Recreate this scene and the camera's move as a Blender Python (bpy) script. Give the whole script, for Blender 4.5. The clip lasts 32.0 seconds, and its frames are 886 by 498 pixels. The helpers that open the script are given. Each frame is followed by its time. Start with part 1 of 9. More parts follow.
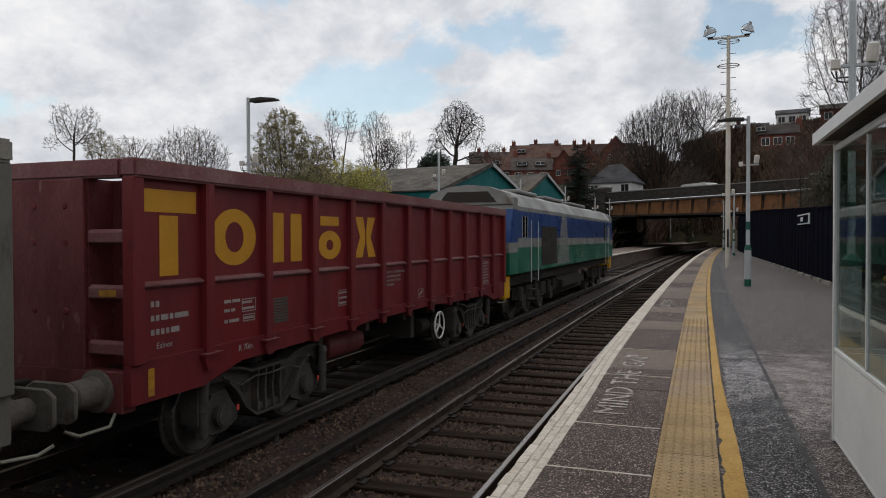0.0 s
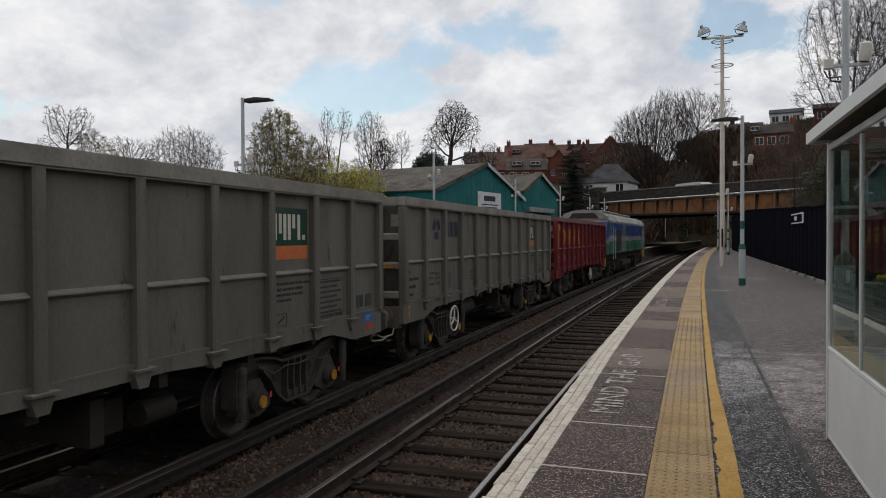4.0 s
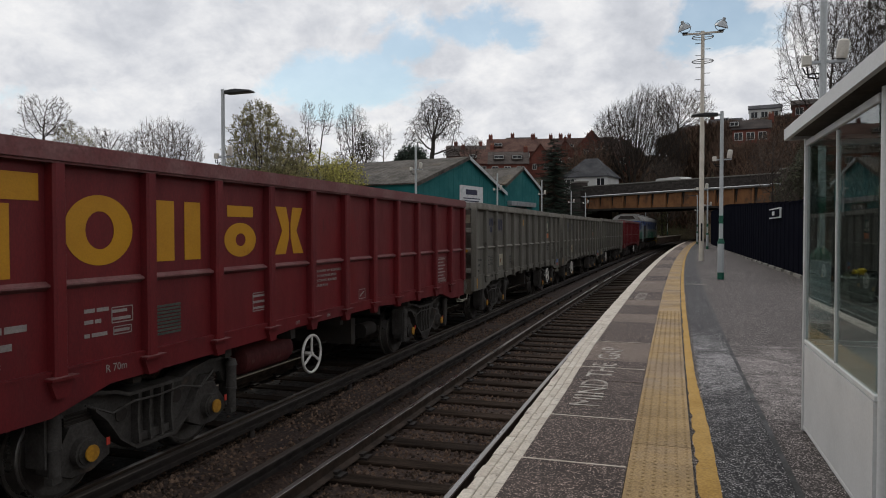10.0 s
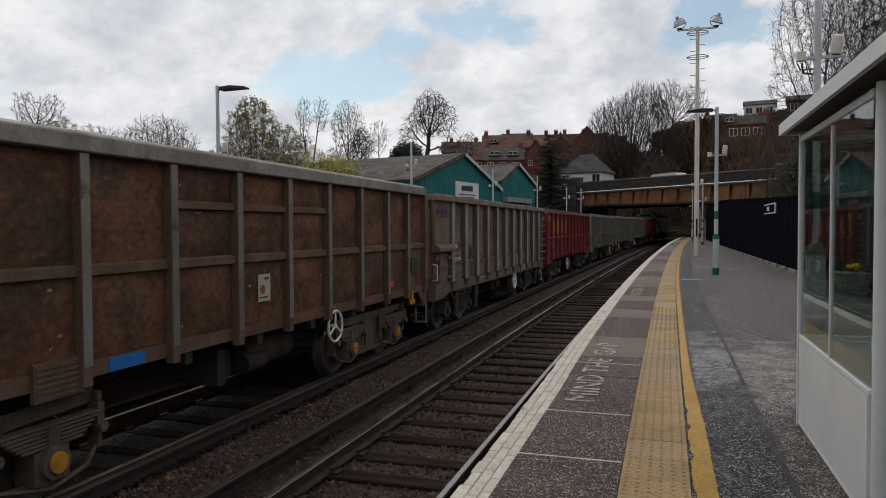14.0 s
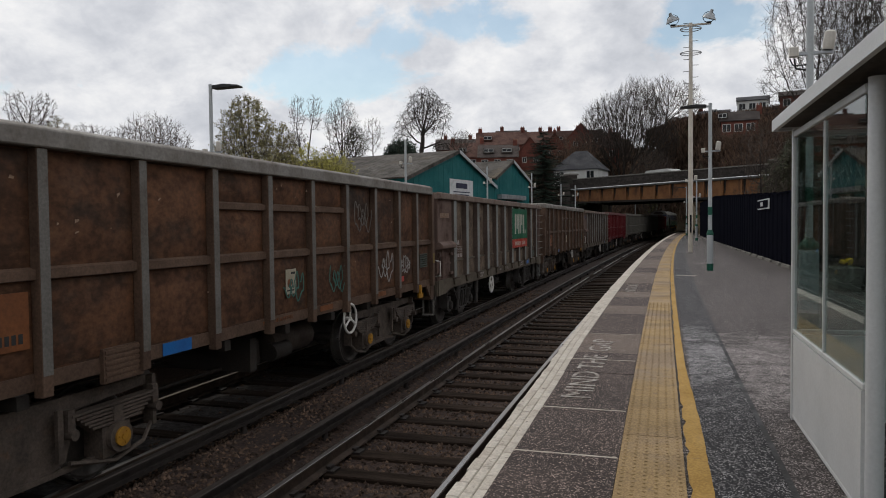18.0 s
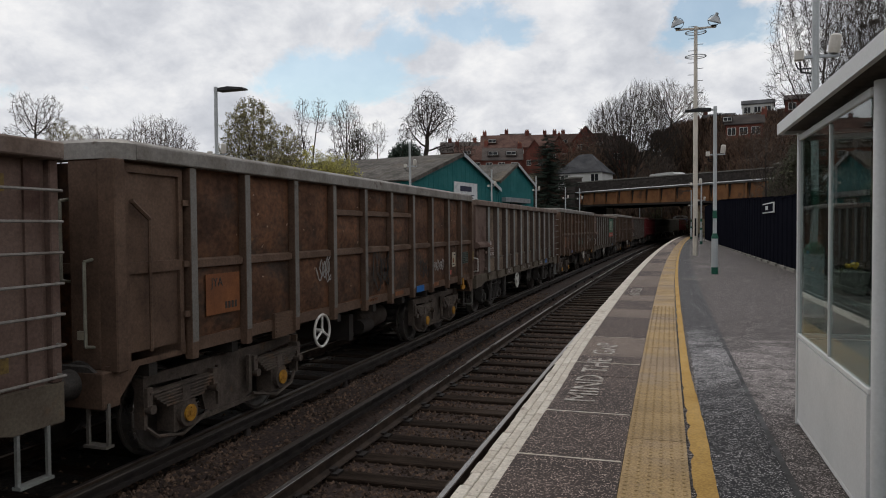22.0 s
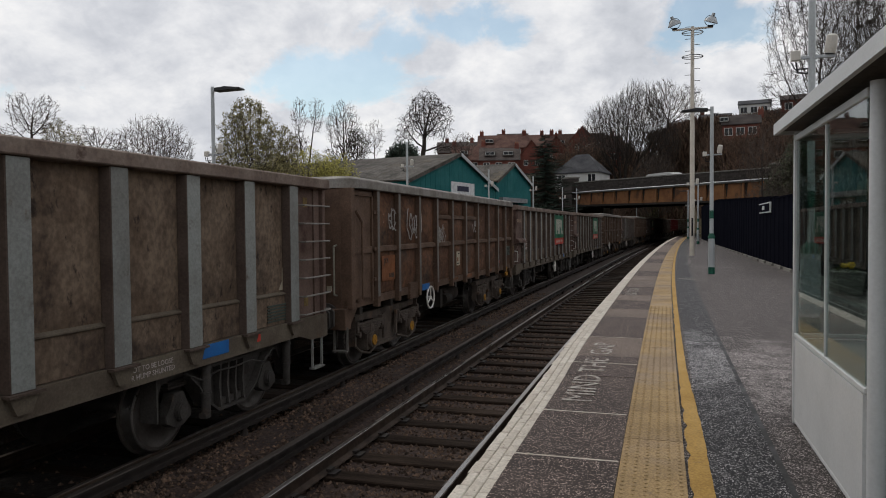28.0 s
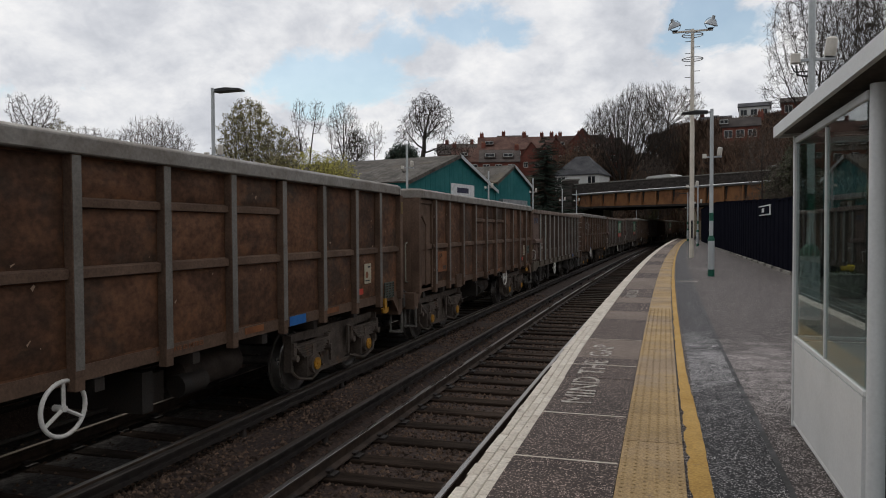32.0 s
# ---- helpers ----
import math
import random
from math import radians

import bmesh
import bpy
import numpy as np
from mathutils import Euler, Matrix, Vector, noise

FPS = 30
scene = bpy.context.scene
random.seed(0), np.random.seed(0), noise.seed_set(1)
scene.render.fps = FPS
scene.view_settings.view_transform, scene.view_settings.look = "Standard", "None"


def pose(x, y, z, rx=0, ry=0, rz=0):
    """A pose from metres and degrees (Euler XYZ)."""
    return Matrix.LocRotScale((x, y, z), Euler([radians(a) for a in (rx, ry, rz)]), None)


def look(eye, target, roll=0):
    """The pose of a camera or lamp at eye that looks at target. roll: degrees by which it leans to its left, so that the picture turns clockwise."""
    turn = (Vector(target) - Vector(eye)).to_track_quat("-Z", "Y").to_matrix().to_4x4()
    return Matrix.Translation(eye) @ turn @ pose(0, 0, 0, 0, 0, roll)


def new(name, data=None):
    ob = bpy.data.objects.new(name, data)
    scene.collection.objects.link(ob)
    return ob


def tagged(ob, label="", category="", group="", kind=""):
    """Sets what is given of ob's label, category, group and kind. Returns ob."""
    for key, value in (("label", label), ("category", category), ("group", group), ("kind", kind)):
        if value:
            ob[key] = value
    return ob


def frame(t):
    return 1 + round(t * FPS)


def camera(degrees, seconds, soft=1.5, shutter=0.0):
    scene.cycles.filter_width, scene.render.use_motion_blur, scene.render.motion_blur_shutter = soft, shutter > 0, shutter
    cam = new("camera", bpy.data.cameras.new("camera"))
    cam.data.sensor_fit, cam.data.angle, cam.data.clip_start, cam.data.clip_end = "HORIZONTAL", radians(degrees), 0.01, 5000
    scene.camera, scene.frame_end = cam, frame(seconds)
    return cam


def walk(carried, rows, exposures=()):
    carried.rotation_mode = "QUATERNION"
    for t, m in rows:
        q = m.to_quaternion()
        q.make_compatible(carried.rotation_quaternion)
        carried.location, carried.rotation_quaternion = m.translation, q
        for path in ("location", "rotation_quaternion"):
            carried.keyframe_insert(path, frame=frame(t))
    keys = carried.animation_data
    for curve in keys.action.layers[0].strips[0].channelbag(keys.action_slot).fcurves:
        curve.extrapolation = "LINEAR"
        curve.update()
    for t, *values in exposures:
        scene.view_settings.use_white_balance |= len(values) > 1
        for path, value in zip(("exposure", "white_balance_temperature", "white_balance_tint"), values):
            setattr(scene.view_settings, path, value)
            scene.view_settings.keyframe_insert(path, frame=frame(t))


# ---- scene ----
# Camera: a phone held on the platform, panning a little.
cam = camera(64.2, 32.0, soft=1.0)
EYE = (0.0, 0.0, 1.52)
walk(cam, [(t, pose(*EYE, a, b, c)) for t, a, b, c in [
    (0, 89.11, 0.15, 19.57), (0.5, 89.11, 0.06, 19.63), (1, 89.12, 0.06, 19.43), (1.5, 89.19, 0.11, 19.33),
    (2, 89.17, 0.01, 19.36), (2.5, 89.05, -0.05, 19.46), (3, 89.04, -0.00, 19.49), (3.5, 89.14, 0.16, 19.33),
    (5.5, 88.81, 0.30, 18.88), (6, 88.85, 0.27, 18.75), (6.5, 88.86, 0.20, 18.70), (7, 88.92, 0.23, 18.55),
    (7.5, 88.95, 0.32, 18.48), (8, 88.85, 0.18, 18.37), (8.5, 88.72, 0.16, 18.22), (9, 88.76, 0.12, 18.03),
    (9.5, 88.79, 0.22, 17.82), (10, 88.58, 0.10, 17.70), (10.5, 88.27, 0.02, 17.70), (11, 88.17, 0.01, 17.77),
    (11.5, 88.21, -0.08, 17.71), (12, 88.30, -0.09, 17.54), (12.5, 88.38, -0.18, 17.32), (13, 88.38, 0.06, 17.27),
    (13.5, 88.30, 0.26, 17.28), (14, 88.28, 0.26, 17.35), (14.5, 88.39, 0.18, 17.27), (16.5, 88.17, 0.37, 17.11),
    (17, 87.95, 0.52, 17.10), (17.5, 87.94, 0.61, 16.91), (18, 88.08, 0.63, 16.92), (18.5, 88.04, 0.52, 16.95),
    (19, 87.97, 0.44, 17.07), (19.5, 87.96, 0.43, 17.04), (20, 88.00, 0.44, 17.09), (20.5, 88.11, 0.45, 17.04),
    (21, 88.18, 0.30, 17.02), (21.5, 88.21, 0.25, 17.14), (22, 88.31, 0.47, 17.26), (22.5, 88.55, 0.21, 17.27),
    (23, 88.52, 0.37, 17.17), (23.5, 88.40, 0.25, 17.13), (24, 88.43, 0.23, 17.12), (24.5, 88.36, 0.34, 17.17),
    (25, 88.48, 0.39, 17.11), (25.5, 88.51, 0.25, 17.05), (27.5, 88.09, 0.40, 17.04), (28, 88.31, 0.48, 17.03),
    (28.5, 88.37, 0.32, 17.14), (29, 88.45, 0.40, 17.10), (29.5, 88.58, 0.58, 17.03), (30, 88.69, 0.54, 16.94),
    (30.5, 88.58, 0.45, 17.08), (31, 88.59, 0.23, 17.15), (31.5, 88.55, 0.38, 17.09), (32, 88.44, 0.33, 17.01),
]])

# ------------------------------------------------------------------ light
def make_world():
    w = bpy.data.worlds.new("cloudy_sky")
    scene.world = w
    w.use_nodes = True
    nt = w.node_tree
    nt.nodes.clear()
    N, L = nt.nodes.new, nt.links.new

    def math_node(op, a, b=None, clamp=False):
        n = N("ShaderNodeMath")
        n.operation, n.use_clamp = op, clamp
        for i, v in enumerate((a, b)):
            if v is None:
                continue
            if isinstance(v, (int, float)):
                n.inputs[i].default_value = v
            else:
                L(v, n.inputs[i])
        return n.outputs[0]

    def noise_tex(vec, scale, detail, rough, dist=0.0):
        n = N("ShaderNodeTexNoise")
        n.inputs["Scale"].default_value, n.inputs["Detail"].default_value = scale, detail
        n.inputs["Roughness"].default_value, n.inputs["Distortion"].default_value = rough, dist
        L(vec, n.inputs["Vector"])
        return n.outputs[0]

    def ramp(fac, stops):
        n = N("ShaderNodeValToRGB")
        els = n.color_ramp.elements
        els[0].position, els[0].color = stops[0][0], (*stops[0][1], 1)
        els[1].position, els[1].color = stops[-1][0], (*stops[-1][1], 1)
        for p, c in stops[1:-1]:
            e = els.new(p)
            e.color = (*c, 1)
        L(fac, n.inputs[0])
        return n.outputs[0]

    co = N("ShaderNodeTexCoord").outputs["Generated"]
    sep = N("ShaderNodeSeparateXYZ")
    L(co, sep.inputs[0])
    up = math_node("ADD", math_node("MAXIMUM", sep.outputs[2], 0.0), 0.55)
    comb = N("ShaderNodeCombineXYZ")
    L(math_node("DIVIDE", sep.outputs[0], up), comb.inputs[0])
    L(math_node("DIVIDE", sep.outputs[1], up), comb.inputs[1])
    flat = comb.outputs[0]
    sky = N("ShaderNodeTexSky")
    sky.sky_type, sky.sun_disc = "NISHITA", False
    sky.sun_elevation, sky.sun_rotation = radians(SUN_UP), radians(SUN_ROUND)
    sky.air_density, sky.dust_density = 1.0, 0.6
    blue = N("ShaderNodeVectorMath")
    blue.operation = "MULTIPLY"
    blue.inputs[1].default_value = (0.095, 0.098, 0.088)
    L(sky.outputs[0], blue.inputs[0])
    # rents in the cloud, where the blue shows
    ragged = noise_tex(flat, 7.0, 9.0, 0.62, 0.25)
    rents = None
    for az, el, wide, strength in RENTS:
        d = (math.sin(radians(az)) * math.cos(radians(el)), math.cos(radians(az)) * math.cos(radians(el)), math.sin(radians(el)))
        off = N("ShaderNodeVectorMath")
        off.operation = "SUBTRACT"
        L(co, off.inputs[0])
        off.inputs[1].default_value = d
        sc = N("ShaderNodeVectorMath")
        sc.operation = "MULTIPLY"
        L(off.outputs[0], sc.inputs[0])
        sc.inputs[1].default_value = (1 / wide[0], 1 / wide[0], 1 / wide[1])
        ln = N("ShaderNodeVectorMath")
        ln.operation = "LENGTH"
        L(sc.outputs[0], ln.inputs[0])
        g = math_node("MULTIPLY", math_node("SUBTRACT", 1.0, ln.outputs["Value"]), strength)
        rents = g if rents is None else math_node("MAXIMUM", rents, g)
    open_sky = math_node("ADD", rents, math_node("MULTIPLY", math_node("SUBTRACT", ragged, 0.5), 4.5))
    fac = ramp(open_sky, [(0.15, (0, 0, 0)), (0.75, (0.78, 0.78, 0.78))])
    shade = noise_tex(flat, 4.6, 9.0, 0.58, 0.25)
    billow = noise_tex(flat, 11.0, 8.0, 0.62, 0.2)
    grey = math_node("ADD", math_node("MULTIPLY", shade, 0.62), math_node("MULTIPLY", billow, 0.38))
    cloud = ramp(grey, [(0.32, (0.44, 0.460, 0.505)), (0.44, (0.57, 0.585, 0.625)), (0.53, (0.705, 0.712, 0.735)), (0.63, (0.845, 0.838, 0.835))])
    mix = N("ShaderNodeMix")
    mix.data_type = "RGBA"
    L(fac, mix.inputs["Factor"])
    L(cloud, mix.inputs["A"])
    L(blue.outputs[0], mix.inputs["B"])
    bg = N("ShaderNodeBackground")
    L(mix.outputs["Result"], bg.inputs[0])
    bg.inputs[1].default_value = 1.0
    out = N("ShaderNodeOutputWorld")
    L(bg.outputs[0], out.inputs[0])


SUN_UP, SUN_ROUND = 48.0, -40.0
RENTS = [(-25.5, 11.9, (0.13, 0.065), 1.7), (-20.0, 14.6, (0.07, 0.035), 1.2), (-15.5, 15.6, (0.09, 0.04), 1.2), (-35.5, 19.3, (0.07, 0.03), 1.0), (3.0, 14.6, (0.10, 0.045), 1.5), (-53.0, 9.0, (0.10, 0.03), 0.9), (60.0, 30.0, (0.3, 0.15), 0.8), (150.0, 35.0, (0.4, 0.2), 0.8)]
make_world()
sun_data = bpy.data.lights.new("sun", "SUN")
sun_data.energy, sun_data.angle, sun_data.color = 0.7, radians(14), (1.0, 0.93, 0.83)
sun = new("sun", sun_data)
_az = radians(SUN_ROUND)
sun.matrix_world = look((math.sin(_az) * 60 * math.cos(radians(SUN_UP)), math.cos(_az) * 60 * math.cos(radians(SUN_UP)), 60 * math.sin(radians(SUN_UP))), (0, 0, 0))
scene.view_settings.exposure = 0.18

# ------------------------------------------------------------------ materials
def mat(name, a, b=None, rough=0.7, metal=0.0, scale=3.0, fine=40.0, spread=(0.35, 0.7), grain=0.25, bump=0.15, third=None, third_scale=0.8, third_at=(0.55, 0.7), stretch=(1, 1, 1), per_thing=0.0, spec=0.3, rough_var=0.15, island=0.0, world=False, fleck=None, fleck_scale=6.0, fleck_at=(0.62, 0.68), fleck_stretch=(1, 1, 1)):
    """Base colour a broken up by b at 'scale' per metre, a fine grain, and a larger stain 'third'."""
    m = bpy.data.materials.new(name)
    m.use_nodes = True
    nt = m.node_tree
    N, L = nt.nodes.new, nt.links.new
    bsdf = nt.nodes["Principled BSDF"]
    co = N("ShaderNodeNewGeometry").outputs["Position"] if world else N("ShaderNodeTexCoord").outputs["Object"]
    mp = N("ShaderNodeMapping")
    mp.inputs["Scale"].default_value = stretch
    L(co, mp.inputs[0])
    rnd = N("ShaderNodeObjectInfo").outputs["Random"]
    w = N("ShaderNodeMath")
    w.operation = "MULTIPLY"
    w.inputs[1].default_value = 37.0
    if not world:
        L(rnd, w.inputs[0])

    def nz(sc, detail, rgh=0.6):
        n = N("ShaderNodeTexNoise")
        n.noise_dimensions = "4D"
        n.inputs["Scale"].default_value, n.inputs["Detail"].default_value, n.inputs["Roughness"].default_value = sc, detail, rgh
        L(mp.outputs[0], n.inputs["Vector"])
        L(w.outputs[0], n.inputs["W"])
        return n.outputs[0]

    def span(v, lo, hi, to0=0.0, to1=1.0):
        n = N("ShaderNodeMapRange")
        n.interpolation_type = "SMOOTHSTEP"
        for i, x in enumerate((lo, hi, to0, to1)):
            n.inputs[i + 1].default_value = x
        L(v, n.inputs[0])
        return n.outputs[0]

    def mixc(f, x, y, kind="MIX"):
        n = N("ShaderNodeMix")
        n.data_type, n.blend_type = "RGBA", kind
        for k, v in (("Factor", f), ("A", x), ("B", y)):
            if isinstance(v, tuple):
                n.inputs[k].default_value = (*v, 1) if len(v) == 3 else v
            elif isinstance(v, (int, float)):
                n.inputs[k].default_value = v
            else:
                L(v, n.inputs[k])
        return n.outputs["Result"]

    big = nz(scale, 5.0)
    small = nz(fine, 3.0)
    col = mixc(span(big, *spread), a, b if b else tuple(0.75 * c for c in a))
    if third:
        col = mixc(span(nz(third_scale, 6.0, 0.65), *third_at), col, third)
    if fleck:
        fm = N("ShaderNodeMapping")
        fm.inputs["Scale"].default_value = fleck_stretch
        L(mp.outputs[0], fm.inputs[0])
        fn = N("ShaderNodeTexNoise")
        fn.noise_dimensions = "4D"
        fn.inputs["Scale"].default_value, fn.inputs["Detail"].default_value, fn.inputs["Roughness"].default_value = fleck_scale, 8.0, 0.68
        L(fm.outputs[0], fn.inputs["Vector"])
        L(w.outputs[0], fn.inputs["W"])
        col = mixc(span(fn.outputs[0], *fleck_at), col, fleck)
    g = span(small, 0.25, 0.75, 1 - grain, 1 + grain)
    gc = N("ShaderNodeCombineColor")
    for i in range(3):
        L(g, gc.inputs[i])
    col = mixc(1.0, col, gc.outputs[0], "MULTIPLY")
    if per_thing or island:
        src = rnd
        if island:
            src = N("ShaderNodeNewGeometry").outputs["Random Per Island"]
        amount = per_thing or island
        v = span(src, 0.0, 1.0, 1 - amount, 1 + amount)
        vc = N("ShaderNodeCombineColor")
        for i in range(3):
            L(v, vc.inputs[i])
        col = mixc(1.0, col, vc.outputs[0], "MULTIPLY")
    L(col, bsdf.inputs["Base Color"])
    L(span(big, 0.3, 0.7, max(0.02, rough - rough_var), min(1, rough + rough_var)), bsdf.inputs["Roughness"])
    bsdf.inputs["Metallic"].default_value = metal
    bsdf.inputs["Specular IOR Level"].default_value = spec
    if bump:
        bp = N("ShaderNodeBump")
        bp.inputs["Strength"].default_value, bp.inputs["Distance"].default_value = bump, 0.01
        L(small, bp.inputs["Height"])
        L(bp.outputs[0], bsdf.inputs["Normal"])
    return m


def glass_mat(name, tint=(0.8, 0.86, 0.84), rough=0.02):
    m = bpy.data.materials.new(name)
    m.use_nodes = True
    nt = m.node_tree
    nt.nodes.clear()
    N, L = nt.nodes.new, nt.links.new
    out = N("ShaderNodeOutputMaterial")
    tr = N("ShaderNodeBsdfTransparent")
    tr.inputs[0].default_value = (*tint, 1)
    gl = N("ShaderNodeBsdfGlossy")
    gl.inputs["Roughness"].default_value = rough
    lw = N("ShaderNodeLayerWeight")
    lw.inputs[0].default_value = 0.5
    pw = N("ShaderNodeMath")
    pw.operation = "POWER"
    pw.inputs[1].default_value = 4.0
    L(lw.outputs["Facing"], pw.inputs[0])
    fr = N("ShaderNodeMath")
    fr.operation = "MULTIPLY_ADD"
    fr.inputs[1].default_value, fr.inputs[2].default_value = 0.6, 0.03
    L(pw.outputs[0], fr.inputs[0])
    mx = N("ShaderNodeMixShader")
    L(fr.outputs[0], mx.inputs[0])
    L(tr.outputs[0], mx.inputs[1])
    L(gl.outputs[0], mx.inputs[2])
    L(mx.outputs[0], out.inputs[0])
    return m


def chip_mat(name, base, dark, chip, cover=0.60, patch=None, patch_at=(0.55, 0.75), patch_scale=0.45, size=75.0, rough=0.7, spot=None):
    """Asphalt: a dark binder with pale stone chips, and larger bleached patches."""
    m = bpy.data.materials.new(name)
    m.use_nodes = True
    nt = m.node_tree
    N, L = nt.nodes.new, nt.links.new
    bsdf = nt.nodes["Principled BSDF"]
    geo = N("ShaderNodeNewGeometry").outputs["Position"]

    def nz(sc, detail, rgh=0.6, stretch=(1, 1, 1)):
        mp = N("ShaderNodeMapping")
        mp.inputs["Scale"].default_value = stretch
        L(geo, mp.inputs[0])
        n = N("ShaderNodeTexNoise")
        n.inputs["Scale"].default_value, n.inputs["Detail"].default_value, n.inputs["Roughness"].default_value = sc, detail, rgh
        L(mp.outputs[0], n.inputs["Vector"])
        return n.outputs[0]

    def span(v, lo, hi, a=0.0, b=1.0):
        n = N("ShaderNodeMapRange")
        n.interpolation_type = "SMOOTHSTEP"
        for i, x in enumerate((lo, hi, a, b)):
            n.inputs[i + 1].default_value = x
        L(v, n.inputs[0])
        return n.outputs[0]

    def mixc(f, x, y):
        n = N("ShaderNodeMix")
        n.data_type = "RGBA"
        for k, v in (("Factor", f), ("A", x), ("B", y)):
            if isinstance(v, tuple):
                n.inputs[k].default_value = (*v, 1)
            else:
                L(v, n.inputs[k])
        return n.outputs["Result"]

    col = mixc(span(nz(1.1, 6.0), 0.35, 0.65), base, dark)
    bleached = span(nz(patch_scale, 7.0, 0.62, (1, 0.45, 1)), *patch_at)
    if spot:
        # one broad bleached area where frost salt has dried, ragged at its edge
        sub = N("ShaderNodeVectorMath")
        sub.operation = "SUBTRACT"
        sub.inputs[1].default_value = (spot[0], spot[1], 0)
        L(geo, sub.inputs[0])
        scl = N("ShaderNodeVectorMath")
        scl.operation = "MULTIPLY"
        scl.inputs[1].default_value = (1 / spot[2], 1 / spot[3], 0)
        L(sub.outputs[0], scl.inputs[0])
        ln = N("ShaderNodeVectorMath")
        ln.operation = "LENGTH"
        L(scl.outputs[0], ln.inputs[0])
        rag = N("ShaderNodeMath")
        rag.operation = "MULTIPLY_ADD"
        rag.inputs[1].default_value = 2.4
        L(nz(1.3, 6.0, 0.65), rag.inputs[0])
        L(span(ln.outputs["Value"], 0.0, 1.5, 0.0, -1.0), rag.inputs[2])
        salt = span(rag.outputs[0], 0.60, 1.35)
        mx = N("ShaderNodeMath")
        mx.operation = "MAXIMUM"
        L(bleached, mx.inputs[0])
        L(salt, mx.inputs[1])
        bleached = mx.outputs[0]
    if patch:
        half = N("ShaderNodeMath")
        half.operation = "MULTIPLY"
        half.inputs[1].default_value = 0.75
        L(bleached, half.inputs[0])
        col = mixc(half.outputs[0], col, patch)
    vor = N("ShaderNodeTexVoronoi")
    vor.inputs["Scale"].default_value = size * 2.0
    L(geo, vor.inputs["Vector"])
    sepc = N("ShaderNodeSeparateColor")
    L(vor.outputs["Color"], sepc.inputs[0])
    more = N("ShaderNodeMath")
    more.operation = "MULTIPLY_ADD"
    more.inputs[1].default_value = 0.33
    L(bleached, more.inputs[0])
    L(sepc.outputs[0], more.inputs[2])
    tone = mixc(sepc.outputs[1], tuple(0.5 * c for c in chip), tuple(min(0.8, 1.5 * c) for c in chip))
    col = mixc(span(sepc.outputs[2], 0.0, 1.0, 0.0, 0.55), col, tuple(0.35 * c for c in dark))
    col = mixc(span(more.outputs[0], cover - 0.01, cover + 0.01), col, tone)
    # larger chips and worn hollows, which still tell further off
    big = N("ShaderNodeTexVoronoi")
    big.inputs["Scale"].default_value = size * 0.95
    L(geo, big.inputs["Vector"])
    bsep = N("ShaderNodeSeparateColor")
    L(big.outputs["Color"], bsep.inputs[0])
    lot = N("ShaderNodeMath")
    lot.operation = "MULTIPLY_ADD"
    lot.inputs[1].default_value = 0.22
    L(bleached, lot.inputs[0])
    L(bsep.outputs[0], lot.inputs[2])
    col = mixc(span(lot.outputs[0], cover + 0.04, cover + 0.08, 0.0, 0.35), col, tuple(0.85 * c for c in chip))
    col = mixc(span(nz(16.0, 5.0, 0.7), 0.50, 0.66, 0.0, 0.6), col, tuple(0.5 * c for c in dark))
    if spot:
        col = mixc(span(nz(4.5, 8.0, 0.75), 0.44, 0.62, 0.0, 0.5), col, tuple(0.75 * c for c in dark))
    fine = sepc.outputs[0]
    L(col, bsdf.inputs["Base Color"])
    bsdf.inputs["Roughness"].default_value = rough
    bsdf.inputs["Specular IOR Level"].default_value = 0.2
    bp = N("ShaderNodeBump")
    bp.inputs["Strength"].default_value, bp.inputs["Distance"].default_value = 0.35, 0.006
    L(fine, bp.inputs["Height"])
    L(bp.outputs[0], bsdf.inputs["Normal"])
    return m


M = {}
M["red"] = mat("red_wagon_paint", (0.150, 0.0145, 0.0172), (0.106, 0.0112, 0.0138), 0.5, scale=1.1, fine=60, grain=0.14, bump=0.05, third=(0.115, 0.036, 0.033), third_scale=2.0, third_at=(0.62, 0.80), stretch=(1, 1.5, 0.5), fleck=(0.05, 0.012, 0.012), fleck_scale=3.5, fleck_at=(0.60, 0.75))
M["grey"] = mat("grey_wagon_paint", (0.136, 0.127, 0.107), (0.102, 0.095, 0.080), 0.55, scale=1.1, fine=60, grain=0.14, bump=0.05, third=(0.062, 0.054, 0.045), third_scale=1.8, third_at=(0.56, 0.72), per_thing=0.06, stretch=(1, 1.6, 0.45), fleck=(0.050, 0.042, 0.034), fleck_scale=4.0, fleck_at=(0.59, 0.70))
M["red_rim"] = mat("dusty_red_paint", (0.15, 0.045, 0.046), (0.21, 0.11, 0.105), 0.6, scale=2.5, fine=30, grain=0.2, bump=0.1)
M["grey_rim"] = mat("dusty_grey_paint", (0.23, 0.215, 0.185), (0.16, 0.148, 0.125), 0.6, scale=1.8, fine=30, grain=0.15, bump=0.08)
M["grey_end"] = mat("rubbed_grey_end", (0.150, 0.135, 0.112), (0.108, 0.094, 0.078), 0.6, scale=2.0, fine=30, grain=0.2, bump=0.08, third=(0.085, 0.058, 0.042), third_scale=3.0, third_at=(0.56, 0.68), stretch=(1.6, 1, 0.55))
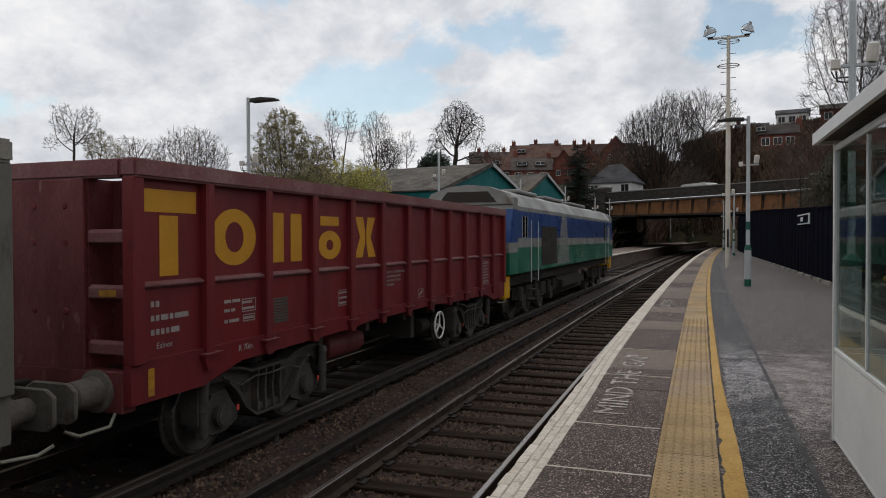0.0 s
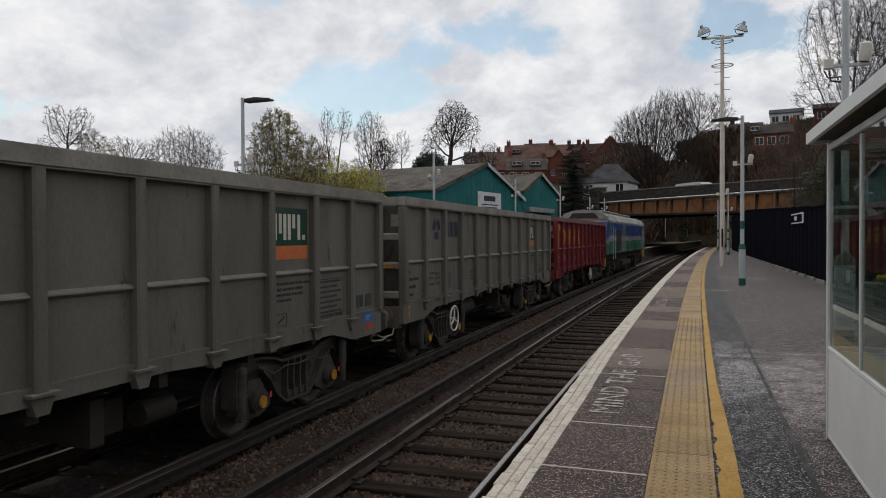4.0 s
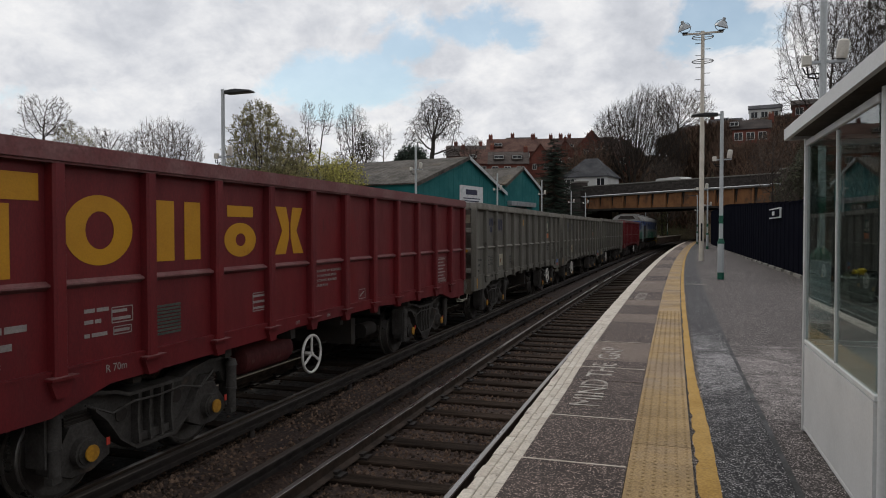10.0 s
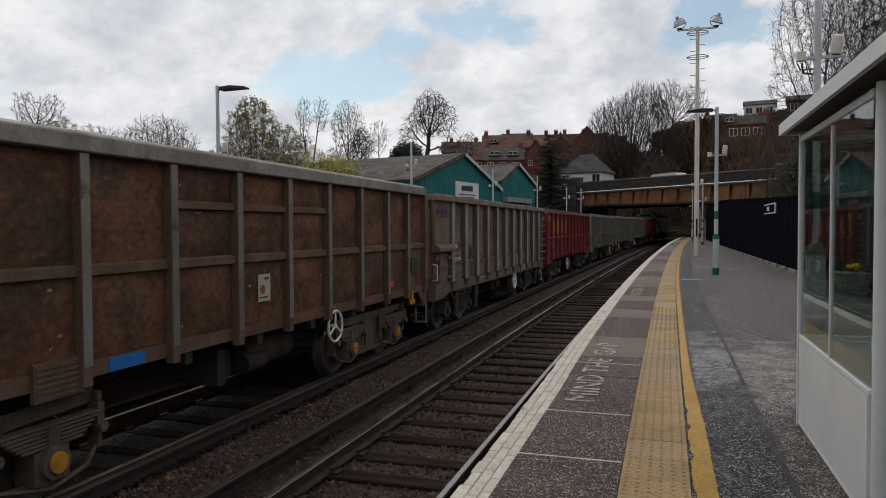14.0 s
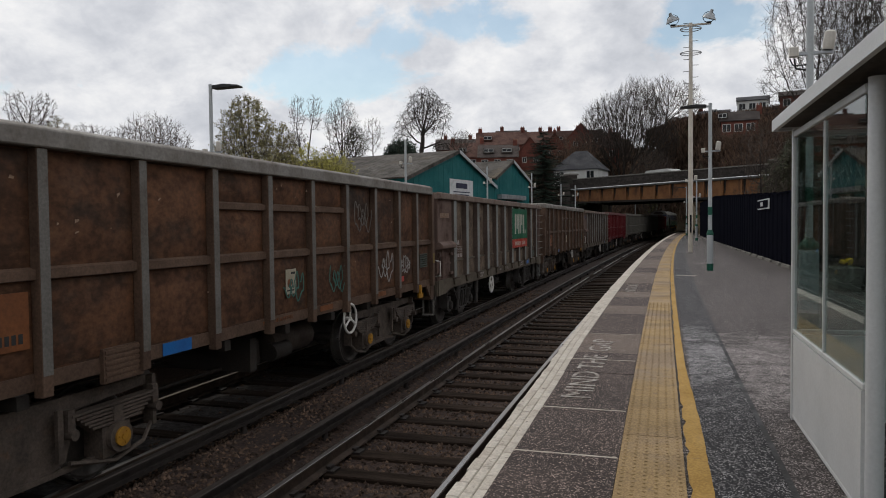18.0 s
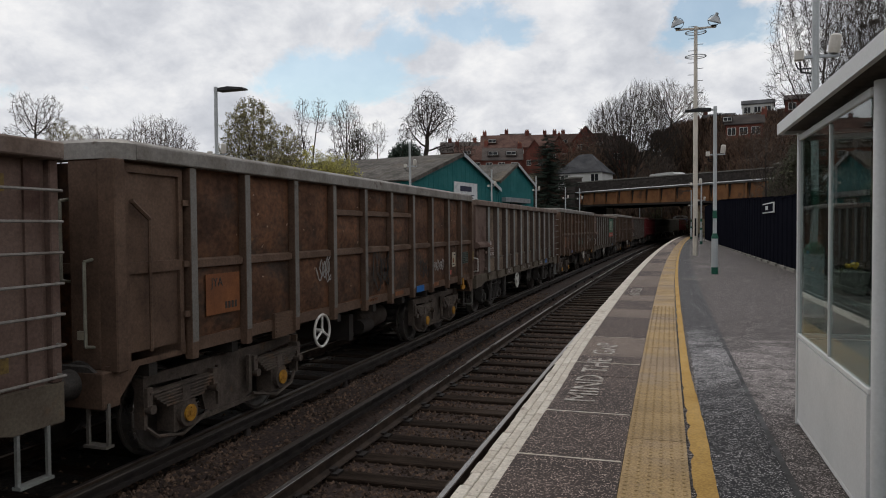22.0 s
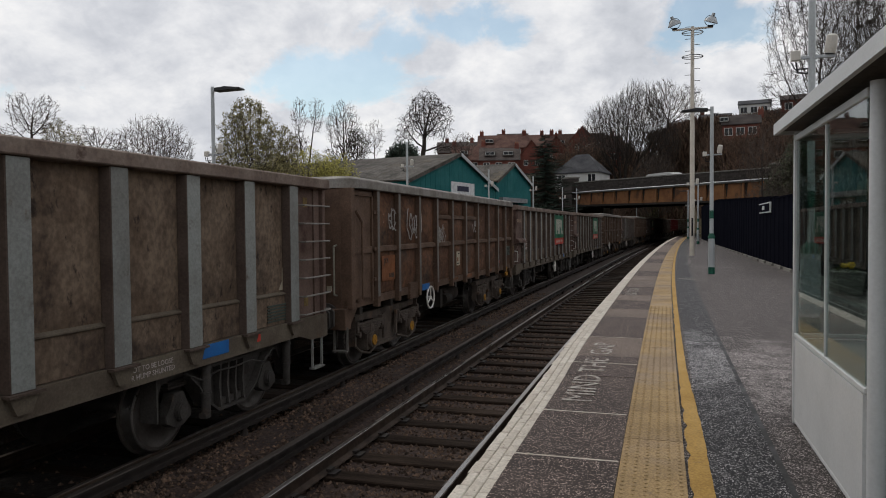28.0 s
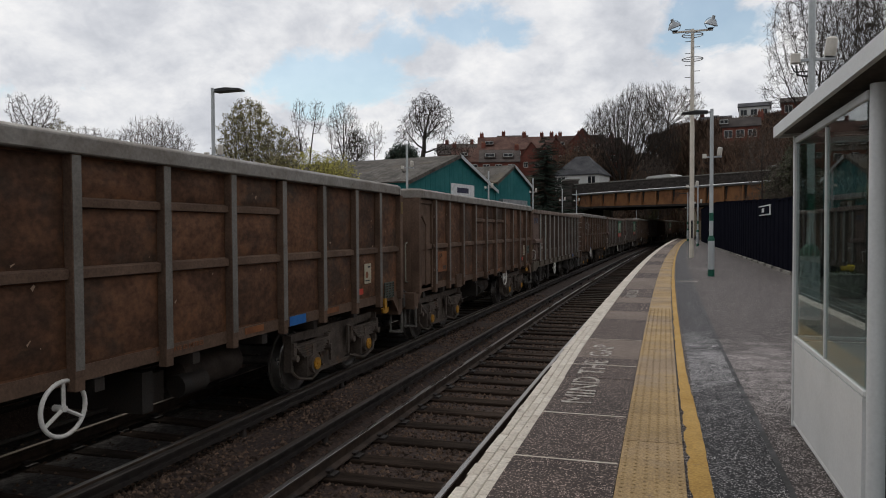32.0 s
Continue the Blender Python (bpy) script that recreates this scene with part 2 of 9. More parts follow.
M["b_panel"] = mat("stone_worn_panel", (0.176, 0.126, 0.087), (0.096, 0.065, 0.044), 0.85, scale=2.2, fine=18, grain=0.35, bump=0.3, third=(0.050, 0.033, 0.024), third_scale=1.7, third_at=(0.50, 0.68), per_thing=0.16, stretch=(1, 1.0, 0.8), fleck=(0.030, 0.020, 0.015), fleck_scale=5.0, fleck_at=(0.57, 0.66), fleck_stretch=(1, 1.5, 0.8))
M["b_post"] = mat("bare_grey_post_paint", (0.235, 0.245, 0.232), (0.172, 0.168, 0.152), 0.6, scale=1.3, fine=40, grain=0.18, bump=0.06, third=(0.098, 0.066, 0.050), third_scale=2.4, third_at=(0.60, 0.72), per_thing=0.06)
# post sides: rust brown, deepened in colour for the shade beside each face
M["b_side"] = mat("rusty_shaded_post_side", (0.092, 0.066, 0.052), (0.062, 0.042, 0.033), 0.75, scale=2.0, fine=40, grain=0.2, bump=0.1)
M["b_sill"] = mat("olive_grey_sill", (0.125, 0.102, 0.074), (0.080, 0.060, 0.044), 0.75, scale=1.6, fine=40, grain=0.2, bump=0.1, third=(0.135, 0.076, 0.040), third_scale=1.1, third_at=(0.6, 0.72))
M["b_end"] = mat("dusty_brown_end", (0.148, 0.098, 0.078), (0.101, 0.063, 0.050), 0.85, scale=1.4, fine=40, grain=0.2, bump=0.12, third=(0.060, 0.032, 0.025), third_scale=1.4, third_at=(0.52, 0.66))
M["b_rim"] = mat("dusty_brown_rim", (0.205, 0.158, 0.130), (0.135, 0.096, 0.076), 0.75, scale=2.6, fine=30, grain=0.2, bump=0.15, third=(0.080, 0.050, 0.038), third_scale=4.0, third_at=(0.6, 0.7))
M["c_panel"] = mat("rusty_brown_panel", (0.115, 0.051, 0.024), (0.057, 0.027, 0.015), 0.8, scale=2.4, fine=16, grain=0.4, bump=0.35, third=(0.047, 0.028, 0.018), third_scale=1.3, third_at=(0.48, 0.64), per_thing=0.18, stretch=(1, 0.8, 1.0), fleck=(0.125, 0.064, 0.030), fleck_scale=4.0, fleck_at=(0.58, 0.72), fleck_stretch=(1, 1.0, 1.6))
M["c_post"] = mat("dull_grey_post", (0.165, 0.155, 0.140), (0.112, 0.098, 0.083), 0.65, scale=1.4, fine=40, grain=0.2, bump=0.08, third=(0.075, 0.052, 0.037), third_scale=2.4, third_at=(0.58, 0.70), per_thing=0.1)
M["c_rail"] = mat("brown_grey_rail", (0.122, 0.074, 0.049), (0.076, 0.046, 0.031), 0.75, scale=2.0, fine=40, grain=0.25, bump=0.1)
M["c_rim"] = mat("worn_grey_rim", (0.230, 0.215, 0.195), (0.155, 0.135, 0.116), 0.65, scale=2.2, fine=30, grain=0.18, bump=0.12, third=(0.085, 0.060, 0.045), third_scale=3.0, third_at=(0.61, 0.68))
M["under"] = mat("brake_dust_black", (0.026, 0.022, 0.019), (0.042, 0.033, 0.027), 0.8, scale=4.0, fine=50, grain=0.25, bump=0.1)
M["bogie"] = mat("grimy_bogie_steel", (0.060, 0.054, 0.049), (0.038, 0.033, 0.029), 0.7, scale=4.0, fine=40, grain=0.28, bump=0.14, third=(0.085, 0.060, 0.045), third_scale=3.0, third_at=(0.58, 0.72))
M["bogie_rust"] = mat("rusty_bogie_steel", (0.098, 0.075, 0.060), (0.056, 0.043, 0.035), 0.7, scale=4.0, fine=40, grain=0.3, bump=0.16, third=(0.120, 0.070, 0.042), third_scale=3.0, third_at=(0.56, 0.70))
M["tank_rust"] = mat("rust_dusted_tank", (0.050, 0.036, 0.028), (0.030, 0.022, 0.018), 0.8, scale=3.0, fine=40, grain=0.25, bump=0.1)
M["wheel"] = mat("dusty_wheel_steel", (0.092, 0.080, 0.071), (0.060, 0.050, 0.044), 0.6, metal=0.2, scale=5.0, fine=50, grain=0.2, bump=0.05)
M["tread"] = mat("bright_worn_tread", (0.34, 0.32, 0.30), (0.26, 0.24, 0.22), 0.35, metal=0.9, scale=6.0, grain=0.1, bump=0.02)
M["buffer"] = mat("grimy_grey_buffer", (0.135, 0.122, 0.105), (0.085, 0.072, 0.060), 0.6, scale=3.0, fine=40, grain=0.2, bump=0.08, third=(0.05, 0.036, 0.028), third_scale=4.0, third_at=(0.56, 0.68))
M["red_end"] = mat("rubbed_maroon_end", (0.1500, 0.0330, 0.0330), (0.1050, 0.0225, 0.0240), 0.6, scale=2.0, fine=30, grain=0.2, bump=0.08, third=(0.20, 0.105, 0.085), third_scale=5.0, third_at=(0.60, 0.70), stretch=(1.6, 1, 0.55))
M["hose"] = mat("pale_rubber_hose", (0.26, 0.25, 0.20), (0.19, 0.18, 0.14), 0.6, scale=8.0, grain=0.15, bump=0.0)
M["chip_mark"] = mat("bare_scuff", (0.30, 0.21, 0.15), (0.22, 0.14, 0.09), 0.75, scale=9.0, grain=0.2, bump=0.0)
M["cream_text"] = mat("cream_stencil", (0.30, 0.27, 0.25), (0.24, 0.21, 0.20), 0.6, grain=0.15, bump=0.0)
M["white"] = mat("scuffed_white_paint", (0.66, 0.64, 0.60), (0.55, 0.52, 0.47), 0.55, scale=4.0, fine=50, grain=0.1, bump=0.05)
M["yellow"] = mat("axlebox_yellow", (0.44, 0.215, 0.022), (0.26, 0.125, 0.02), 0.55, scale=9.0, grain=0.15, bump=0.05)
M["logo_yellow"] = mat("mustard_letter_paint", (0.50, 0.245, 0.015), (0.44, 0.205, 0.013), 0.5, scale=1.5, fine=60, grain=0.08, bump=0.0, third=(0.36, 0.15, 0.015), third_scale=3.0, third_at=(0.62, 0.72))
M["logo_navy"] = mat("navy_sign_paint", (0.016, 0.018, 0.048), (0.024, 0.026, 0.052), 0.55, grain=0.15, bump=0.0)
M["logo_green"] = mat("deep_green_sign", (0.006, 0.118, 0.058), (0.007, 0.10, 0.05), 0.45, scale=0.7, grain=0.06, bump=0.0)
M["logo_dkgreen"] = mat("dark_green_sign", (0.010, 0.048, 0.030), (0.012, 0.042, 0.028), 0.5, grain=0.08, bump=0.0)
M["logo_red"] = mat("signal_red_sign", (0.43, 0.040, 0.022), (0.38, 0.035, 0.02), 0.45, grain=0.06, bump=0.0)
M["logo_orange"] = mat("faded_orange_sign", (0.50, 0.145, 0.045), (0.44, 0.12, 0.04), 0.5, grain=0.08, bump=0.0)
M["logo_cream"] = mat("cream_sign", (0.55, 0.52, 0.45), (0.48, 0.46, 0.40), 0.5, grain=0.06, bump=0.0)
M["mark_white"] = mat("stencil_white", (0.42, 0.37, 0.35), (0.35, 0.30, 0.28), 0.6, grain=0.15, bump=0.0)
M["mark_black"] = mat("stencil_black", (0.03, 0.03, 0.03), (0.04, 0.038, 0.035), 0.6, grain=0.15, bump=0.0)
M["label_orange"] = mat("orange_data_panel", (0.215, 0.078, 0.026), (0.14, 0.052, 0.022), 0.6, grain=0.15, bump=0.0)
M["label_blue"] = mat("blue_plate", (0.02, 0.14, 0.40), (0.02, 0.11, 0.33), 0.45, grain=0.08, bump=0.0)
M["label_red"] = mat("red_plate", (0.50, 0.05, 0.03), (0.4, 0.05, 0.04), 0.5, grain=0.1, bump=0.0)
M["label_pale"] = mat("pale_paper_label", (0.42, 0.38, 0.29), (0.34, 0.30, 0.22), 0.6, grain=0.12, bump=0.0)
M["grille"] = mat("green_grille", (0.05, 0.065, 0.055), (0.08, 0.09, 0.075), 0.6, scale=30, grain=0.3, bump=0.2)
M["spray_dark"] = mat("dark_spray_paint", (0.02, 0.019, 0.018), (0.03, 0.026, 0.022), 0.7, grain=0.2, bump=0.0)
M["spray_faint"] = mat("faint_spray_paint", (0.15, 0.13, 0.115), (0.10, 0.085, 0.07), 0.7, grain=0.3, bump=0.0)
M["spray_pale"] = mat("pale_spray_paint", (0.34, 0.32, 0.30), (0.25, 0.23, 0.21), 0.7, grain=0.2, bump=0.0)
M["spray_teal"] = mat("teal_spray_paint", (0.06, 0.16, 0.13), (0.05, 0.11, 0.09), 0.7, grain=0.2, bump=0.0)

M["loco_blue"] = mat("loco_blue", (0.014, 0.052, 0.185), (0.014, 0.042, 0.145), 0.4, scale=0.8, grain=0.08, bump=0.02)
M["loco_green"] = mat("loco_green", (0.010, 0.130, 0.080), (0.009, 0.10, 0.065), 0.4, scale=0.8, grain=0.08, bump=0.02)
M["loco_silver"] = mat("loco_silver", (0.25, 0.25, 0.238), (0.19, 0.185, 0.173), 0.5, metal=0.15, scale=0.9, grain=0.12, bump=0.03, third=(0.13, 0.105, 0.08), third_scale=0.7, third_at=(0.54, 0.68))
M["loco_yellow"] = mat("warning_yellow", (0.62, 0.33, 0.01), (0.52, 0.27, 0.01), 0.45, grain=0.08, bump=0.0)
M["dark_glass"] = mat("dark_window_glass", (0.012, 0.014, 0.016), None, 0.08, grain=0.02, bump=0.0, rough_var=0.03)
M["grey_steel"] = mat("galvanised_steel", (0.34, 0.36, 0.37), (0.27, 0.28, 0.29), 0.45, metal=0.5, scale=2.0, grain=0.1, bump=0.03)

M["rail_side"] = mat("rusty_rail", (0.050, 0.031, 0.021), (0.030, 0.021, 0.016), 0.8, scale=6, fine=60, grain=0.25, bump=0.1)
M["rail_top"] = mat("polished_rail_head", (0.36, 0.345, 0.33), (0.26, 0.24, 0.225), 0.34, metal=1.0, scale=5, grain=0.05, bump=0.0, stretch=(1, 0.1, 1))
M["rail_dull"] = mat("dull_rail_head", (0.16, 0.135, 0.115), (0.09, 0.07, 0.058), 0.4, metal=0.7, scale=4, grain=0.1, bump=0.02, stretch=(1, 0.15, 1))
M["third"] = mat("conductor_rail", (0.026, 0.020, 0.017), (0.018, 0.014, 0.013), 0.6, scale=5, grain=0.2, bump=0.06)
M["third_top"] = mat("conductor_rail_head", (0.085, 0.070, 0.060), (0.045, 0.036, 0.030), 0.5, metal=0.5, scale=3, grain=0.1, bump=0.02, stretch=(1, 0.15, 1))
M["insulator"] = mat("grimy_porcelain", (0.034, 0.026, 0.022), (0.022, 0.017, 0.015), 0.7, grain=0.2)
M["sleeper"] = mat("weathered_sleeper", (0.030, 0.020, 0.014), (0.016, 0.011, 0.008), 0.9, scale=3, fine=30, grain=0.45, bump=0.35, stretch=(0.4, 3, 3), per_thing=0.3, spec=0.08)
M["ballast"] = mat("ballast", (0.052, 0.031, 0.022), (0.020, 0.012, 0.009), 0.95, scale=18, fine=40, grain=0.7, bump=0.7, third=(0.022, 0.014, 0.012), third_scale=1.6, third_at=(0.47, 0.67))
M["stone"] = mat("ballast_stone", (0.100, 0.063, 0.042), (0.036, 0.023, 0.017), 0.9, scale=8, fine=50, grain=0.3, bump=0.2, island=0.65)
M["oily_shaded"] = mat("oily_shaded_ballast", (0.026, 0.020, 0.017), (0.016, 0.012, 0.011), 0.8, scale=16, fine=40, grain=0.6, bump=0.6, third=(0.040, 0.027, 0.021), third_scale=1.2, third_at=(0.55, 0.7))

M["asphalt"] = chip_mat("worn_grey_asphalt", (0.056, 0.045, 0.043), (0.034, 0.027, 0.026), (0.42, 0.375, 0.36), 0.815, (0.100, 0.092, 0.094), size=70.0, spot=(1.15, 8.2, 1.0, 3.2))
M["dark_asphalt"] = chip_mat("dark_newer_asphalt", (0.024, 0.024, 0.028), (0.013, 0.013, 0.016), (0.46, 0.44, 0.44), 0.872, (0.10, 0.10, 0.107), (0.60, 0.78), size=70.0, spot=(0.55, 8.6, 0.9, 2.6))
M["tar"] = mat("black_tar", (0.016, 0.016, 0.017), (0.030, 0.029, 0.030), 0.6, scale=6, fine=60, grain=0.3, bump=0.2)
M["slab_dark"] = chip_mat("brown_asphalt_band", (0.060, 0.041, 0.035), (0.037, 0.025, 0.022), (0.40, 0.31, 0.265), 0.885, (0.105, 0.078, 0.068), (0.62, 0.86), 0.7, size=70.0)
M["slab_light"] = chip_mat("pale_brown_slab", (0.185, 0.138, 0.112), (0.130, 0.096, 0.080), (0.30, 0.245, 0.21), 0.86, (0.18, 0.147, 0.125), (0.55, 0.8), 0.7, size=70.0)
M["coping"] = mat("white_painted_coping", (0.54, 0.49, 0.42), (0.43, 0.38, 0.32), 0.7, scale=2.5, fine=50, grain=0.18, bump=0.2, third=(0.20, 0.165, 0.14), third_scale=3.0, third_at=(0.58, 0.70), fleck=(0.10, 0.08, 0.07), fleck_scale=22.0, fleck_at=(0.60, 0.66))
M["tactile"] = mat("buff_tactile_tile", (0.345, 0.232, 0.105), (0.255, 0.176, 0.090), 0.8, scale=1.3, fine=70, grain=0.35, bump=0.2, third=(0.265, 0.195, 0.128), third_scale=0.55, third_at=(0.44, 0.62), per_thing=0.10, world=True, fleck=(0.17, 0.125, 0.085), fleck_scale=9.0, fleck_at=(0.58, 0.72))
M["line_yellow"] = mat("worn_yellow_line", (0.40, 0.235, 0.045), (0.34, 0.20, 0.05), 0.7, scale=2.0, fine=60, grain=0.25, bump=0.15, third=(0.17, 0.12, 0.07), third_scale=7.0, third_at=(0.62, 0.72))
M["text_white"] = mat("worn_white_lettering", (0.38, 0.35, 0.31), (0.16, 0.13, 0.115), 0.7, scale=14, fine=60, grain=0.4, bump=0.15, spread=(0.42, 0.60))
M["brick"] = mat("dark_engineering_brick", (0.040, 0.028, 0.022), (0.026, 0.020, 0.017), 0.9, scale=3, fine=35, grain=0.3, bump=0.25, per_thing=0.2)
M["concrete"] = mat("weathered_concrete", (0.20, 0.19, 0.17), (0.14, 0.13, 0.115), 0.85, scale=1.2, fine=40, grain=0.2, bump=0.15)
M["girder"] = mat("rusted_ochre_girder", (0.215, 0.098, 0.036), (0.135, 0.058, 0.026), 0.8, scale=0.9, fine=20, grain=0.25, bump=0.15, third=(0.065, 0.036, 0.022), third_scale=0.6, third_at=(0.55, 0.7))
M["girder_dark"] = mat("near_black_steel", (0.018, 0.015, 0.013), (0.028, 0.023, 0.019), 0.85, grain=0.25)
M["fence"] = mat("navy_fence_paint", (0.0075, 0.0080, 0.0125), (0.0095, 0.0100, 0.0145), 1.0, scale=1.2, grain=0.15, bump=0.03, spec=0.0, rough_var=0.0)
M["rail_black"] = mat("black_railing_paint", (0.008, 0.008, 0.009), None, 0.6, grain=0.15, spec=0.2)
M["post_white"] = mat("white_post_paint", (0.43, 0.455, 0.46), (0.36, 0.38, 0.385), 0.5, scale=1.5, grain=0.08, bump=0.02)
M["post_cream"] = mat("cream_mast_paint", (0.62, 0.57, 0.49), (0.52, 0.47, 0.40), 0.65, scale=1.2, grain=0.12, bump=0.04)
M["post_green"] = mat("dark_green_band", (0.012, 0.10, 0.065), (0.012, 0.075, 0.05), 0.5, grain=0.1)
M["shelter_white"] = mat("shelter_white_paint", (0.60, 0.61, 0.61), (0.53, 0.54, 0.54), 0.5, scale=0.8, fine=60, grain=0.05, bump=0.03, third=(0.40, 0.38, 0.34), third_scale=2.2, third_at=(0.66, 0.78))
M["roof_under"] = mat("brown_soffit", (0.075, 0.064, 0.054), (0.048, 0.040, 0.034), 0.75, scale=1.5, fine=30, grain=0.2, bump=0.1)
M["teal"] = mat("teal_cladding", (0.004, 0.118, 0.121), (0.005, 0.098, 0.101), 0.7, scale=0.4, fine=8, grain=0.1, bump=0.03)
M["slate"] = mat("grey_slate_roof", (0.082, 0.073, 0.063), (0.046, 0.041, 0.036), 0.9, scale=0.9, fine=5, grain=0.45, bump=0.2, third=(0.105, 0.083, 0.055), third_scale=0.25)
M["slate_dark"] = mat("dark_slate_roof", (0.040, 0.041, 0.046), (0.027, 0.028, 0.032), 0.8, scale=0.5, fine=6, grain=0.3, bump=0.2)
M["tiles"] = mat("brown_clay_tiles", (0.092, 0.046, 0.034), (0.058, 0.031, 0.025), 0.9, scale=0.5, fine=5, grain=0.5, bump=0.2, per_thing=0.3)
M["tiles_grey"] = mat("weathered_grey_tiles", (0.085, 0.068, 0.060), (0.055, 0.044, 0.040), 0.9, scale=0.5, fine=5, grain=0.5, bump=0.2, per_thing=0.2)
M["slate_brown"] = mat("brown_slate_roof", (0.050, 0.038, 0.034), (0.034, 0.028, 0.026), 0.9, scale=0.5, fine=6, grain=0.4, bump=0.2, per_thing=0.2)
M["house_brick"] = mat("red_house_brick", (0.140, 0.044, 0.030), (0.090, 0.032, 0.024), 0.9, scale=0.8, fine=10, grain=0.3, bump=0.1, per_thing=0.25)
M["render_white"] = mat("white_house_render", (0.50, 0.50, 0.48), (0.42, 0.42, 0.40), 0.8, scale=0.5, grain=0.06)
M["earth"] = mat("rough_grass_and_scrub", (0.0750, 0.0600, 0.0325), (0.0650, 0.0450, 0.0287), 0.95, scale=0.22, fine=3.0, grain=0.5, bump=0.3, third=(0.060, 0.064, 0.024), third_scale=0.10, third_at=(0.5, 0.7))
M["scrub"] = mat("brown_winter_scrub", (0.1063, 0.0650, 0.0425), (0.0688, 0.0425, 0.0300), 0.95, scale=0.8, fine=3, grain=0.4, bump=0.0, island=0.5)
M["scrub_green"] = mat("ivy_green_scrub", (0.0624, 0.0720, 0.0264), (0.0840, 0.0744, 0.0312), 0.9, scale=0.8, fine=3, grain=0.4, bump=0.0, island=0.5)
M["bark"] = mat("grey_brown_bark", (0.046, 0.037, 0.030), (0.030, 0.024, 0.020), 0.95, scale=2, fine=14, grain=0.3, bump=0.2)
M["twig"] = mat("winter_twigs", (0.0880, 0.0671, 0.0539), (0.0616, 0.0473, 0.0385), 0.95, scale=1.0, grain=0.2, bump=0.0)
M["bud"] = mat("opening_buds", (0.235, 0.205, 0.095), (0.155, 0.140, 0.065), 0.85, scale=1.0, grain=0.3, bump=0.0, island=0.5)
M["yellow_dull"] = mat("faded_yellow_plate", (0.20, 0.135, 0.035), (0.12, 0.08, 0.035), 0.7, scale=9.0, grain=0.3, bump=0.0)
M["yellow_leaf"] = mat("yellow_green_leaves", (0.36, 0.33, 0.07), (0.24, 0.22, 0.05), 0.85, scale=0.8, grain=0.3, bump=0.0, island=0.5)
M["ivy_leaf"] = mat("dull_ivy_leaf", (0.035, 0.040, 0.018), (0.055, 0.055, 0.025), 0.7, scale=1.0, grain=0.3, bump=0.0, island=0.4)
M["conifer"] = mat("dark_conifer", (0.020, 0.034, 0.024), (0.034, 0.050, 0.034), 0.9, scale=1.0, grain=0.3, bump=0.0, island=0.45)
M["glass"] = glass_mat("clear_panel_glass", (0.78, 0.84, 0.82))
M["lens_dark"] = mat("black_lamp_head", (0.02, 0.02, 0.021), None, 0.5, grain=0.1)
M["cctv"] = mat("cream_camera_housing", (0.58, 0.55, 0.49), (0.5, 0.47, 0.42), 0.5, grain=0.05)
M["chimney"] = mat("orange_clay", (0.26, 0.10, 0.05), None, 0.85, grain=0.2)
M["lead"] = mat("flint_parapet", (0.046, 0.038, 0.033), (0.030, 0.025, 0.022), 0.9, scale=4, fine=20, grain=0.35, bump=0.3, per_thing=0.3)
M["sign_white"] = mat("white_sign_board", (0.62, 0.63, 0.63), None, 0.5, grain=0.04, bump=0.0)
M["petal"] = mat("yellow_petals", (0.75, 0.50, 0.01), (0.65, 0.4, 0.01), 0.6, grain=0.1, island=0.2)

# ------------------------------------------------------------------ mesh helpers
def bx(bm, x0, x1, y0, y1, z0, z1):
    v = [bm.verts.new((x, y, z)) for x in (x0, x1) for y in (y0, y1) for z in (z0, z1)]
    for f in ((0, 1, 3, 2), (4, 6, 7, 5), (0, 4, 5, 1), (2, 3, 7, 6), (0, 2, 6, 4), (1, 5, 7, 3)):
        bm.faces.new([v[i] for i in f])
    return v


def cyl(bm, p0, p1, r0, r1=None, n=12, caps=True):
    p0, p1 = Vector(p0), Vector(p1)
    r1 = r0 if r1 is None else r1
    ax = (p1 - p0).normalized()
    s = ax.orthogonal().normalized()
    t = ax.cross(s)
    rings = []
    for p, r in ((p0, r0), (p1, r1)):
        rings.append([bm.verts.new(p + r * (math.cos(2 * math.pi * i / n) * s + math.sin(2 * math.pi * i / n) * t)) for i in range(n)])
    for i in range(n):
        f = bm.faces.new((rings[0][i], rings[0][(i + 1) % n], rings[1][(i + 1) % n], rings[1][i]))
        f.smooth = n > 6
    if caps:
        for f in (bm.faces.new(rings[0][::-1]), bm.faces.new(rings[1])):
            for e in f.edges:
                e.smooth = False


def tube(bm, pts, r, n=8):
    for a, b in zip(pts, pts[1:]):
        cyl(bm, a, b, r, n=n)


def torus(bm, c, axis, R, r, n=28, k=8):
    c, axis = Vector(c), Vector(axis).normalized()
    s = axis.orthogonal().normalized()
    t = axis.cross(s)
    ring = []
    for i in range(n):
        a = 2 * math.pi * i / n
        d = math.cos(a) * s + math.sin(a) * t
        ring.append([bm.verts.new(c + d * (R + r * math.cos(2 * math.pi * j / k)) + axis * r * math.sin(2 * math.pi * j / k)) for j in range(k)])
    for i in range(n):
        for j in range(k):
            f = bm.faces.new((ring[i][j], ring[(i + 1) % n][j], ring[(i + 1) % n][(j + 1) % k], ring[i][(j + 1) % k]))
            f.smooth = True


